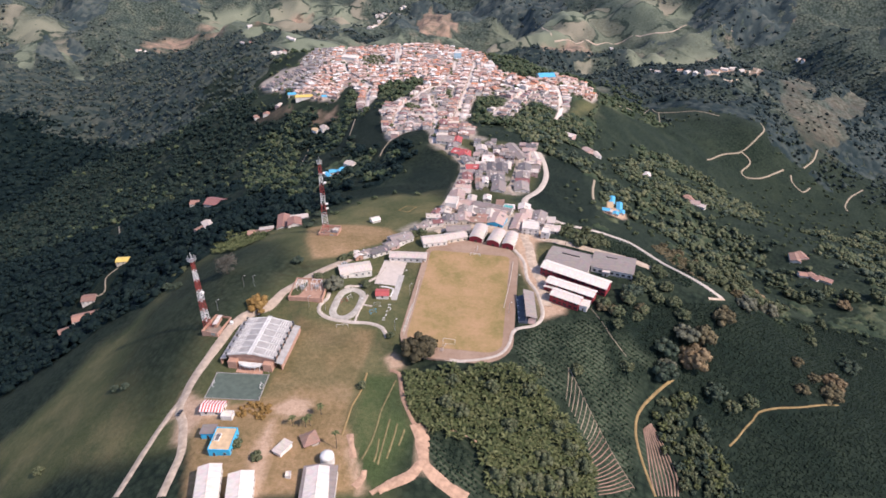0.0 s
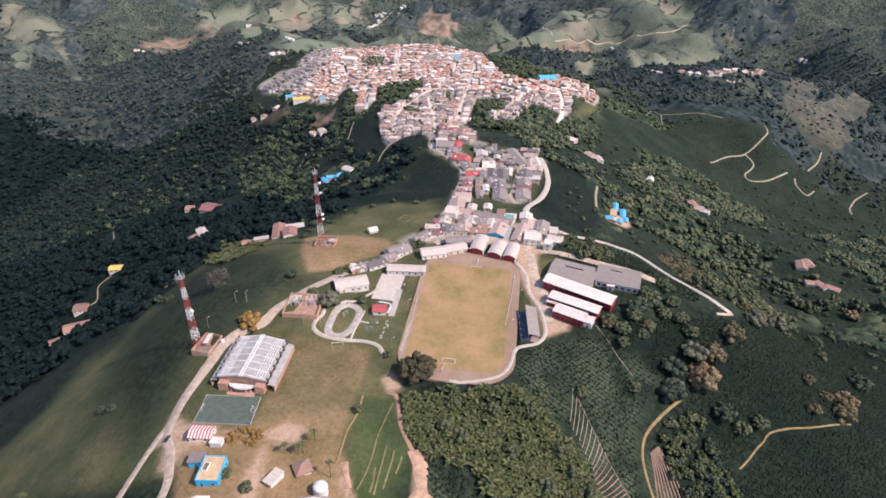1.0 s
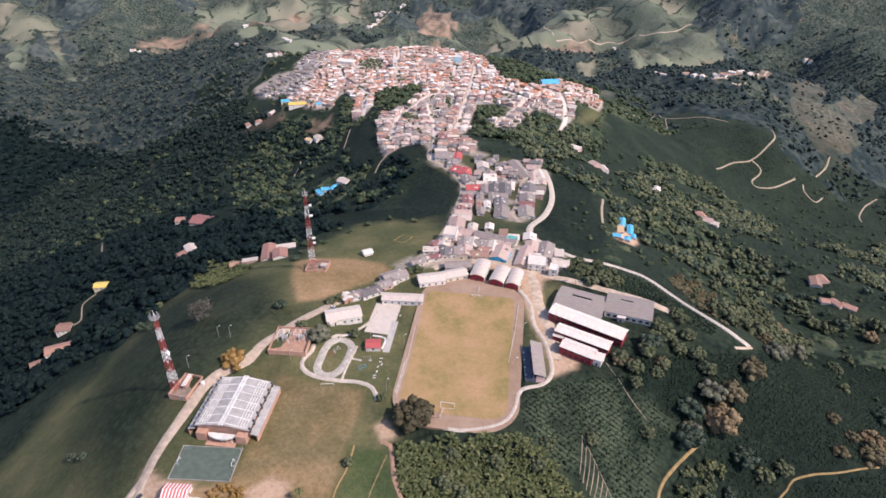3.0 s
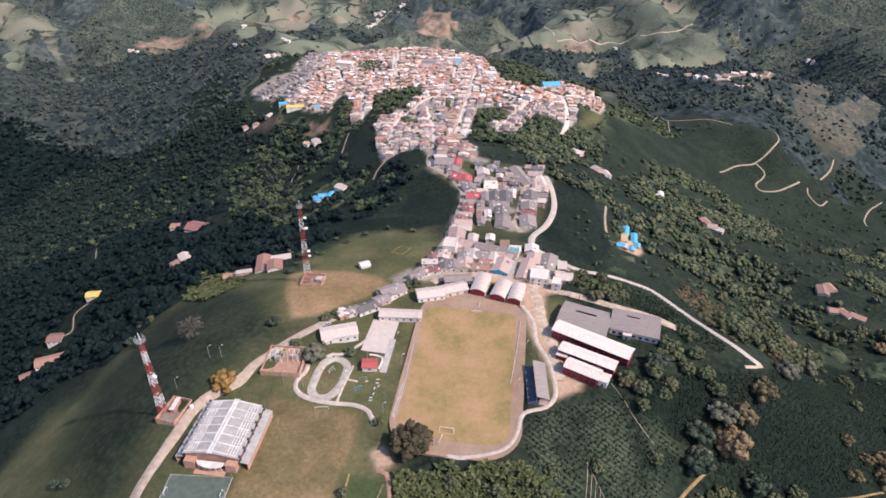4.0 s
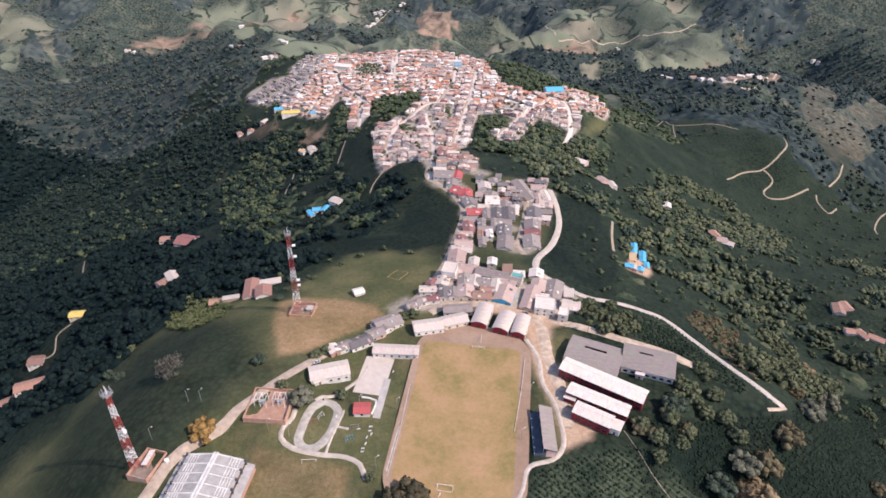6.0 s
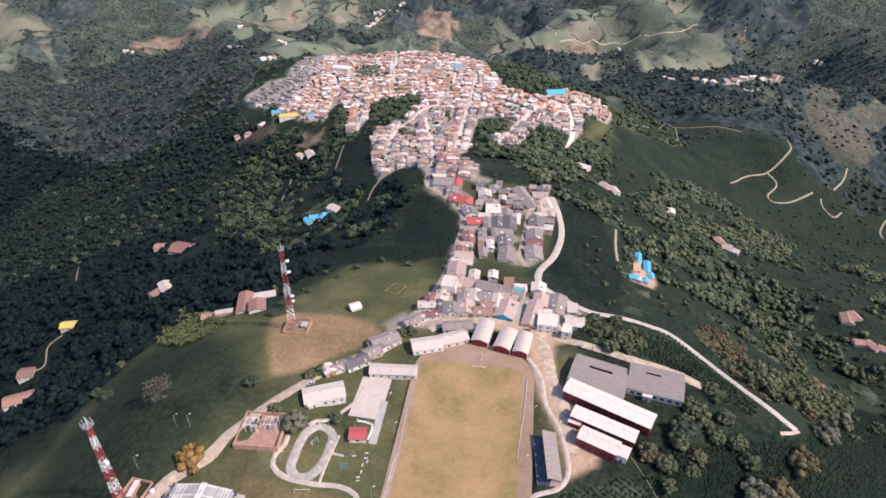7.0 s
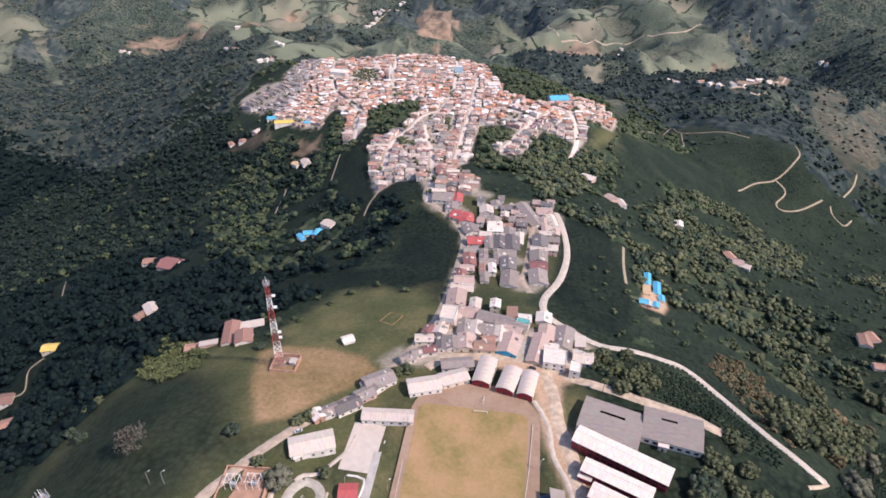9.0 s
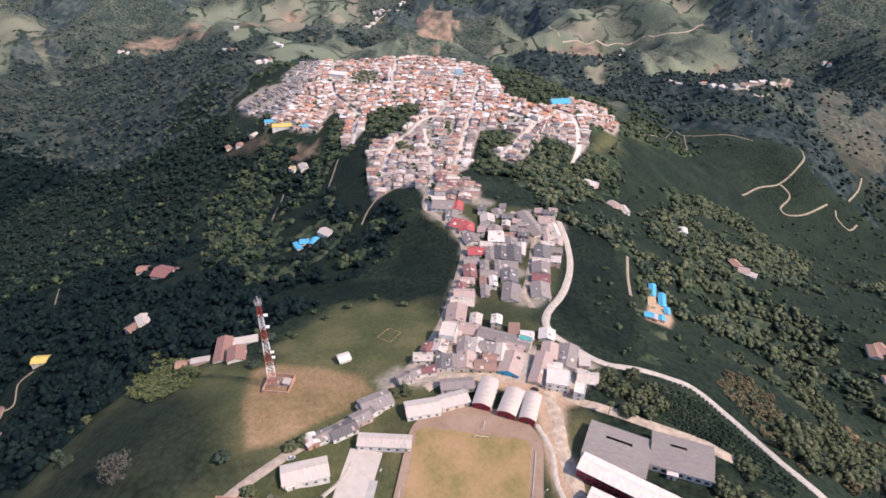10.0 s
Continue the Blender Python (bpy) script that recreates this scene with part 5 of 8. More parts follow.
def hard_court(x, y, w, l, turn):
    ob, z = flat_court("hard_court", x, y, w, l, turn, COURT_GREEN, "worn dark green hard court beside the sports hall", 0.2)
    t = thing("court_fence", x, y, turn, "pale low parapet and posts round the hard court", "fence", z=z)
    for a in ((-w / 2 - 0.6, w / 2 + 0.6, -l / 2 - 0.35, -l / 2 - 0.1), (-w / 2 - 0.6, w / 2 + 0.6, l / 2 + 0.1, l / 2 + 0.35),
              (-w / 2 - 0.35, -w / 2 - 0.1, -l / 2 - 0.1, l / 2 + 0.1), (w / 2 + 0.1, w / 2 + 0.35, -l / 2 - 0.1, l / 2 + 0.1)):
        part("parapet", boxed((*a, -1.5, 0.3)), WALLS["grey"], t)
    for k in range(9):
        part("post", piped([((w / 2 + 0.35, -l / 2 + k * l / 8, 0.5), (w / 2 + 0.35, -l / 2 + k * l / 8, 3.0))], 0.08), STEEL, t)
    for s in (-1, 1):
        c, d = math.cos(radians(turn)), math.sin(radians(turn))
        u = s * (w / 2 - 1.4)
        goal(x + c * u, y + d * u, turn - 90 * s, 3.2, 2.2, name="small_goal", label="small white goal on the hard court", z=z, net=1.0)


hard_court(*HARD_COURT)

# ---- foreground houses ----
STRIPES = Nodes("red_and_white_sheets")
_w = STRIPES.add("TexWave", {"Scale": 0.2, "Vector": STRIPES.add("TexCoord").outputs["Object"]}, bands_direction="Y", wave_type="BANDS")
STRIPES = STRIPES.done(STRIPES.mix(STRIPES.span(_w.outputs["Fac"], 0.55, 0.6), (0.50, 0.10, 0.08), (0.72, 0.66, 0.62)), 0.5)
ROOFS["stripe"], ROOF_WORDS["stripe"] = STRIPES, "red and white striped sheet"
house(-123.1, 234.5, 11.2, 7.1, -0, 3.2, "stripe", "white", name="kiosk", category="kiosk", label="white kiosk with a red and white striped sheet roof", rise=1.3)
house(-113.6, 229.0, 5.7, 4.0, -2, 2.6, "white", "white", style="flat", name="shed", category="shed", label="small white shed beside the kiosk", detail=False)
house(-109.2, 211.3, 10.2, 13.5, 1, 4.0, "tan", "blue", style="flat", name="blue_house", label="bright blue house with an open unfinished roof terrace")
house(-119.0, 218.1, 6.8, 5.2, 2, 3.6, "grey", "blue", style="shed", name="blue_house", label="bright blue cube of a house with a grey roof")
house(-111.9, 211.9, 2.5, 4.3, -3, 4.4, "dark", "white", style="flat", name="stair_head", category="stair head", label="dark open stairwell on the roof terrace", detail=False)
house(-106.1, 183.7, 9.8, 20.8, 14, 5.2, "white", "white", name="long_shed", category="shed", label="long shed with a bleached white sheet roof", rise=1.2)
house(-91.0, 182.1, 10.7, 17.0, 13, 5.2, "white", "white", name="long_shed", category="shed", label="long shed with a bleached white sheet roof", rise=1.2)
house(-57.9, 188.3, 15.0, 21.6, 5, 4.6, "grey", "white", name="open_hall", category="hall", label="open hall with a grey roof patched by white sheeting", rise=1.4)
house(-58.4, 188.0, 10.6, 20.0, 6, 5.0, "white", "white", name="roof_sheeting", category="roof sheeting", label="new white sheeting over the open hall", rise=1.3, detail=False)


def pavilion_hut(x, y, s, label):
    t = thing("garden_hut", x, y, 30, label, "hut")
    bm = bmesh.new()
    rim = [bm.verts.new((s * math.cos(a), s * math.sin(a), 2.4)) for a in [math.pi / 2 * k + math.pi / 4 for k in range(4)]]
    low = [bm.verts.new((s * math.cos(a), s * math.sin(a), 2.25)) for a in [math.pi / 2 * k + math.pi / 4 for k in range(4)]]
    tip = bm.verts.new((0, 0, 2.4 + 0.45 * s))
    for k in range(4):
        bm.faces.new((rim[k], rim[(k + 1) % 4], tip))
        bm.faces.new((low[k], low[(k + 1) % 4], rim[(k + 1) % 4], rim[k]))
    bm.faces.new(low[::-1])
    part("roof", bm, ROOFS["rust"], t)
    for k in range(4):
        a = math.pi / 2 * k + math.pi / 4
        part("post", piped([((0.85 * s * math.cos(a), 0.85 * s * math.sin(a), -0.4), (0.85 * s * math.cos(a), 0.85 * s * math.sin(a), 2.35))], 0.12), BARK, t)
    part("floor", boxed((-s * 0.6, s * 0.6, -s * 0.6, s * 0.6, -0.8, 0.15)), CONCRETE, t)


pavilion_hut(*(-68.7, 217.5), 6.0, "open garden hut with a rust-brown pyramid roof")
house(-80.2, 210.2, 4.8, 8.1, -29, 2.4, "zinc", "white", style="shed", name="stall", category="stall", label="narrow white stall with a pale sheet roof", detail=False)


def water_tank(x, y, r, h, label):
    t = thing("water_tank", x, y, 0, label, "water tank")
    bm = bmesh.new()
    tube(bm, (0, 0, -0.5), (0, 0, h), r, r, 20)
    part("drum", bm, LINE, t)
    bm = bmesh.new()
    bmesh.ops.create_uvsphere(bm, u_segments=20, v_segments=10, radius=r * 1.02)
    bmesh.ops.scale(bm, vec=(1, 1, 0.5), verts=bm.verts)
    bmesh.ops.translate(bm, vec=(0, 0, h), verts=bm.verts)
    part("dome", bm, LINE, t, smooth_faces=True)


water_tank(*(-57.6, 206.1), 3.4, 4.5, "round white water tank with a domed top")
water_tank(*(-106.3, 217.5), 2.0, 3.0, "small round white water tank by the blue house")
house(-73.4, 195.0, 2.2, 2.6, 4, 1.6, "white", "white", style="flat", name="cabinet", category="cabinet", label="small white utility cabinet on the grass", detail=False)


def car(x, y, turn, paint, label):
    t = thing("parked_car", x, y, turn, label, "car", "parked cars", z=ht(x, y) + 0.42)
    bm = boxed((-0.85, 0.85, -2.1, 2.1, 0.3, 0.85))
    bmesh.ops.bevel(bm, geom=bm.edges[:], offset=0.12, segments=2, affect="EDGES")
    part("body", bm, paint, t)
    bm = bmesh.new()
    lo = [bm.verts.new(p) for p in ((-0.78, -1.3, 0.83), (0.78, -1.3, 0.83), (0.78, 1.5, 0.83), (-0.78, 1.5, 0.83))]
    hi = [bm.verts.new(p) for p in ((-0.62, -0.7, 1.42), (0.62, -0.7, 1.42), (0.62, 1.0, 1.42), (-0.62, 1.0, 1.42))]
    bm.faces.new(hi)
    for k in range(4):
        bm.faces.new((lo[k], lo[(k + 1) % 4], hi[(k + 1) % 4], hi[k]))
    cabin = part("cabin", bm, GLASS, t)
    part("roof_panel", boxed((-0.6, 0.6, -0.68, 0.98, 1.42, 1.47)), paint, t)
    for sx in (-1, 1):
        for sy in (-1, 1):
            bm = bmesh.new()
            tube(bm, (sx * 0.72, sy * 1.3, 0.32), (sx * 0.92, sy * 1.3, 0.32), 0.32, None, 12)
            wheel = part("wheel", bm, plain_dark, t)
            bm = bmesh.new()
            tube(bm, (sx * 0.9, sy * 1.3, 0.32), (sx * 0.94, sy * 1.3, 0.32), 0.18, None, 10)
            part("rim", bm, STEEL, wheel)


car(*(-141.7, 234.2), -12, plain("dark_car_paint", (0.06, 0.06, 0.07), 0.35, spec=0.5), "dark car on the earth lane")
car(*(44.3, 428.3), 70, plain("black_car_paint", (0.04, 0.04, 0.045), 0.35, spec=0.5), "black car in front of the pavilions")
car(*(-79.4, 372.6), -60, plain("silver_car_paint", (0.5, 0.5, 0.5), 0.35, spec=0.5), "silver car at the edge of the ridge road")

# ---- telecom towers ----
MASTRED = plain("signal_red_paint", (0.36, 0.06, 0.05), 0.6, stain=0.2)
MASTWHITE = plain("mast_white_paint", (0.78, 0.75, 0.72), 0.6, stain=0.1)


def lattice_tower(x, y, h, base, top, bands, turn, label, crown, dishes):
    t = thing("radio_tower", x, y, turn, label, "radio tower", "radio towers")
    def leg(k, z):
        r = base + (top - base) * z / h
        return Vector(((-1, 1, 1, -1)[k] * r / 2, (-1, -1, 1, 1)[k] * r / 2, z))
    for b in range(bands):
        z0, z1 = h * b / bands, h * (b + 1) / bands
        paint = MASTRED if b % 2 == 0 else MASTWHITE
        rows, cells = [], max(2, int((z1 - z0) / (base * 0.8)))
        for k in range(4):
            rows.append((leg(k, z0), leg(k, z1)))
            for c in range(cells):
                a, d = z0 + (z1 - z0) * c / cells, z0 + (z1 - z0) * (c + 1) / cells
                rows += [(leg(k, a), leg((k + 1) % 4, d)), (leg((k + 1) % 4, a), leg(k, d)), (leg(k, d), leg((k + 1) % 4, d))]
        part("lattice_section", piped(rows, 0.085, 4), paint, t)
    if crown:
        part("platform", boxed((-crown, crown, -crown, crown, h - 0.2, h), (-crown, crown, -crown, -crown + 0.1, h + 1.0, h + 1.15), (-crown, crown, crown - 0.1, crown, h + 1.0, h + 1.15)), STEEL, t)
        for k in range(8):
            a = 2 * math.pi * k / 8
            u, v = crown * 1.15 * math.cos(a), crown * 1.15 * math.sin(a)
            part("antenna", boxed((u - 0.17, u + 0.17, v - 0.12, v + 0.12, h - 0.6, h + 2.4)), STEEL, t)
    part("mast_tip", piped([((0, 0, h), (0, 0, h + 5)), ((0.5, 0, h), (0.5, 0, h + 3))], 0.12), MASTWHITE, t)
    for z, side in dishes:
        bm = bmesh.new()
        r = base / 2 + 0.6
        tube(bm, (side * r * 0.6, -0.3, z), (side * (r + 0.7), -0.5, z), 0.75, 0.85, 14)
        part("dish", bm, MASTWHITE, t)
    for k in range(4):
        p = leg(k, 0)
        part("footing", boxed((p.x - 0.7, p.x + 0.7, p.y - 0.7, p.y + 0.7, -1.5, 0.4)), CONCRETE, t)
    return t


lattice_tower(-104.2, 426.6, 60, 4.6, 2.0, 7, 18, "tall red and white lattice radio tower on the hilltop", 1.5, [(26, 1), (44, 1), (52, 1), (22, 1)])
lattice_tower(-148.2, 295.3, 50, 3.4, 1.4, 7, -14, "red and white lattice radio tower with an antenna crown", 1.9, [(28, 1)])


def compound(x, y, w, l, turn, h, label):
    t = thing("compound_wall", x, y, turn, label, "compound", "tower compounds")
    c, s = math.cos(radians(turn)), math.sin(radians(turn))
    low = min(ht(x + c * u - s * v, y + s * u + c * v) for u in (-w / 2, w / 2) for v in (-l / 2, l / 2)) - t.location.z
    for a in ((-w / 2, w / 2, -l / 2, -l / 2 + 0.3), (-w / 2, w / 2, l / 2 - 0.3, l / 2), (-w / 2, -w / 2 + 0.3, -l / 2 + 0.3, l / 2 - 0.3), (w / 2 - 0.3, w / 2, -l / 2 + 0.3, l / 2 - 0.3)):
        part("brick_wall", boxed((*a, low - 0.5, h)), WALLS["brick"], t)
    part("yard", boxed((-w / 2 + 0.3, w / 2 - 0.3, -l / 2 + 0.3, l / 2 - 0.3, low - 0.5, 0.25)), plain("brown_gravel", (0.26, 0.20, 0.16), 0.95, stain=0.3), t)
    part("gate", boxed((w * 0.1, w * 0.1 + 2.6, -l / 2 - 0.06, -l / 2 + 0.04, 0.0, h - 0.2)), STEEL, t)
    return t


compound(-101.0, 427.0, 14.9, 14.0, -3, 3.0, "brick-walled compound round the hilltop tower foot")
compound(-143.1, 296.6, 10.6, 16.0, -11, 2.2, "brick-walled compound round the tower foot")
house(-143.2, 299.0, 1.9, 7.7, -3, 2.8, "white", "brick", style="shed", name="equipment_hut", category="hut", label="brick equipment hut with a white sheet roof", detail=False)
house(-96.6, 428.2, 3.8, 3.6, -14, 2.6, "zinc", "white", style="shed", name="equipment_hut", category="hut", label="small white equipment hut inside the compound", detail=False)
water_tank(*(-134.9, 299.1), 1.1, 1.6, "small drum tank beside the tower compound")

# ---- hill-top houses ----
house(-153.2, 473.9, 9.8, 23.2, 12, 3.6, "clay", "white", name="farm_house", category="house", label="white farm house wing with a terracotta roof")
house(-140.6, 464.9, 11.0, 12.7, 16, 3.6, "clay", "white", name="farm_house", category="house", label="long white farm house with a terracotta roof")
house(-166.6, 466.9, 11.5, 4.3, 16, 2.8, "zinc", "pink", style="shed", name="shed", category="shed", label="long shed with a pale sheet roof", detail=False)
house(-179.0, 467.6, 9.2, 6.7, 14, 2.6, "clay", "pink", name="farm_shed", category="shed", label="low farm shed with a terracotta roof", detail=False)
house(-143.2, 484.5, 17.7, 6.8, 17, 2.4, "zinc", "white", style="shed", name="pergola", category="pergola", label="long white slatted pergola behind the farm house", detail=False)
house(-68.9, 453.9, 6.8, 6.4, 29, 2.8, "white", "white", name="field_hut", category="hut", label="lone white hut on the green field", detail=False)

ROOFS["tealroof"], ROOF_WORDS["tealroof"] = plain("teal_terrace", (0.10, 0.36, 0.33), 0.6), "teal"
# ---- houses along the ridge ----
house(-29.0, 431.0, 7.9, 5.8, 28, 3.4, "grey", "white", group="ridge houses")
house(-23.0, 436.0, 7.2, 5.3, 24, 3.4, "grey", "white", group="ridge houses")
house(-16.2, 438.3, 6.9, 5.3, 12, 3.4, "maroon", "white", group="ridge houses")
house(-9.6, 445.1, 5.4, 10.7, 2, 3.4, "dark", "white", group="ridge houses")
house(-3.1, 445.0, 5.9, 9.3, 5, 3.4, "grey", "white", group="ridge houses")
house(5.3, 446.4, 9.4, 12.1, 0, 3.4, "pink", "cream", group="ridge houses")
house(16.3, 443.0, 11.3, 7.3, -0, 3.4, "rust", "cream", group="ridge houses")
house(31.7, 446.4, 11.2, 15.9, -16, 3.4, "pink", "blue", group="ridge houses")
house(-18.0, 458.4, 6.2, 6.8, -20, 3.4, "maroon", "white", group="ridge houses")
house(6.5, 479.7, 11.1, 9.3, -9, 3.4, "pink", "cream", group="ridge houses")
house(4.1, 462.1, 7.4, 12.0, -3, 3.4, "grey", "white", group="ridge houses")
house(11.3, 461.5, 6.2, 11.3, -7, 3.4, "zinc", "white", group="ridge houses")
house(17.8, 460.6, 8.9, 8.4, -11, 3.4, "grey", "white", group="ridge houses")
house(26.3, 455.3, 6.7, 13.7, -7, 3.4, "zinc", "white", group="ridge houses")
house(56.2, 480.0, 8.7, 8.9, -8, 3.4, "white", "white", group="ridge houses")
house(49.0, 444.7, 8.8, 23.7, -16, 3.4, "pink", "cream", group="ridge houses")
house(66.5, 459.3, 10.3, 18.2, -14, 3.4, "grey", "white", group="ridge houses")
house(55.9, 462.5, 8.6, 12.4, -11, 3.4, "pink", "cream", group="ridge houses")
house(75.8, 441.4, 10.5, 9.3, -10, 3.4, "zinc", "white", group="ridge houses")
house(-1.8, 499.5, 11.5, 15.9, -3, 3.4, "pink", "cream", group="ridge houses")
house(34.0, 459.9, 10.1, 8.9, -18, 3.4, "pink", "cream", group="ridge houses")
house(19.2, 450.6, 6.7, 5.7, -6, 3.4, "clay", "white", group="ridge houses")
house(-10.9, 460.3, 7.6, 9.6, -11, 3.4, "zinc", "white", group="ridge houses")
house(-20.4, 449.4, 10.0, 6.0, 4, 3.4, "zinc", "white", group="ridge houses")
house(56.5, 446.2, 8.3, 7.9, -10, 3.4, "white", "white", group="ridge houses")
house(-1.7, 469.2, 5.7, 10.7, -7, 3.4, "pink", "cream", group="ridge houses")
house(28.5, 468.0, 8.5, 6.9, -15, 3.4, "grey", "white", group="ridge houses")
house(-6.1, 470.9, 9.6, 12.9, -9, 8.6, "zinc", "white", style="flat", name="apartment_house", category="apartment house", label="white three-storey apartment house with a flat roof")
house(28.7, 470.8, 33.0, 9.6, -18, 4.2, "grey", "white", name="long_hall", category="hall", label="long white hall with a grey fibre-cement roof")
house(57.7, 435.0, 13.3, 12.7, -9, 6.0, "white", "white", style="flat", name="white_house", label="white two-storey house with a flat terrace roof")
house(68.6, 426.6, 6.1, 8.3, -15, 6.0, "white", "white", style="flat", name="white_house", label="white two-storey house with a flat terrace roof")
house(41.4, 468.7, 8.1, 5.4, -17, 5.6, "tealroof", "white", style="flat", name="white_house", label="white house with a teal roof terrace")
house(0.4, 426.4, 16.8, 7.2, 9, 3.6, "grey", "white", name="shop_house", category="house", label="long low white house with a weathered grey roof", group="ridge houses")
house(-17.5, 407.5, 18.0, 10.5, 15, 3.8, "zinc", "white", name="long_shed", category="shed", label="long white shed with a pale sheet roof beside the pitch")
house(-1.2, 414.4, 15.5, 9.2, 22, 3.8, "zinc", "cream", name="long_shed", category="shed", label="cream shed with a pale sheet roof beside the pitch")
house(-43.3, 411.7, 15.5, 9.7, 32, 3.8, "grey", "white", group="ridge houses")
house(-71.9, 383.2, 5.5, 6.3, 38, 3.6, "white", "brick", group="ridge houses")
house(-66.0, 387.2, 7.4, 6.1, 35, 3.4, "grey", "white", group="ridge houses")
house(-57.3, 391.5, 12.6, 7.3, 34, 3.4, "dark", "white", group="ridge houses")
house(-49.4, 400.6, 8.9, 7.1, 37, 3.4, "grey", "pink", group="ridge houses")
house(-46.2, 407.7, 8.3, 10.0, 46, 3.4, "grey", "white", group="ridge houses")
house(-18.6, 689.0, 17.9, 17.3, -8, 3.2, "grey", "white", group="ridge houses")
house(-5.7, 685.8, 9.9, 14.6, -3, 3.2, "red", "white", group="ridge houses")
house(-9.9, 670.6, 10.4, 12.0, -1, 3.2, "grey", "white", group="ridge houses")
house(-1.4, 655.9, 14.7, 13.8, -23, 3.2, "red", "cream", group="ridge houses")
house(3.9, 650.3, 11.9, 13.0, 1, 3.2, "red", "white", group="ridge houses")
house(8.2, 630.3, 11.7, 13.5, 19, 3.2, "grey", "white", group="ridge houses")
house(12.9, 606.3, 13.8, 10.9, 6, 3.2, "red", "white", group="ridge houses")
house(8.2, 586.8, 10.7, 9.1, 9, 3.2, "grey", "cream", group="ridge houses")
house(7.1, 566.9, 8.7, 14.5, 4, 3.2, "maroon", "white", group="ridge houses")
house(5.4, 550.3, 9.2, 6.8, 1, 3.2, "pink", "white", group="ridge houses")
house(1.3, 538.8, 6.3, 8.6, 4, 3.2, "maroon", "white", group="ridge houses")
house(3.1, 528.8, 13.0, 8.5, 2, 3.2, "pink", "cream", group="ridge houses")
house(1.9, 516.0, 14.4, 7.8, -2, 3.2, "zinc", "white", group="ridge houses")
house(29.5, 648.5, 10.8, 11.2, -0, 3.2, "grey", "white", group="ridge houses")
house(29.6, 638.3, 11.7, 7.5, 2, 5.4, "white", "white", group="ridge houses")
house(41.2, 639.4, 10.7, 7.5, 1, 3.2, "clay", "cream", group="ridge houses")
house(41.6, 625.4, 10.4, 11.1, -1, 3.2, "grey", "white", group="ridge houses")
house(29.4, 626.8, 12.1, 7.5, -0, 5.4, "white", "white", group="ridge houses")
house(23.5, 600.0, 6.6, 16.6, 2, 3.2, "grey", "white", group="ridge houses")
house(32.4, 601.1, 9.3, 17.4, -3, 3.2, "dark", "cream", group="ridge houses")
house(42.8, 599.9, 11.0, 19.5, -2, 3.2, "dark", "white", group="ridge houses")
house(49.7, 610.7, 6.2, 16.6, -6, 3.2, "zinc", "white", group="ridge houses")
house(18.5, 576.5, 5.8, 12.9, 0, 3.2, "grey", "white", group="ridge houses")
house(20.9, 562.8, 10.4, 6.9, 2, 3.2, "grey", "cream", group="ridge houses")
house(29.3, 571.4, 4.6, 20.2, 1, 3.2, "grey", "white", group="ridge houses")
house(38.2, 578.6, 11.4, 10.9, -2, 3.2, "grey", "white", group="ridge houses")
house(37.3, 560.1, 10.9, 14.7, -2, 3.2, "dark", "white", group="ridge houses")
house(18.2, 548.3, 6.2, 10.1, -0, 3.2, "clay", "cream", group="ridge houses")
house(24.2, 545.8, 4.8, 10.5, 1, 5.4, "white", "white", group="ridge houses")
house(18.2, 533.2, 5.3, 10.7, -0, 3.2, "grey", "white", group="ridge houses")
house(36.6, 532.3, 11.2, 17.5, -6, 3.2, "grey", "white", group="ridge houses")
house(64.9, 591.8, 13.2, 6.3, -4, 3.2, "zinc", "cream", group="ridge houses")
house(62.8, 577.9, 12.3, 13.5, -4, 3.2, "grey", "white", group="ridge houses")
house(61.0, 560.4, 12.0, 11.6, -1, 3.2, "maroon", "white", group="ridge houses")
house(58.6, 540.5, 12.2, 16.3, -1, 3.2, "grey", "white", group="ridge houses")
house(67.2, 606.9, 12.2, 16.6, -5, 3.2, "dark", "cream", group="ridge houses")
house(22.6, 668.5, 11.2, 11.9, 2, 3.2, "zinc", "white", group="ridge houses")
house(62.5, 662.8, 10.5, 39.3, 18, 3.2, "grey", "white", group="ridge houses")
house(74.4, 640.4, 4.8, 26.6, -1, 3.4, "pink", "white", group="ridge houses")
house(83.2, 656.5, 6.7, 18.7, 7, 3.2, "zinc", "cream", group="ridge houses")
house(78.1, 677.3, 13.8, 8.5, -7, 3.2, "pink", "white", group="ridge houses")
house(31.9, 680.2, 8.4, 8.5, 7, 3.2, "grey", "white", group="ridge houses")


def taken(x, y, w, l, turn, gap=0.3):
    """Whether a house of that size would stand on another."""
    a, b = math.cos(radians(turn)), math.sin(radians(turn))
    for u in (-w / 2, 0, w / 2):
        for v in (-l / 2, 0, l / 2):
            px, py = x + a * u - b * v, y + b * u + a * v
            for fx, fy, fw, fl, c, s in FOOT:
                dx, dy = px - fx, py - fy
                if abs(c * dx + s * dy) < fw / 2 + gap and abs(c * dy - s * dx) < fl / 2 + gap:
                    return True
    return False


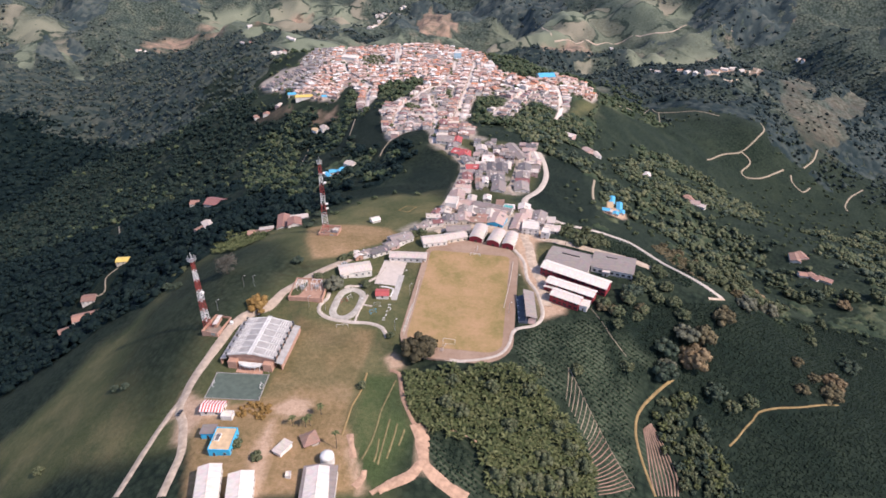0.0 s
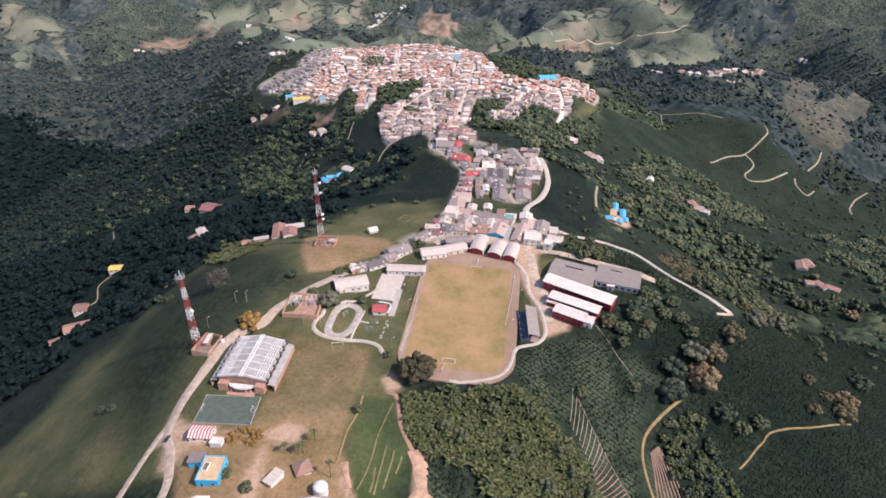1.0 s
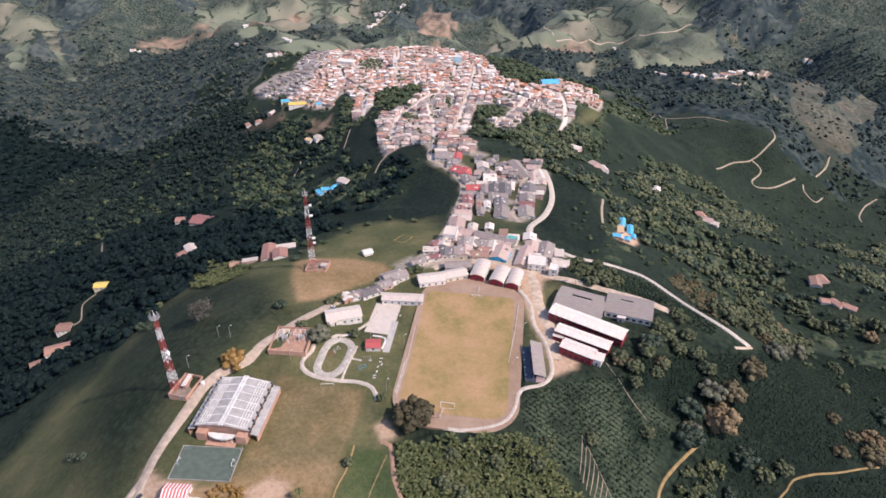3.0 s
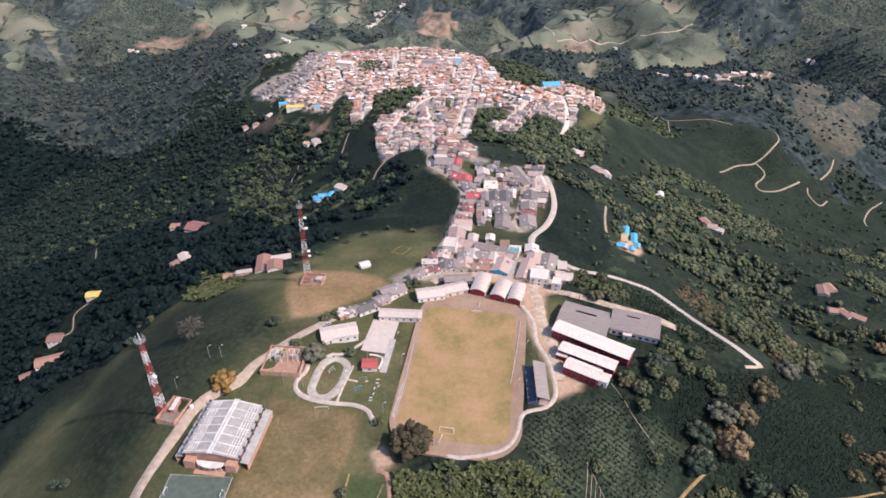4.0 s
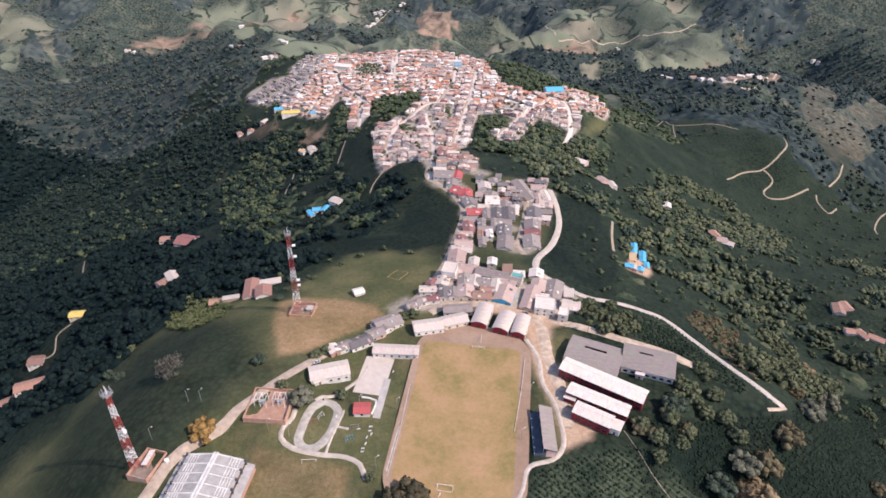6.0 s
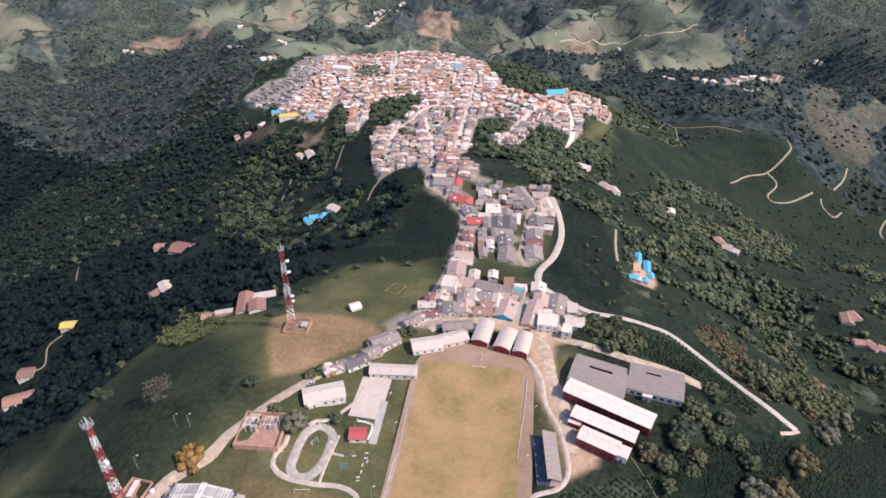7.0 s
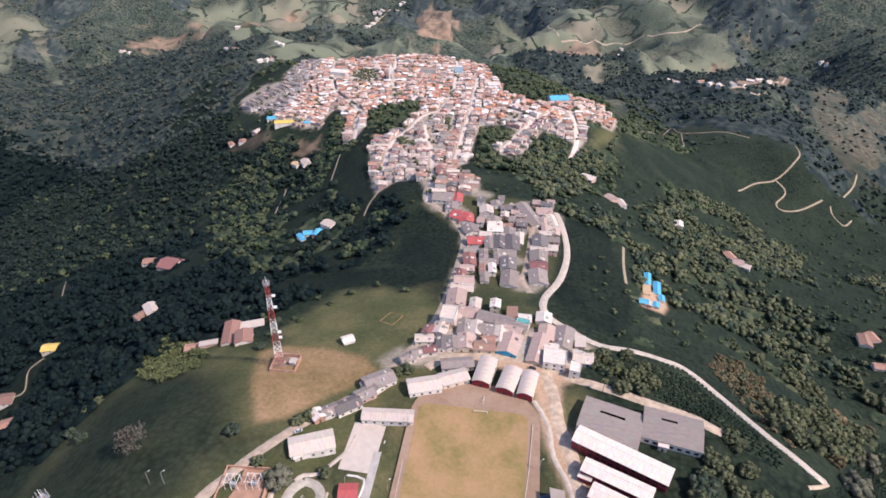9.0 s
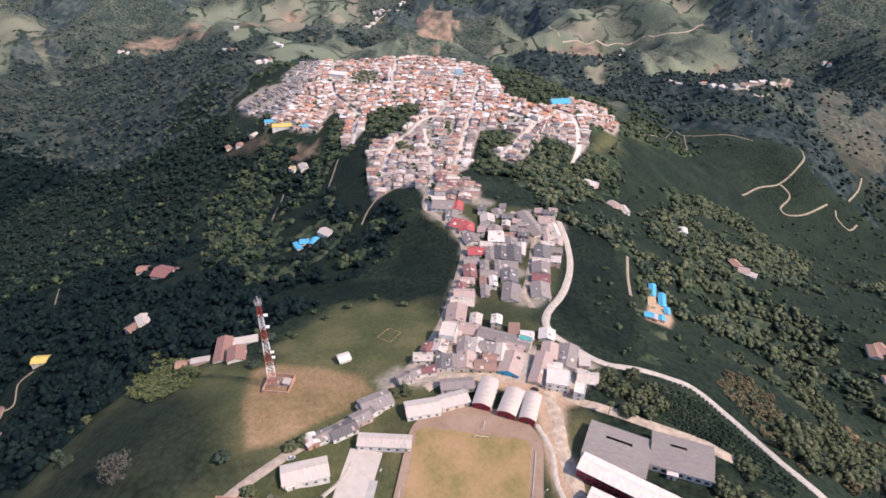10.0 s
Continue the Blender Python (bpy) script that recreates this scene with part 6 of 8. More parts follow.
# smaller houses fill the gaps in the two dense blocks
FILL = [([(-24, 441), (-20, 473), (-7, 500), (43, 483), (78, 461), (71, 432), (44, 429), (17, 444), (-9, 442), (-34, 425)], "zinc pink grey white clay pink zinc rust"),
        ([(12, 680), (44, 696), (56, 680), (63, 651), (54, 576), (46, 538), (10, 533), (10, 606)], "grey dark grey dark grey zinc dark pink"), ([(69, 700), (91, 701), (87, 649), (67, 543), (53, 535), (64, 642)], "grey dark zinc pink")]
filler = random.Random(4)
for area, roofs in FILL:
    xs, ys = [q[0] for q in area], [q[1] for q in area]
    for k in range(900):
        x, y = filler.uniform(min(xs), max(xs)), filler.uniform(min(ys), max(ys))
        w, l, turn = filler.uniform(5, 7.5), filler.uniform(6.5, 10), filler.choice((-6, 84)) + filler.uniform(-4, 4)
        if inside(area, np.array([x]), np.array([y]), 0.5)[0] > 0.5 and min(from_line(q, x, y) for q in (MAIN_ROAD, RIM_ROAD, SCHOOL_LANE, *STREETS)) > 7 and not taken(x, y, w, l, turn):
            house(x, y, w, l, turn, filler.choice((3.0, 3.4, 5.6)), filler.choice(roofs.split()), filler.choice(("white", "cream", "white", "pink")), group="ridge houses", style=filler.choice(("gable", "shed", "gable")))


def roof_tank(x, y, z):
    t = tagged(new("roof_tank"), "small white water tank on a house roof", "water tank", "roof tanks")
    t.location = (x, y, z)
    bm = bmesh.new()
    tube(bm, (0, 0, 0), (0, 0, 1.1), 0.62, 0.55, 10)
    part("drum", bm, LINE, t)
    bm = bmesh.new()
    tube(bm, (0, 0, 1.1), (0, 0, 1.25), 0.4, 0.3, 8)
    part("lid", bm, STEEL, t)


for k, o in enumerate([o for o in scene.objects if o.get("group") == "ridge houses"]):
    if k % 2 == 0:
        roof = next(c for c in o.children if c.name.startswith("roof"))
        top = max(roof.data.vertices, key=lambda v: v.co.z).co.z
        low = min(v.co.z for v in roof.data.vertices)
        half = max(v.co.x for v in roof.data.vertices)
        u = 0.45 * half * (1 if k % 4 else -1)
        p = o.matrix_basis @ Vector((u, (k * 13 % 7 - 3) * 0.5, 0))
        roof_tank(p.x, p.y, o.location.z + top - (top - low) * abs(u) / half - 0.15)

# ---- outlying farms ----
house(164.8, 608.3, 5.4, 17.6, -13, 3.4, "blue", "white", name="farm_shed", category="shed", label="farm shed with a bright blue sheet roof", group="blue farm", detail=False)
house(156.7, 582.5, 5.6, 13.0, -12, 2.6, "tan", "cream", style="shed", name="drying_floor", category="shed", label="tan drying shed between blue roofs", group="blue farm", detail=False)
house(170.7, 597.2, 5.6, 18.1, -12, 3.4, "blue", "white", name="farm_shed", category="shed", label="farm shed with a bright blue sheet roof", group="blue farm", detail=False)
house(145.1, 551.7, 6.6, 5.4, -11, 3.0, "blue", "white", name="farm_house", label="farm house with a bright blue sheet roof", group="blue farm")
house(148.3, 550.6, 5.6, 5.8, -15, 3.0, "zinc", "pink", name="farm_house", label="farm house with a pale pinkish roof", group="blue farm")
house(156.0, 554.2, 5.6, 5.8, -15, 3.0, "blue", "white", name="farm_house", label="farm house with a bright blue sheet roof", group="blue farm")
house(169.1, 578.1, 4.4, 7.6, -12, 3.0, "blue", "white", name="farm_shed", category="shed", label="small shed with a bright blue sheet roof", group="blue farm", detail=False)
FARM_SPOTS = [(x, y, r) for (x, y), r in zip(
    [(-276, 567), (-270, 574), (-154, 681), (-143, 675), (-133, 687), (-159, 674), (310, 764), (313, 749), (318, 744), (173, 806), (186, 804), (266, 822), (153, 851), (-378, 1072), (-354, 1059), (-333, 1070), (-240, 954), (-225, 951), (405, 636), (395, 631)],
    "rust zinc blue blue zinc blue clay pink zinc pink zinc white white clay clay zinc tan zinc clay rust".split())]
for k, (x, y, r) in enumerate(FARM_SPOTS):
    house(x, y, (8 if r != "blue" else 5) + (k * 37) % 5, (11 if r != "blue" else 7) + (k * 53) % 7, (k * 67) % 90 - 30, 3.2, r, "white" if k % 3 else "pink", name="farm_house", group="hillside farms", detail=k < 12)
for k, (x, y) in enumerate([(395, 586), (404, 580), (388, 591)]):
    house(x, y, 8, 14, 20 + 31 * k, 3.2, "clay" if k < 6 else "rust", "white", name="farm_house", group="hillside farms", detail=False)

for k, (x, y) in enumerate([(516, 1722), (511, 1659), (549, 1610), (558, 1574), (571, 1556), (599, 1550), (618, 1550), (647, 1575), (675, 1595), (702, 1606), (-1385, 2592), (-1364, 2592), (-1391, 2584), (-648, 1807), (-629, 1814), (-782, 2268), (-540, 1732), (-527, 1748), (-518, 1765), (-537, 1897), (-525, 1888), (1260, 2410), (1270, 2391), (588, 2601), (606, 2652)]):
    house(x, y, 11, 17, 40 + 29 * k, 4.0, ("white", "zinc", "clay", "white")[k % 4], "white", name="farm_house", group="far farms", detail=False)
for k, (x, y) in enumerate([(-464, 3266), (-445, 3271), (-427, 3291), (-414, 3388), (-394, 3391), (-371, 3401), (-359, 3506), (-461, 3154), (-405, 2704), (-416, 2695), (-444, 3194), (-434, 3249), (-344, 3509)]):
    house(x, y, 16, 24, 20 + 17 * k, 5.0, ("white", "zinc")[k % 2], "white", name="valley_house", category="house", label="far white house in the valley town", group="valley houses", detail=False)

house(-378.0, 492.0, 13.0, 26.0, -62, 3.4, "clay", "white", name="farm_house", label="long farm house with a terracotta roof on the flank", group="hillside farms")
house(-396.0, 481.0, 9.0, 15.0, -50, 3.2, "rust", "white", name="farm_house", label="low farm house with a rusty roof beside the long one", group="hillside farms")
house(-392.5, 523.5, 13.7, 13.0, 13, 3.4, "rust", "white", name="farm_house", label="farm house with a rusty brown roof below the ridge", group="hillside farms")
house(-370.9, 568.0, 15.6, 10.0, 11, 3.4, "yellow", "cream", name="farm_house", label="farm house with a yellow sheet roof below the ridge", group="hillside farms")
house(-314.3, 698.0, 21.2, 20.6, -11, 3.4, "maroon", "white", name="farm_house", label="white farm house with a maroon roof in the woods", group="hillside farms")
house(-351.6, 723.5, 15.7, 12.0, 8, 3.4, "clay", "white", name="farm_house", label="white farm house with a terracotta roof in the woods", group="hillside farms")

# ---- the town ----
rng = np.random.default_rng(7)


def near_any(lines, x, y):
    return np.min([from_line(l, x, y) for l in lines], 0)


ALL_STREETS = STREETS + [MAIN_ROAD, RIM_ROAD]
TOWN_GREEN = [[(-209, 1262), (-221, 1329), (-201, 1358), (-173, 1336), (-165, 1266)], UPPER_GAP, [(14, 922), (16, 962), (43, 971), (66, 955), (60, 917), (26, 899)], [(64, 855), (90, 930), (113, 972), (135, 955), (134, 906), (109, 808), (67, 774)], [(-123, 1139), (-128, 1180), (-106, 1183), (-103, 1136)], [(58, 1007), (61, 1034), (82, 1041), (78, 1007)], [(-28, 947), (-31, 1016), (-15, 1023), (-15, 954)], [(-87, 877), (-89, 917), (-67, 920), (-64, 876)]]


def town_houses():
    """Rows of houses shoulder to shoulder along both sides of the streets, then the backlands filled up."""
    x0, y0 = -480, 670
    cx, cy = np.meshgrid(np.arange(x0, 340) + 0.5, np.arange(y0, 1490) + 0.5)
    full = (inside(TOWN, cx, cy, 1.0) < 0.5) | (near_any(ALL_STREETS, cx, cy) < 4.3)
    for g in TOWN_GREEN:
        full |= inside(g, cx, cy, 1.0) > 0.5
    full |= inside([(-450, 1285), (-447, 1330), (-412, 1354), (-362, 1337), (-318, 1300), (-352, 1222), (-399, 1215)], cx, cy, 1.0) > 0.5
    for lx, ly in LANDMARKS:
        full |= np.hypot(cx - lx, cy - ly) < 14
    rows = []

    def put(x, y, way, deep, front):
        a, b = math.cos(way), math.sin(way)
        u, v = np.meshgrid(np.linspace(-front / 2 + 0.3, front / 2 - 0.3, 7), np.linspace(-deep / 2 + 0.3, deep / 2 - 0.3, 9))
        i, j = (y + b * u + a * v - y0).astype(int).ravel(), (x + a * u - b * v - x0).astype(int).ravel()
        if i.min() < 0 or j.min() < 0 or i.max() >= full.shape[0] or j.max() >= full.shape[1] or full[i, j].mean() > 0.06:
            return False
        full[i, j] = True
        tall = 2.9 + 2.7 * (rng.random() < 0.28) + rng.random() * 0.9
        turn = math.degrees(way) + rng.normal(0, 1.5)
        if rng.random() < 0.5:
            rows.append((x, y, turn, front, deep, tall, rng.random()))
        else:
            rows.append((x, y, turn + 90, deep, front, tall, rng.random()))
        return True

    lines = STREETS[:-1]
    for rank in range(3):
        for line in lines:
            for (ax, ay), (bx, by) in zip(line, line[1:]):
                run, way = math.hypot(bx - ax, by - ay), math.atan2(by - ay, bx - ax)
                for side in (-1, 1):
                    q = 0.0
                    while q < run:
                        front, deep = rng.uniform(5.2, 8.6), rng.uniform(8.5, 12.5)
                        off = side * (4.6 + deep / 2 + 12.2 * rank + rng.uniform(0, 0.8))
                        t = (q + front / 2) / run
                        put(ax + (bx - ax) * t - math.sin(way) * off, ay + (by - ay) * t + math.cos(way) * off, way + (math.pi if side > 0 else 0), deep, front)
                        q += front + (0.1 if rng.random() < 0.9 else 4.0)
    mids = np.array([((p[0] + q[0]) / 2, (p[1] + q[1]) / 2, math.atan2(q[1] - p[1], q[0] - p[0])) for l in lines for p, q in zip(l, l[1:])])
    for k in range(16000):
        x, y = rng.uniform(x0, 330), rng.uniform(y0, 1485)
        if not full[int(y - y0), int(x - x0)]:
            way = mids[np.argmin(np.hypot(mids[:, 0] - x, mids[:, 1] - y)), 2]
            put(x, y, way + (math.pi / 2 if rng.random() < 0.4 else 0), rng.uniform(6.5, 11), rng.uniform(4.6, 7.5))
    return np.array(rows)


# landmarks stand clear of the rows
LANDMARKS = [(-142.2, 1279.9), (143.7, 1105.3), (-17.5, 1340.0), (-244.8, 1322.6), (47.0, 1221.0), (-283.5, 1063.0), (-72.7, 1326.1)]
TH = town_houses()
TOWN_ROOFS = ["clay", "grey", "pink", "zinc", "zinc", "rust", "grey", "white", "pink", "grey", "pink", "dark", "maroon", "white"]
TH = TH[np.argsort(TH[:, 1])]
def town_house(k, w, l, h, roof, wall):
    """One house at the origin, as a thing with wall, roof, door and windows."""
    rise = 0.16 * w
    t = tagged(new("town_house"), f"town house with a {ROOF_WORDS[roof]} roof in a dense row", "house", "town houses")
    part("wall", walls(w, l, h, rise, 5.0), WALLS[wall], t)
    part("roof", extruded(gable_profile(w, h, rise, 0.4), -l / 2 - 0.4, l / 2 + 0.4, 0.16), ROOFS[roof], t)
    patches(t, w, l, h, rise, k + 40)
    part("door", boxed((-0.5, 0.5, -l / 2 - 0.06, -l / 2 + 0.1, 0, 2.05)), DOORWOOD, t)
    for s in range(1 if h < 4.5 else 2):
        for u in (-w * 0.3, w * 0.3):
            part("window", boxed((u - 0.55, u + 0.55, -l / 2 - 0.05, -l / 2 + 0.1, 1.0 + 2.8 * s, 2.2 + 2.8 * s)), GLASS, t)
    return t


kinds = []
for k, roof in enumerate(TOWN_ROOFS):
    kinds.append(town_house(k, 8.0, 9.0, 3.2 if k % 3 else 5.8, roof, ["white", "white", "cream", "pink", "white", "grey"][k % 6]))
used, far_rows = set(), []
for i, (x, y, turn, w, l, h, pick) in enumerate(TH):
    k = int(pick * len(kinds))
    m = pose(x, y, ht(x, y) + 0.2, 0, 0, turn) @ Matrix.Diagonal((w / 8.0, l / 9.0, 1, 1))
    if i < 290:
        if k not in used:
            kinds[k].matrix_basis = m
            used.add(k)
        else:
            copy_thing(kinds[k], m)
    else:
        far_rows.append((x, y, turn, w, l, h))
for k, t in enumerate(kinds):
    if k not in used:
        t.matrix_basis = pose(*LANDMARKS[0], 0)


SHEETS = island_shades("patch_sheets", [(0, (0.86, 0.83, 0.80)), (0.28, (0.22, 0.17, 0.15)), (0.48, (0.50, 0.30, 0.22)), (0.72, (0.70, 0.62, 0.56)), (0.9, (0.12, 0.11, 0.11))])


def far_houses(rows, label, shades):
    """The rest of the rows, too many to count, as joined walls and roofs with their windows."""
    wv, wf, rv, rf, gv, gf, sv, sf = [], [], [], [], [], [], [], []
    for x, y, turn, w, l, h in rows:
        z, c, s = ht(x, y), math.cos(radians(turn)), math.sin(radians(turn))
        at = lambda u, v, q: (x + c * u - s * v, y + s * u + c * v, z + q)
        a, b, rise = w / 2, l / 2, 0.13 * w
        n = len(wv)
        wv += [at(u, v, q) for q in (-5, h) for u, v in ((-a, -b), (a, -b), (a, b), (-a, b))] + [at(0, -b, h + rise), at(0, b, h + rise)]
        wf += [(n, n + 1, n + 5, n + 4), (n + 1, n + 2, n + 6, n + 5), (n + 2, n + 3, n + 7, n + 6), (n + 3, n, n + 4, n + 7), (n + 4, n + 5, n + 8, n + 8), (n + 6, n + 7, n + 9, n + 9)]
        e = 0.4
        n = len(rv)
        for lift in (0.16, 0.0):
            rv += [at(-a - e, -b - e, h - 0.13 + lift), at(0, -b - e, h + rise + lift), at(a + e, -b - e, h - 0.13 + lift),
                   at(-a - e, b + e, h - 0.13 + lift), at(0, b + e, h + rise + lift), at(a + e, b + e, h - 0.13 + lift)]
        rf += [(n, n + 1, n + 4, n + 3), (n + 1, n + 2, n + 5, n + 4), (n + 6, n + 9, n + 10, n + 7), (n + 7, n + 10, n + 11, n + 8), (n, n + 6, n + 7, n + 1), (n + 1, n + 7, n + 8, n + 2)]
        for u in (-w * 0.3, w * 0.3):
            n = len(gv)
            gv += [at(u - 0.55, -b - 0.06, 1.0), at(u + 0.55, -b - 0.06, 1.0), at(u + 0.55, -b - 0.06, 2.2), at(u - 0.55, -b - 0.06, 2.2)]
            gf.append((n, n + 1, n + 2, n + 3))
        for k in range(3):
            side, u0 = (-1, 1)[int(rng.random() * 2)], a * rng.uniform(0.05, 0.6)
            u1, v0 = min(u0 + rng.uniform(0.8, 2.4), a), rng.uniform(-0.9, 0.5) * b
            v1, n = v0 + rng.uniform(0.9, 3.0), len(sv)
            for u, v in ((u0, v0), (u1, v0), (u1, v1), (u0, v1)):
                sv.append(at(side * u, v, h + rise * (1 - u / a) + 0.28))
            sf.append((n, n + 1, n + 2, n + 3) if side > 0 else (n + 3, n + 2, n + 1, n))
    root = tagged(new("town_rows"), label, "houses", kind="stuff")
    def add(name, v, f, m):
        bm = bmesh.new()
        bv = [bm.verts.new(p) for p in v]
        for q in f:
            bm.faces.new([bv[i] for i in dict.fromkeys(q)])
        part(name, bm, m, root)
    add("wall", wv, wf, island_shades("row_walls", [(0, (0.62, 0.56, 0.50)), (0.25, (0.50, 0.38, 0.31)), (0.5, (0.68, 0.64, 0.60)), (0.65, (0.40, 0.28, 0.22)), (0.85, (0.34, 0.30, 0.28))]))
    add("roof", rv, rf, island_shades("row_roofs", shades, 0.8))
    add("window", gv, gf, GLASS)
    add("roof_sheet", sv, sf, SHEETS)
    root["category"] = "houses"


WARM = [(0, (0.44, 0.20, 0.135)), (0.14, (0.48, 0.34, 0.28)), (0.31, (0.60, 0.43, 0.355)), (0.45, (0.29, 0.205, 0.175)), (0.53, (0.82, 0.75, 0.69)), (0.61, (0.47, 0.275, 0.215)), (0.73, (0.60, 0.26, 0.145)), (0.83, (0.66, 0.53, 0.46)), (0.94, (0.86, 0.82, 0.77))]
GREYISH = [(0, (0.27, 0.24, 0.235)), (0.3, (0.21, 0.19, 0.19)), (0.6, (0.32, 0.28, 0.27)), (0.85, (0.50, 0.45, 0.42))]
far_houses([q for q in far_rows if q[0] > -300 or q[1] < 1120], "dense far rows of small pale and terracotta roofed houses", WARM)
far_houses([q for q in far_rows if not (q[0] > -300 or q[1] < 1120)], "dense far rows of grey-roofed houses on the slope", GREYISH)


def church(x, y, turn):
    t = thing("church", x, y, turn, "white church with a tall pointed bell tower", "church")
    part("nave_wall", walls(14, 34, 9, 4, 6), WALLS["white"], t)
    part("nave_roof", extruded(gable_profile(14, 9, 4, 0.5), -17.5, 17.5, 0.2), ROOFS["clay"], t)
    part("tower", boxed((-4, 4, -23, -15.5, -6, 22)), WALLS["white"], t)
    bm = bmesh.new()
    rim = [bm.verts.new((u, v, 22)) for u, v in ((-4.2, -23.2), (4.2, -23.2), (4.2, -15.3), (-4.2, -15.3))]
    tip = bm.verts.new((0, -19.2, 39))
    bm.faces.new(rim[::-1])
    for k in range(4):
        bm.faces.new((rim[k], rim[(k + 1) % 4], tip))
    part("spire", bm, WALLS["white"], t)
    for k in range(2):
        part("belfry_opening", boxed((-1.0, 1.0, -23.06, -22.8, 10 + 4.5 * k, 13 + 4.5 * k)), GLASS, t)


church(*LANDMARKS[0], 10)
house(*LANDMARKS[1], 29, 22, 12, 6.5, "blue", "white", name="covered_court", category="hall", label="covered sports court with a vivid blue arched roof", rise=4.0, detail=False)
WALLS["sky"] = plain("pale_blue_wall", (0.40, 0.56, 0.64), 0.8, stain=0.2)
house(*LANDMARKS[2], 15, 14, 5, 12.0, "white", "sky", style="flat", name="town_block", category="building", label="tall pale blue and white town building")
house(*LANDMARKS[3], 34, 18, -14, 6.0, "white", "white", name="market_hall", category="hall", label="market hall with a broad white sheet roof", detail=False)
house(*LANDMARKS[4], 22, 18, 8, 9.0, "white", "white", style="flat", name="town_block", category="building", label="large white cubic building at the town edge")
house(*LANDMARKS[5], 30, 14, 12, 5.0, "yellow", "white", name="covered_court", category="hall", label="hall with a curved yellow sheet roof", detail=False)
house(*(-315.5, 1100.0), 14, 12, 12, 4.0, "blue", "white", name="shed", category="shed", label="shed with a bright blue roof at the town edge", detail=False)
house(*(-243.9, 1050.7), 10, 9, 12, 4.0, "blue", "white", name="shed", category="shed", label="small shed with a bright blue roof at the town edge", detail=False)
house(*LANDMARKS[6], 26, 12, -6, 8.0, "grey", "white", name="town_block", category="building", label="large white building with a grey roof on the square")
for k in range(11):
    x, y = -409 + 6.9 * k, 1248 + 5.6 * k
    for side in (-1, 0, 1):
        house(x + side * 9.6, y - side * 12.2, 15.2, 6.6, -52, 3.2 + 0.5 * ((k + side) % 3), ("grey", "dark", "grey", "grey", "pink")[(k * 2 + side) % 5], "grey", rise=0.8, name="terrace_house", category="house", label="grey terrace house in rows stepping down the slope", group="grey terraces", detail=False)


# ---- plants ----
def ico(level):
    bm = bmesh.new()
    bmesh.ops.create_icosphere(bm, subdivisions=level, radius=1.0)
    v = np.array([p.co[:] for p in bm.verts])
    f = np.array([[p.index for p in q.verts] for q in bm.faces])
    bm.free()
    return v, f


ICO1, ICO2 = ico(1), ico(2)


def lump(seed, base, ragged_by):
    v, f = base
    k = 1 + ragged_by * np.array([noise.noise(Vector(p * 2.1) + Vector((seed * 7.7, 0, 0))) + 0.5 * noise.noise(Vector(p * 4.7) + Vector((0, seed * 3.1, 0))) for p in v])
    return v * k[:, None], f


def leaf_quads(gen, n, centre, radius, size):
    """Small bent leaf clumps spread over a lobe of the crown."""
    d = gen.normal(size=(n, 3))
    d[:, 2] = np.abs(d[:, 2]) * 0.9 - 0.25
    d /= np.linalg.norm(d, axis=1)[:, None]
    p = centre + d * radius * gen.uniform(0.82, 1.12, (n, 1))
    a = np.cross(d, gen.normal(size=(n, 3)))
    a /= np.linalg.norm(a, axis=1)[:, None]
    b = np.cross(d + 0.5 * gen.normal(size=(n, 3)), a)
    b /= np.linalg.norm(b, axis=1)[:, None]
    s = size * gen.uniform(0.6, 1.3, (n, 1))
    v = np.stack([p - a * s - b * s, p + a * s - 0.7 * b * s, p + a * s * 0.8 + b * s, p - 0.8 * a * s + b * s], 1).reshape(-1, 3)
    k = np.arange(n)[:, None] * 4
    return v, np.concatenate([k + [0, 1, 2], k + [0, 2, 3]])


def merged(pieces):
    vs, fs, n = [], [], 0
    for v, f in pieces:
        vs.append(v), fs.append(f + n)
        n += len(v)
    return np.concatenate(vs), np.concatenate(fs)


def crown_shape(seed, lobes, leaves, leaf, base, spread=0.62, lobe=0.49):
    """A crown one unit in radius: overlapping ragged lobes clothed with leaf clumps."""
    g = np.random.default_rng(seed)
    pieces = []
    for k in range(lobes):
        a, r = 2.4 * k + g.uniform(0, 1), spread * math.sqrt((k + 0.3) / lobes)
        c = np.array([r * math.cos(a), r * math.sin(a), 0.75 + g.uniform(-0.25, 0.3) - 0.35 * r])
        s = lobe * g.uniform(0.75, 1.25)
        v, f = lump(seed * 10 + k, base, 0.5)
        pieces.append((v * np.array([s, s, s * 0.78]) + c, f))
        if leaves:
            pieces.append(leaf_quads(g, leaves, c, np.array([s, s, s * 0.8]), leaf))
    return merged(pieces)


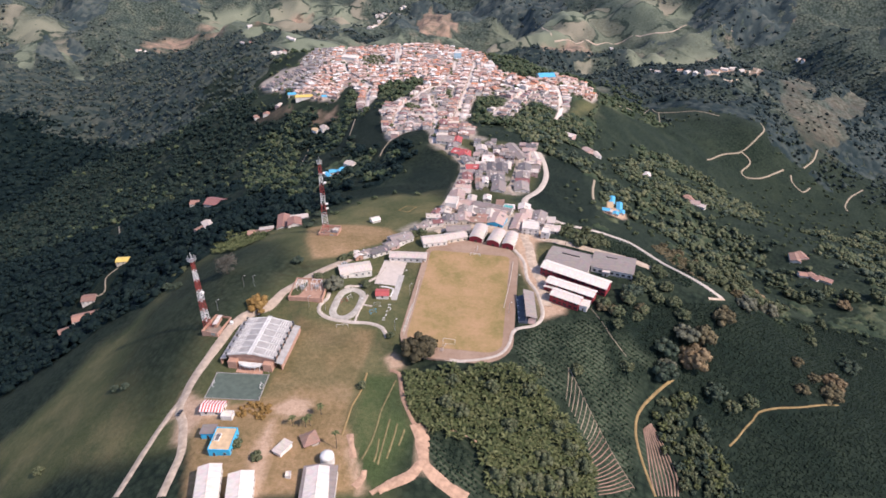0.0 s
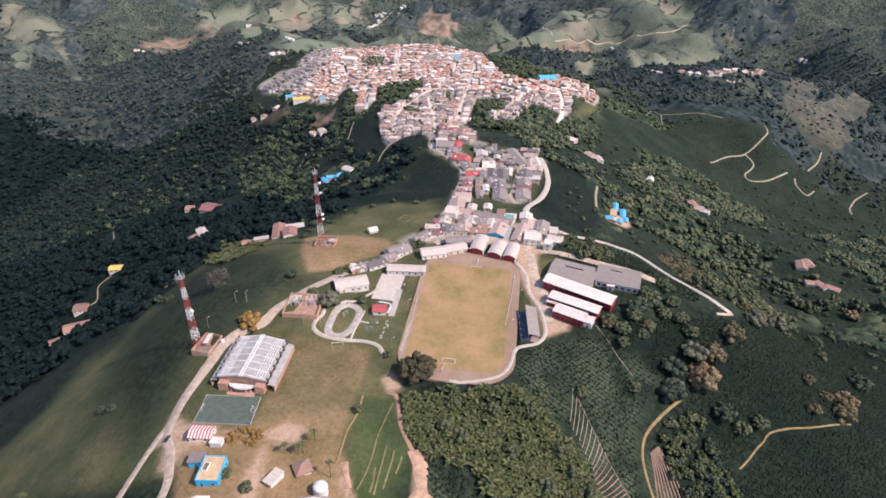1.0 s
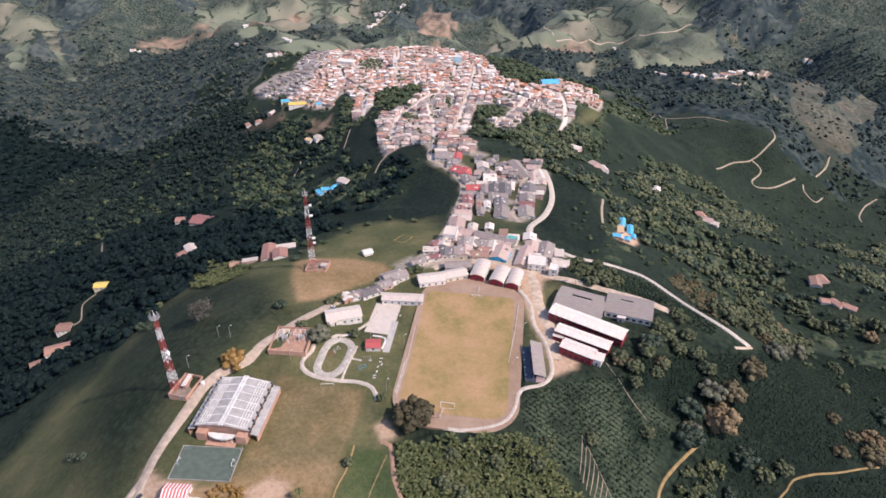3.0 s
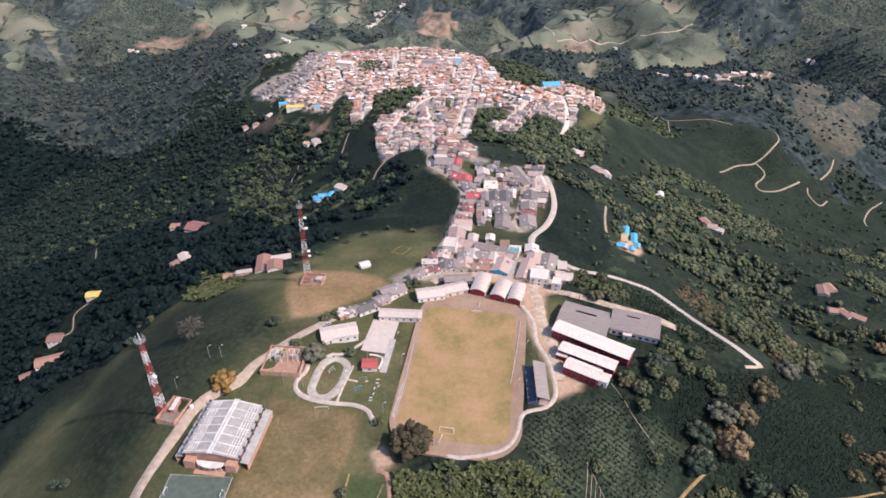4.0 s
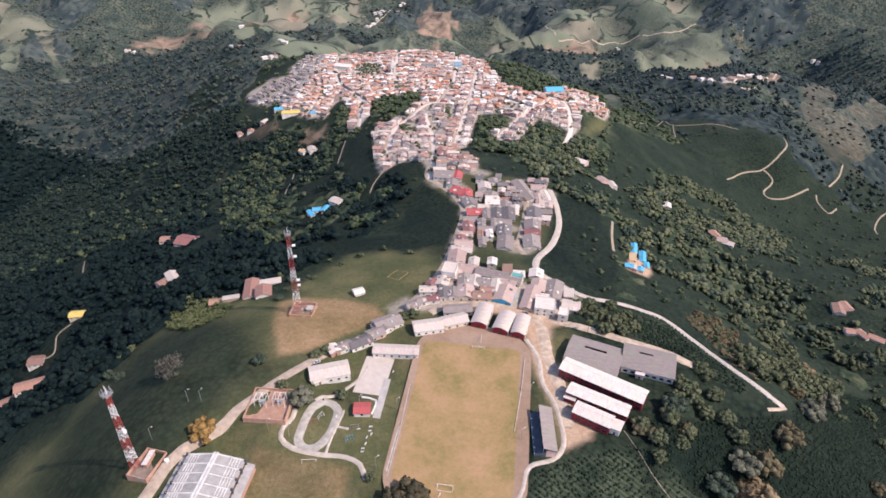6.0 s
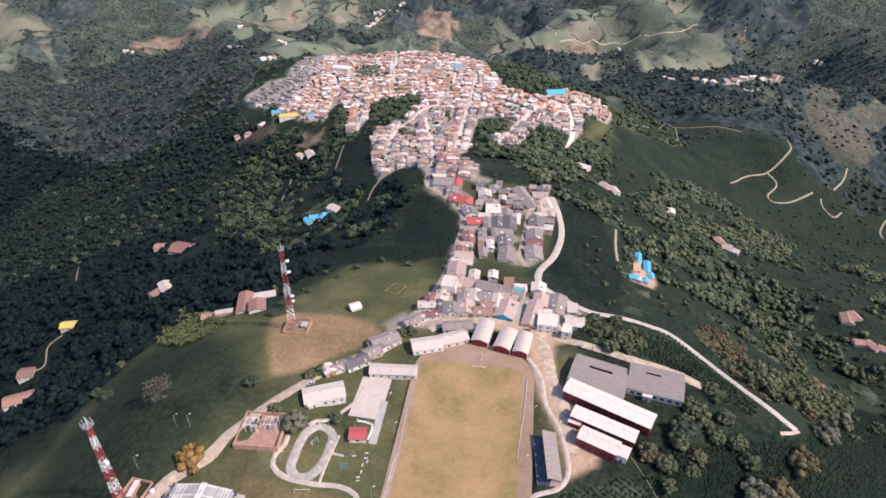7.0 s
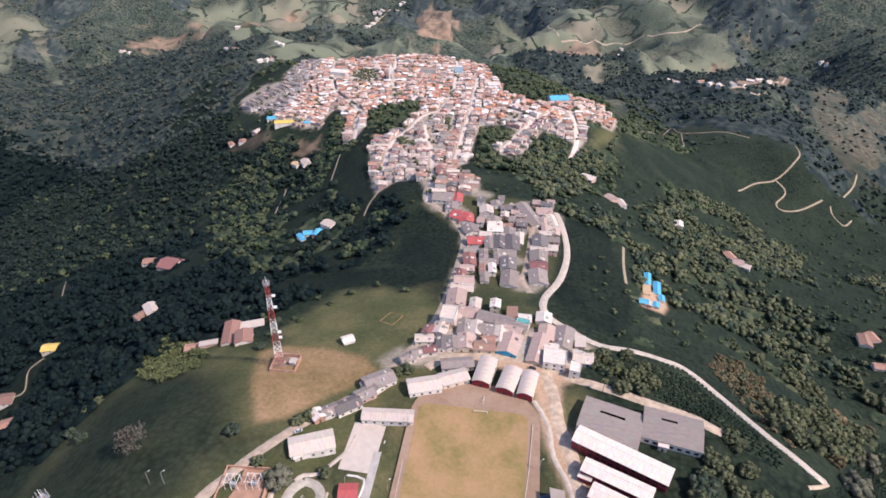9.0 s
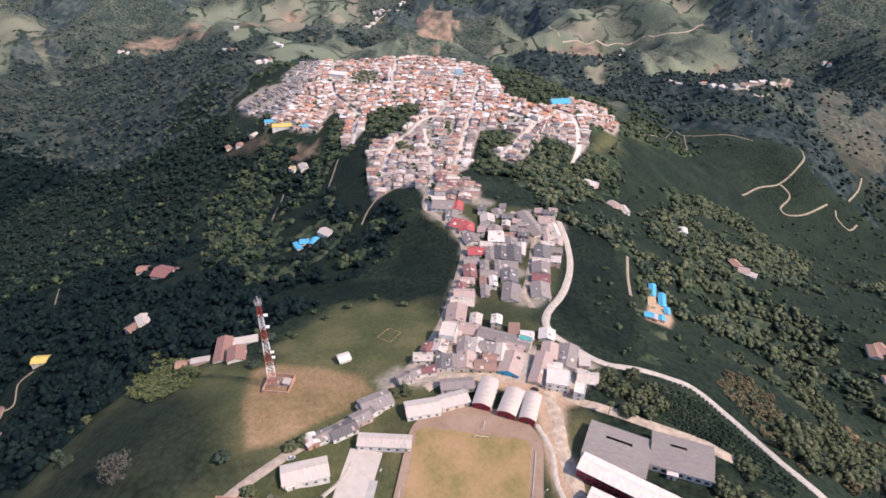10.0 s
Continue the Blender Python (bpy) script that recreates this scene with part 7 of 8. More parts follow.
def scattered(name, shapes, spots, material, label, category):
    """One mesh of many plants: spots are rows of x, y, radius, height factor."""
    g = np.random.default_rng(len(spots))
    spots = np.asarray(spots, float)
    z = height(spots[:, 0], spots[:, 1])
    vs, fs, n = [], [], 0
    pick = g.integers(0, len(shapes), len(spots))
    turn = g.uniform(0, 2 * np.pi, len(spots))
    for k, (v, f) in enumerate(shapes):
        i = np.where(pick == k)[0]
        c, s = np.cos(turn[i])[:, None], np.sin(turn[i])[:, None]
        r = spots[i, 2][:, None]
        x = (v[None, :, 0] * c - v[None, :, 1] * s) * r + spots[i, 0][:, None]
        y = (v[None, :, 0] * s + v[None, :, 1] * c) * r + spots[i, 1][:, None]
        q = v[None, :, 2] * r * spots[i, 3][:, None] + z[i][:, None]
        vs.append(np.stack([x, y, q], -1).reshape(-1, 3))
        fs.append((f[None] + (np.arange(len(i)) * len(v))[:, None, None]).reshape(-1, 3) + n)
        n += len(i) * len(v)
    me = fill_mesh(bpy.data.meshes.new(name), np.concatenate(vs), np.concatenate(fs), [material], shade=True)
    return tagged(new(name, me), label, category, kind="stuff")


def spread(area, gap, gen, jitter=0.45):
    p = np.array(area, float)
    xs, ys = np.arange(p[:, 0].min(), p[:, 0].max(), gap), np.arange(p[:, 1].min(), p[:, 1].max(), gap)
    x, y = [a.ravel() for a in np.meshgrid(xs, ys)]
    x, y = x + gen.normal(0, gap * jitter, x.shape), y + gen.normal(0, gap * jitter, y.shape)
    return x, y


OPEN_FIELDS = [
    *COFFEE_FIELDS,
    [(240, 1060), (534, 1275), (630, 1256), (608, 1146), (541, 1069), (362, 999), (251, 930), (204, 964)],
    [(36, 306), (94, 330), (123, 305), (104, 274), (103, 226), (73, 218), (68, 263), (39, 276)],
    [(95, 339), (186, 360), (319, 484), (410, 477), (270, 263), (128, 232), (110, 264), (138, 303), (109, 313)],
    [(-110, 417), (-99, 499), (-7, 542), (-5, 447), (-46, 400), (-98, 367)],
]
OPEN_FIELDS += [ROW_AREAS[0], TOWN_GAP]
CLEAR = GRASS_AREAS + DRY_AREAS + FAR_PASTURES + RED_SOILS + [TOWN, RIDGE_BLOCKS] + OPEN_FIELDS
CLEAR_LINES = [(l, w) for ls, w in ((TRAILS + FIELD_TRAILS + [[(x - 2, y - 8) for x, y in l] for l in TRAILS], 9), ([MAIN_ROAD, SCHOOL_LANE, WEST_TRACK, WEST_LANE, PITCH_WALK, PARK_WALK, TERRACE, *CLAY_PATHS], 6), ([RIM_ROAD, [(x + 3, y - 8) for x, y in RIM_ROAD]], 13)) for l in ls]
HOUSE_SPOTS = np.array([(o.location.x, o.location.y) for o in scene.objects if o.parent is None and o.get("category") in ("house", "shed", "hut", "school", "building", "hall")])


def clear_of_all(x, y, fields=True, margin=13):
    ok = np.ones(len(x), bool)
    for a in (CLEAR if fields else CLEAR[:-len(OPEN_FIELDS)]):
        ok &= inside(a, x, y, 3) < 0.5
    for l, w in CLEAR_LINES:
        ok &= from_line(l, x, y) > w
    ok &= ~((np.abs(x - 6) < 45) & (np.abs(y - 345) < 75))
    ok &= ~((x > 40) & (x < 150) & (y > 330) & (y < 440))
    ok &= ~((x > -75) & (x < -15) & (y > 290) & (y < 420))
    for k in range(0, len(x), 4000):
        d = np.hypot(x[k:k + 4000, None] - HOUSE_SPOTS[None, :, 0], 0.8 * (y[k:k + 4000, None] + 7 - HOUSE_SPOTS[None, :, 1])).min(1)
        ok[k:k + 4000] &= d > margin
    return ok


gen = np.random.default_rng(21)
FAR_CROWNS = [crown_shape(s, 5, 0, 0.24, ICO1, 0.62, 0.42) for s in range(1, 7)]
LEAN_CROWNS = [crown_shape(s, 2, 0, 0.25, ICO1, 0.5) for s in range(51, 57)]
SOFT_CROWNS = [crown_shape(s, 6, 0, 0.14, ICO1, 0.68, 0.40) for s in range(41, 48)]
NEAR_CROWNS = [crown_shape(s, 12, 14, 0.09, ICO1, 0.72, 0.31) for s in range(21, 27)]


def astray(x, y):
    """Places shifted by noise, so that the borders of woods wander."""
    return x + 34 * fractal(x, y, 110, 3, 201), y + 34 * fractal(x, y, 110, 3, 211)


# woods on the near flanks, in the middle distance, and far away
def woods(name, area, gap, size, material, shapes, label, thin=0.0, patch=130.0, fields=True, seed=77, but=()):
    x, y = spread(area, gap, gen)
    wx, wy = astray(x, y)
    ok = (inside(area, wx, wy, 5) > 0.5) & np.all([inside(b, wx, wy, 5) < 0.5 for b in but] or [np.ones(len(x), bool)], 0) & clear_of_all(x, y, fields) & (fractal(x, y, patch, 3, seed) > thin)
    x, y = x[ok], y[ok]
    r = size * np.minimum(gen.lognormal(0, 0.4, len(x)), 1.6)
    return scattered(name, shapes, np.stack([x, y, r, gen.uniform(0.85, 1.35, len(x))], -1), material, label, "woods")


def canopy(name, area, step, cell, top, material, label, thin=-9.0, patch=130.0, fields=True, margin=9, seed=77, but=()):
    """Closed woods: crown beside crown, each a dome of its own height, with holes where the woods thin out."""
    p = np.array(area, float)
    x, y = np.meshgrid(np.arange(p[:, 0].min(), p[:, 0].max(), step), np.arange(p[:, 1].min(), p[:, 1].max(), step))
    shape = x.shape
    x, y = (x + gen.uniform(-0.3, 0.3, shape) * step).ravel(), (y + gen.uniform(-0.3, 0.3, shape) * step).ravel()
    wx, wy = astray(x, y)
    keep = (inside(area, wx, wy, 4) > 0.5) & (fractal(x, y, patch, 3, seed) > thin)
    keep[keep] = clear_of_all(x[keep], y[keep], fields, margin)
    for b in but:
        keep &= inside(b, wx, wy, 4) < 0.5
    u, v = x / cell, y / cell
    iu, iv = np.floor(u).astype(np.int64), np.floor(v).astype(np.int64)
    best, pick = np.zeros(len(x)), np.zeros(len(x))
    for du in (-1, 0, 1):
        for dv in (-1, 0, 1):
            k, m = iu + du, iv + dv
            d2 = (u - k - 0.5 - 0.42 * lattice(k, m, 3)) ** 2 + (v - m - 0.5 - 0.42 * lattice(k, m, 4)) ** 2
            rank = lattice(k, m, 8)
            dome = (0.64 + 0.38 * rank) * np.sqrt(np.clip(1 - d2 / (0.66 + 0.2 * lattice(k, m, 9)) ** 2, 0, 1))
            up = dome > best
            best, pick = np.where(up, dome, best), np.where(up, 0.5 + 0.5 * lattice(k, m, 10), pick)
    best = np.where(keep, best * (1 + 0.22 * fractal(x, y, cell * 0.45, 2, 19)), 0)
    z = height(x, y) + top * best - 0.7
    n = np.arange(shape[0] * shape[1]).reshape(shape)
    f = np.stack([n[:-1, :-1], n[:-1, 1:], n[1:, 1:], n[1:, :-1]], -1).reshape(-1, 4)
    f = f[(best[f] > 0.02).any(1)]
    used, f = np.unique(f, return_inverse=True)
    me = fill_mesh(bpy.data.meshes.new(name), np.stack([x, y, z], -1)[used], f.reshape(-1, 4), [material], shade=True)
    me.attributes.new("crown", "FLOAT", "POINT").data.foreach_set("value", pick[used].astype(np.float32))
    return tagged(new(name, me), label, "woods", kind="stuff")


WEST_LOW = [(-900, 380), (-330, 380), (-215, 430), (-150, 520), (-60, 640), (-60, 740), (-120, 800), (-900, 800)]
WEST_HIGH = [(-900, 800), (-120, 800), (-130, 860), (-260, 1000), (-400, 1100), (-450, 1240), (-560, 1270), (-900, 1280)]
BELOW_TOWN = [(-340, 990), (-250, 1030), (-150, 930), (-112, 757), (-66, 700), (-70, 640), (-110, 600), (-180, 610), (-262, 690), (-330, 800), (-380, 930)]
EAST_LOW = [(130, 395), (260, 370), (620, 330), (700, 560), (95, 560), (120, 480)]
EAST_HIGH = [(95, 560), (700, 560), (900, 700), (900, 1000), (560, 960), (330, 1080), (180, 1010), (60, 930), (40, 700), (130, 690)]
TOWN_EDGE = [(-330, 1080), (-150, 830), (200, 800), (420, 1050), (420, 1600), (-420, 1650), (-430, 1300)]
WEST_DEEP = [(-880, 380), (-2200, 900), (-2100, 1650), (-1000, 1480), (-700, 1260), (-880, 1250)]
BEYOND_WEST = [(-660, 1220), (-1000, 1450), (-2100, 1620), (-2400, 2400), (-300, 2400), (-420, 1650), (-440, 1350), (-470, 1240), (-500, 1190)]
BEYOND_EAST = [(440, 1200), (900, 1120), (1700, 1250), (2200, 2400), (100, 2400), (300, 1600)]
FAR_SIDE = [(-2600, 2400), (2200, 2400), (2400, 3600), (-2800, 3600)]
LIGHTBUSH = leaf_material("light_shrub_leaves", (0.036, 0.050, 0.028), (0.060, 0.076, 0.042), (0.10, 0.11, 0.06), 0.03)
# Both flank canopies hold painted shade: their leaf colours are nearly black
SHADEDCANOPY = leaf_material("shaded_canopy_leaves", (0.0028, 0.0075, 0.008), (0.0058, 0.013, 0.013), (0.016, 0.026, 0.022), 0.015, "crown", 0.7)
MIDCANOPY = leaf_material("shaded_green_canopy_leaves", (0.006, 0.0125, 0.011), (0.012, 0.020, 0.0165), (0.030, 0.038, 0.028), 0.012, "crown", 0.7)
OLIVECANOPY = leaf_material("olive_canopy_leaves", (0.028, 0.043, 0.027), (0.050, 0.066, 0.038), (0.094, 0.102, 0.058), 0.02, "crown", 0.7)
# Haze again in the colour: the three distant canopies lean to blue and grey
VALLEYCANOPY = leaf_material("hazed_valley_canopy_leaves", (0.015, 0.026, 0.028), (0.036, 0.049, 0.045), (0.076, 0.082, 0.065), 0.008, "crown", 0.7)
HAZYCANOPY = leaf_material("hazed_blue_canopy_leaves", (0.030, 0.044, 0.046), (0.052, 0.068, 0.066), (0.096, 0.106, 0.090), 0.008, "crown", 0.7)
FARCANOPY = leaf_material("hazed_far_canopy_leaves", (0.014, 0.025, 0.027), (0.030, 0.043, 0.042), (0.062, 0.073, 0.064), 0.008, "crown", 0.7)
canopy("west_canopy", WEST_LOW, 2.4, 8.0, 5.0, SHADEDCANOPY, "closed dark green woods on the steep flank, darkened further for shade", -1.0, 95, but=[BELOW_TOWN])
canopy("west_upper_canopy", WEST_HIGH, 2.6, 8.5, 5.0, MIDCANOPY, "closed dark green woods below the town, darkened further for shade", -1.2, 110, but=[BELOW_TOWN])
canopy("deep_valley_canopy", WEST_DEEP, 4.5, 11.0, 5.5, SHADEDCANOPY, "closed dark blue-green woods in the deep valley, darkened further for shade", -1.3, 190)
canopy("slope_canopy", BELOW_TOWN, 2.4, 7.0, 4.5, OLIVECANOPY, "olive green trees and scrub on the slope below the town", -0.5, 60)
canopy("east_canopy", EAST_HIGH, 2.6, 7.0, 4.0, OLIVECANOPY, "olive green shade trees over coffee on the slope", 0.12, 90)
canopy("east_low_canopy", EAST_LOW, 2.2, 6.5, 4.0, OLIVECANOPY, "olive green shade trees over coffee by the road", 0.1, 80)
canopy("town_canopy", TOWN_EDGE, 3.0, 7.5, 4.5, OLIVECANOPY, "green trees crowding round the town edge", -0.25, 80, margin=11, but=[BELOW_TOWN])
canopy("valley_canopy", BEYOND_WEST, 6.0, 14.0, 6.0, VALLEYCANOPY, "woods and scrub on the far valley side, coloured grey-green for haze", -0.9, 190)
canopy("east_valley_canopy", BEYOND_EAST, 6.0, 14.0, 6.0, FARCANOPY, "woods on the far eastern valley side, coloured grey-green for haze", -0.42, 240)
canopy("far_canopy", FAR_SIDE, 9.0, 20.0, 9.0, HAZYCANOPY, "dark woods in the folds of the far hills, coloured blue-green for haze", 0.16, 300)
woods("west_woods", WEST_LOW, 9.4, 4.6, FOREST, SOFT_CROWNS, "tall dark green trees standing out of the woods, darkened further for shade", -0.8, 95, but=[BELOW_TOWN])
woods("west_upper_woods", WEST_HIGH, 9.5, 4.6, MIDWOOD, FAR_CROWNS, "tall dark green trees in the woods below the town, darkened further for shade", -0.9, 110)
woods("deep_valley_woods", WEST_DEEP, 14.5, 6.4, FOREST, LEAN_CROWNS, "trees standing out of the deep valley woods, coloured dark for shade", -1.0, 190)
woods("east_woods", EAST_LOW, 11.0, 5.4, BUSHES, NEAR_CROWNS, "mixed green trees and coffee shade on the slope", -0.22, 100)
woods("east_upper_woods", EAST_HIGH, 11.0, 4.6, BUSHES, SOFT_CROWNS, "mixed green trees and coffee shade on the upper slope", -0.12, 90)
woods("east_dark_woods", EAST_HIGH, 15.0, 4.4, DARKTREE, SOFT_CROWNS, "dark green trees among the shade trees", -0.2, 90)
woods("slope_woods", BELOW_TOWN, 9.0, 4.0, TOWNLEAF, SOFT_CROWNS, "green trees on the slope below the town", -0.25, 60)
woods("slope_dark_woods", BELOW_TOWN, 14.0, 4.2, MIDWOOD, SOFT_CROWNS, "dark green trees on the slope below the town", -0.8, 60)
woods("flank_green_woods", WEST_HIGH, 26.0, 4.4, TOWNLEAF, SOFT_CROWNS, "single lighter green trees in the dark woods", 0.0, 150)
woods("town_woods", TOWN_EDGE, 11.0, 4.4, TOWNLEAF, FAR_CROWNS, "green trees round the town edge", -0.3, 80, but=[BELOW_TOWN])
woods("west_far_woods", BEYOND_WEST, 17.5, 6.2, VALLEYWOOD, LEAN_CROWNS, "dark trees on the far valley side, coloured grey-green for haze", -1.3, 190)
woods("east_far_woods", BEYOND_EAST, 17.0, 6.2, FARWOOD, LEAN_CROWNS, "trees on the far valley side, coloured grey-green for haze", -0.75, 260)
woods("far_hedges", FAR_SIDE, 34.0, 8.0, HAZYWOOD, LEAN_CROWNS, "trees between the far pastures, coloured grey-green for haze", -0.2, 330)
x, y = spread([(-900, 420), (900, 420), (900, 1300), (-900, 1300)], 24.0, gen)
ok = clear_of_all(x, y, False) & (inside(OPEN_FIELDS[2], x, y, 3) < 0.5) & (inside(OPEN_FIELDS[0], x, y, 3) < 0.5) & (inside(WEST_FLANK, x, y, 3) < 0.5)
scattered("field_shrubs", FAR_CROWNS, np.stack([x[ok], y[ok], gen.uniform(2.2, 4.2, ok.sum()), gen.uniform(0.8, 1.2, ok.sum())], -1), LIGHTBUSH, "scattered light green shrubs on the slopes", "shrubs")


for g_area in TOWN_GREEN:
    x, y = spread(g_area, 16.0 if g_area is UPPER_GAP else 8.0, gen)
    ok = inside(g_area, x, y, 2) > 0.5
    if ok.sum() > 2:
        scattered("town_grove", FAR_CROWNS, np.stack([x[ok], y[ok], gen.uniform(2.2, 5, ok.sum()), gen.uniform(0.6, 1.0, ok.sum())], -1), BUSHES, "green grove of trees inside the town", "woods")
x, y = spread(FAR_PASTURES[9], 26.0, gen)
ok = (inside(FAR_PASTURES[9], x, y, 3) > 0.5) & (gen.random(len(x)) > 0.3)
scattered("pasture_trees", FAR_CROWNS, np.stack([x[ok], y[ok], gen.uniform(2.4, 5, ok.sum()), gen.uniform(0.8, 1.2, ok.sum())], -1), FOREST, "dark trees dotted over the dry slope", "trees")
x, y = spread(TOWN, 26.0, gen)
ok = inside(TOWN, x, y, 2) > 0.5
scattered("yard_trees", FAR_CROWNS, np.stack([x[ok], y[ok], gen.uniform(2.2, 5, ok.sum()), gen.uniform(0.9, 1.3, ok.sum())], -1), BUSHES, "green yard trees between the town houses", "trees")


def tree(x, y, r, kind, label, tall=1.0, group="trees"):
    """A single tree: tapered trunk, limbs and a leafy crown."""
    t = thing("tree", x, y, (x * 37 + y * 11) % 360, label, "tree", group)
    key = (kind, int(x + y) % 3)
    if key not in TREE_MESHES:
        v, f = crown_shape(100 + 7 * key[1] + len(TREE_MESHES), 28, 24, 0.070, ICO1, 0.80, 0.28)
        if kind == "bare":
            g = np.random.default_rng(5)
            v, f = merged([leaf_quads(g, 60, np.array([0.68 * math.sqrt((q + 0.4) / 26) * math.cos(2.4 * q), 0.68 * math.sqrt((q + 0.4) / 26) * math.sin(2.4 * q), 0.85 + g.uniform(-0.35, 0.3)]), np.array([0.27, 0.27, 0.22]), 0.034) for q in range(26)])
        crown = fill_mesh(bpy.data.meshes.new("crown"), v, f, [LEAVES[kind]], shade=True)
        bm = bmesh.new()
        tube(bm, (0, 0, -0.3), (0.02, 0.01, 0.6), 0.075, 0.045, 8)
        for a in range(5):
            q = Vector((0.45 * math.cos(a * 1.3), 0.45 * math.sin(a * 1.3), 0.95))
            tube(bm, (0.02, 0.01, 0.42 + 0.03 * a), q, 0.035, 0.012, 6)
        me = bpy.data.meshes.new("trunk")
        bm.to_mesh(me)
        bm.free()
        me.materials.append(BARK)
        TREE_MESHES[key] = (crown, me)
    for name, me in zip(("crown", "trunk"), TREE_MESHES[key]):
        ob = new(name, me)
        ob.parent = t
        ob.scale = (r, r, r * tall)
    return t


TREE_MESHES = {}
LEAVES = {"orange": ORANGE, "green": BUSHES, "dark": DARKTREE, "rust": AUTUMN, "bare": GREYTREE, "light": BAMBOO, "grey": leaf_material("dusty_leaves", (0.07, 0.072, 0.052), (0.125, 0.125, 0.088), (0.18, 0.172, 0.12)),
          "umber": leaf_material("umber_leaves", (0.045, 0.040, 0.024), (0.080, 0.068, 0.040), (0.120, 0.100, 0.060)),
          "brown": leaf_material("brown_leaves", (0.075, 0.062, 0.036), (0.13, 0.108, 0.062), (0.19, 0.155, 0.09))}
WORDS = {"orange": "tree with bright orange-brown leaves", "green": "green leafy tree", "dark": "dark green leafy tree", "rust": "tree with rust-orange leaves", "bare": "pale nearly leafless tree", "light": "light green tree", "grey": "dusty grey-green tree", "brown": "brownish tree", "umber": "broad dark brown-green tree"}


def trees(spots, kind, r, where="on the planted slope", tall=1.0):
    for k, (x, y) in enumerate(spots):
        tree(x, y, r * (0.85 + 0.3 * ((k * 61) % 10) / 10), kind, f"{WORDS[kind]} {where}", tall)


trees([(103, 319), (118, 330), (146, 350), (147, 365), (129, 365), (315, 449), (280, 393), (347, 482), (190, 299), (177, 294), (74, 284), (107, 296)], "green", 5.0)
trees([(119, 351), (135, 314), (166, 299), (300, 371), (377, 545), (131, 298)], "dark", 8.5)
trees([(97, 335), (237, 339), (247, 331), (232, 317), (315, 494), (210, 392)], "brown", 5.2)
trees([(282, 489), (396, 527), (266, 336)], "rust", 9.0)
trees([(154, 313)], "rust", 12.5)
trees([(151, 327)], "grey", 9.5)
trees([(164, 329), (182, 346), (257, 322)], "brown", 9.5)
trees([(209, 373), (257, 422)], "grey", 9.5)
BANK = [(128, 288), (147, 297), (155, 285), (162, 268), (169, 254), (173, 244), (132, 234), (132, 245), (123, 260), (121, 272)]
x, y = spread(BANK, 4.2, gen)
ok = inside(BANK, x, y, 1) > 0.5
for kind, share in ((BUSHES, 0.55), (BAMBOO, 0.35), (LEAVES["dark"], 0.3)):
    some = ok & (gen.random(len(x)) < share)
    scattered("bank_trees", NEAR_CROWNS, np.stack([x[some], y[some], gen.uniform(1.8, 4.2, some.sum()), gen.uniform(0.9, 1.5, some.sum())], -1), kind, "dense green trees and scrub beside the ploughed strip", "woods")
trees([(134, 303)], "grey", 7.0)
trees([(-20, 286)], "umber", 14.0, "at the corner of the pitch", 0.85)
trees([(-38, 299), (-49, 257), (-103, 211), (-91, 204)], "green", 3.4, "at the edge of the field")
trees([(-81, 342)], "grey", 8.5, "beside the substation")
trees([(-61, 350), (-93, 351), (-81, 379), (-76, 383), (-34, 420), (-28, 422)], "green", 4.3, "beside the ridge road")
trees([(-124, 316)], "orange", 8.5, "behind the sports hall", 1.2)
trees([(-159, 359)], "bare", 11.0, "alone on the grassy flank", 1.1)
trees([(-204, 274), (-194, 270)], "dark", 3.2, "on the open pasture")
trees([(-231, 230), (-232, 435), (-235, 425)], "green", 4.0, "on the open pasture")
trees([(-124, 450), (-125, 486), (-232, 405), (-218, 395), (-111, 368)], "dark", 4.5, "on the hilltop")
trees([(83, 435), (87, 429), (96, 438), (109, 437), (114, 444), (106, 454), (80, 445), (93, 414), (115, 428)], "green", 5.0, "beside the school lane")
trees([(122, 358), (133, 366), (146, 381)], "green", 5.8, "beside the school")
trees([(127, 371), (132, 359), (146, 365), (148, 350), (98, 338), (144, 384), (115, 345), (96, 436), (102, 429), (89, 447), (104, 414), (137, 352), (123, 338), (105, 330), (152, 341)], "green", 5.6, "beside the school")
trees([(114, 344), (122, 338), (103, 332)], "brown", 5.0, "beside the school")
trees([(188, 498), (192, 483), (194, 465), (198, 454), (197, 435), (207, 504), (216, 489), (196, 415), (227, 456)], "brown", 4.8, "beside the hillside road")
BROWN_SCRUB = [(170, 483), (211, 519), (221, 493), (219, 449), (195, 397), (173, 383), (176, 439)]
x, y = spread(BROWN_SCRUB, 3.6, gen)
ok = (inside(BROWN_SCRUB, x, y, 2) > 0.5) & (from_line(RIM_ROAD, x, y) > 6)
scattered("brown_scrub", SOFT_CROWNS, np.stack([x[ok], y[ok], gen.uniform(0.9, 2.4, ok.sum()), gen.uniform(0.5, 1.1, ok.sum())], -1), LEAVES["brown"], "rusty brown scrub on the bank above the hillside road", "shrubs")
trees([(1, 265), (23, 264), (-2, 250), (6, 246)], "green", 5.5, "in the bamboo thicket", 1.3)
trees([(49, 275), (44, 265), (59, 249), (32, 243), (65, 239), (72, 232), (50, 229)], "green", 5.5, "in the bamboo thicket", 1.1)
trees([(25, 213), (34, 211), (44, 215), (53, 215), (62, 223)], "green", 6.5, "in the bamboo thicket", 1.1)


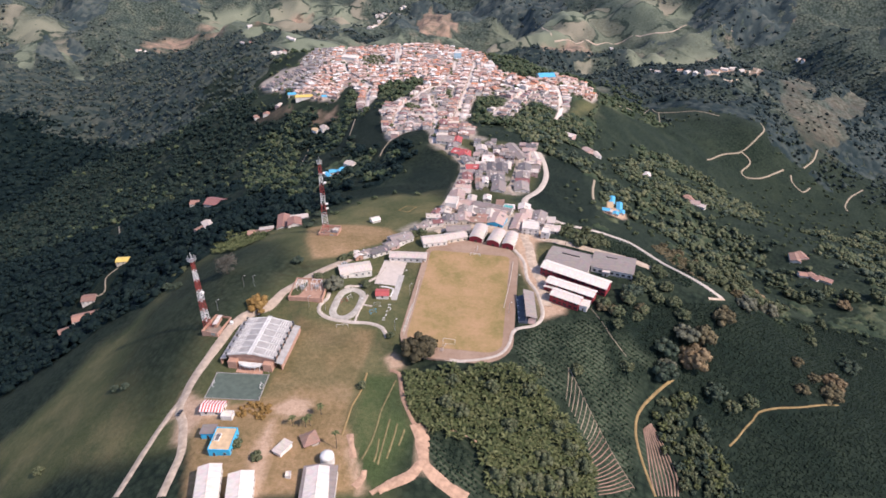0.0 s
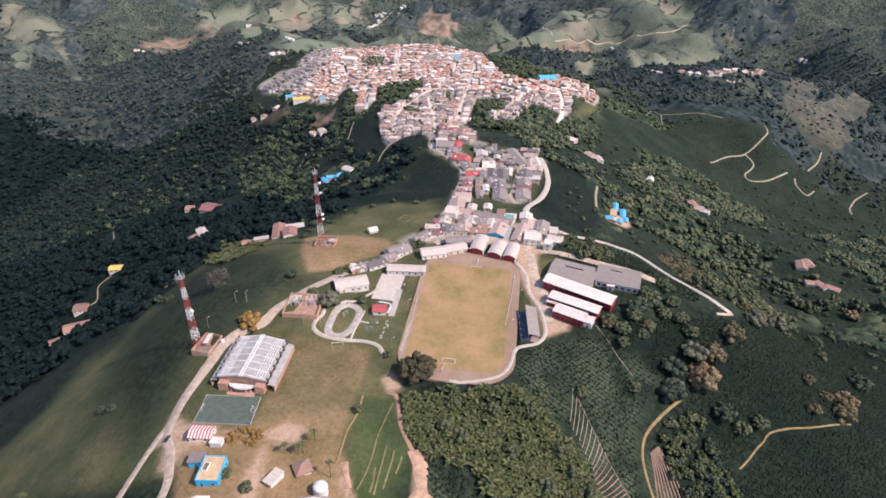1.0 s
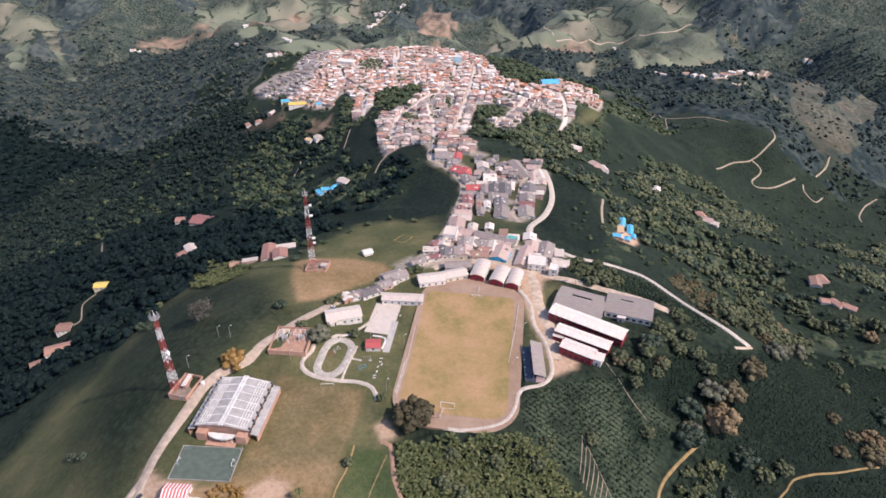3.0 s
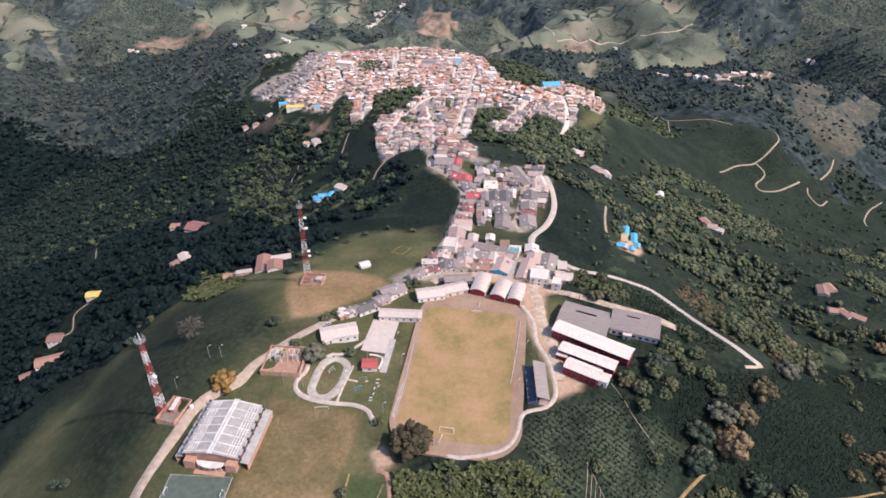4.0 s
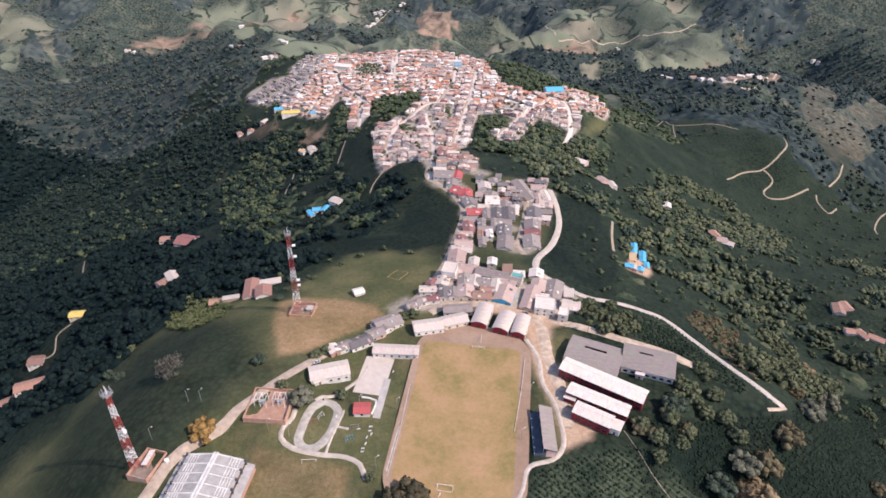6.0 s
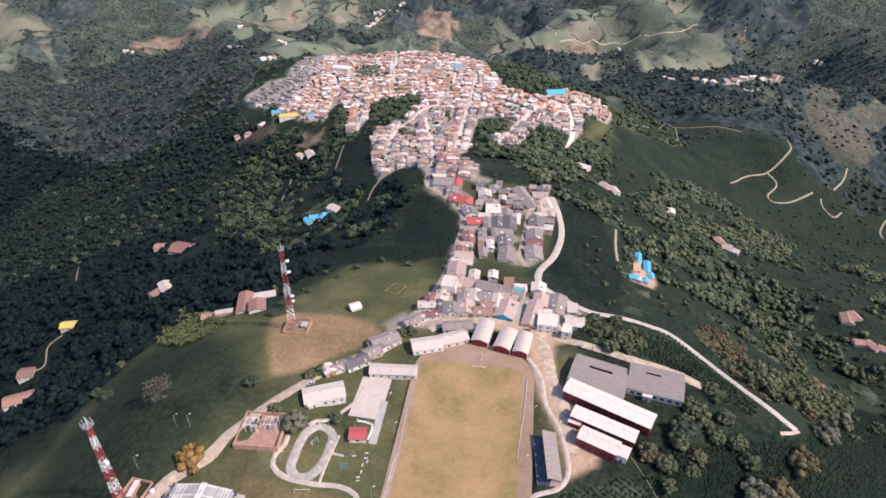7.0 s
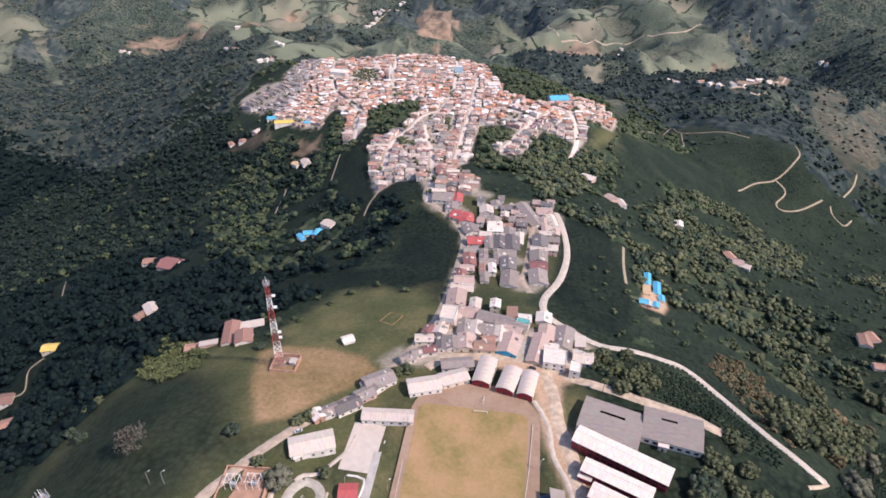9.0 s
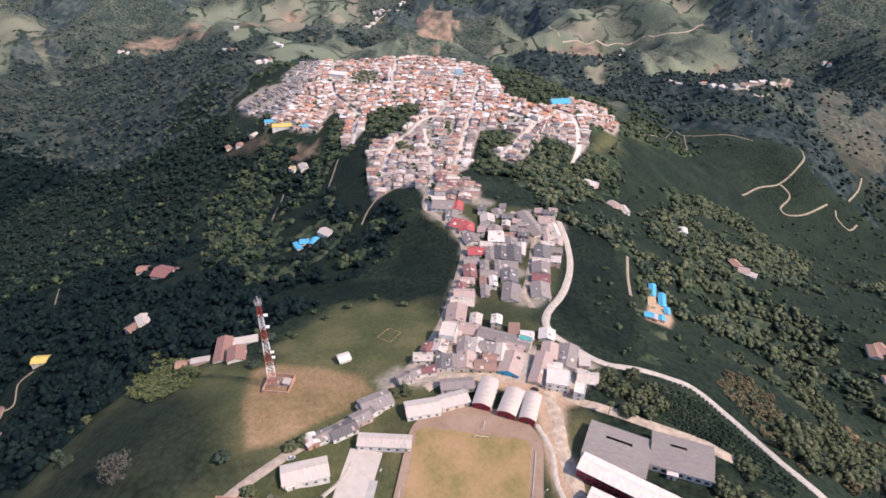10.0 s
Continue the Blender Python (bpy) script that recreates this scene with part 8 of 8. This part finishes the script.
def plantain(seed, leaves, droop):
    """A clump of long arching leaves one unit long."""
    g = np.random.default_rng(seed)
    pieces = []
    for k in range(leaves):
        a, up = 2.4 * k + g.uniform(0, 0.6), g.uniform(0.5, 1.2)
        d, s = np.array([math.cos(a), math.sin(a), 0]), np.array([-math.sin(a), math.cos(a), 0])
        v = []
        for i in range(4):
            q = i / 3
            p = d * q * math.cos(up) * 1.0 + np.array([0, 0, 0.35 + q * math.sin(up) - droop * q * q])
            w = 0.13 * math.sin(math.pi * (0.15 + 0.8 * q))
            v += [p - s * w, p + s * w]
        f = [[2 * i, 2 * i + 1, 2 * i + 3] for i in range(3)] + [[2 * i, 2 * i + 3, 2 * i + 2] for i in range(3)]
        pieces.append((np.array(v), np.array(f)))
    return merged(pieces)


PLANTAINS = [plantain(s, 9, 0.5) for s in range(5)]
DRY_BED = [(-110, 231), (-111, 240), (-99, 243), (-93, 237), (-95, 230)]
THICKET = [(-26, 269), (33, 278), (49, 269), (65, 256), (76, 242), (80, 219), (22, 203), (14, 229), (-10, 232), (-22, 244)]


def thicket(name, area, gap, size, material, label):
    x, y = spread(area, gap, gen)
    ok = inside(area, x, y, 1) > 0.5
    x, y = x[ok], y[ok]
    return scattered(name, PLANTAINS, np.stack([x, y, size * gen.lognormal(0, 0.25, len(x)), gen.uniform(0.9, 1.4, len(x))], -1), material, label, "thicket")


thicket("plantain_thicket", THICKET, 2.3, 3.4, BAMBOO, "dense thicket of plantain and bamboo below the pitch")
thicket("hill_thicket", [(-213, 451), (-224, 489), (-210, 499), (-161, 455), (-158, 437), (-182, 430)], 2.0, 2.3, BAMBOO, "plantain thicket on the hill shoulder")
x, y = spread(DRY_BED, 2.3, gen)
ok = inside(DRY_BED, x, y, 1) > 0.5
scattered("dry_shrubs", [crown_shape(s, 5, 50, 0.09, ICO1, 0.7) for s in (61, 62, 63)], np.stack([x[ok], y[ok], gen.uniform(0.9, 1.9, ok.sum()), gen.uniform(0.5, 1.3, ok.sum())], -1), ORANGE, "dry orange-brown shrubs beside the hard court", "shrubs")
# coffee bushes in rows over the planted slopes
def coffee(name, area, gap, size, label):
    p = np.array(area, float)
    u, v = np.meshgrid(np.arange(-400, 400, gap * 0.55), np.arange(-400, 400, gap))
    c, s, m = math.cos(0.7), math.sin(0.7), p.mean(0)
    x, y = (m[0] + u * c - v * s).ravel(), (m[1] + u * s + v * c).ravel()
    x, y = x + gen.normal(0, 0.5, x.shape), y + gen.normal(0, 0.5, y.shape)
    ok = (inside(area, x, y, 1) > 0.5) & (gen.random(len(x)) > 0.12)
    for l, w in CLEAR_LINES:
        ok &= from_line(l, x, y) > 3.5
    ok &= (inside(BANK, x, y, 1) < 0.5) & (inside([*STRIP[0], *STRIP[1][::-1]], x, y, 1) < 0.5) & (inside([*ROW_ENDS[0], *ROW_ENDS[1][::-1]], x, y, 1) < 0.5)
    x, y = x[ok], y[ok]
    return scattered(name, BUSHLETS, np.stack([x, y, size * gen.lognormal(0, 0.2, len(x)), gen.uniform(0.45, 0.8, len(x))], -1), COFFEE, label, "coffee")


COFFEE = leaf_material("coffee_leaves", (0.012, 0.021, 0.014), (0.018, 0.029, 0.019), (0.030, 0.041, 0.025), 0.05)
BUSHLETS = [merged([(lump(s, ico(1), 0.5)[0][:, :] * 0.8 + np.array([0, 0, 0.5]), ico(1)[1])]) for s in range(4)]
coffee("coffee_field", OPEN_FIELDS[4], 2.4, 0.8, "dark green coffee bushes covering the slope")
coffee("coffee_field", ROW_AREAS[0], 2.6, 1.2, "dark green coffee bushes between the hillside lanes")
coffee("coffee_field", ROW_AREAS[1], 2.7, 0.85, "young coffee bushes planted in rows")
coffee("coffee_field", ROW_AREAS[2], 2.6, 0.9, "young coffee bushes planted in rows")


def palm(x, y, h, label="slender palm with a crown of arching fronds"):
    t = thing("palm", x, y, x * 13 % 360, label, "palm", "palms")
    bm = bmesh.new()
    tube(bm, (0, 0, -0.3), (0.3, 0.1, h), 0.22, 0.14, 8)
    part("trunk", bm, BARK, t)
    v, f = plantain(int(h * 10), 14, 0.75)
    ob = new("crown", fill_mesh(bpy.data.meshes.new("crown"), v * 3.2 * np.array([1, 1, 0.8]) + np.array([0.3, 0.1, h - 1.0]), f, [BAMBOO], shade=False))
    ob.parent = t


for (x, y), h in zip([(-67, 236), (-55, 215), (-80, 227), (-71, 228), (-73, 227)], (7, 11, 6, 7, 6)):
    palm(x, y, h)
for x, y in [(82, 412), (92, 424)]:
    palm(x, y, 9)
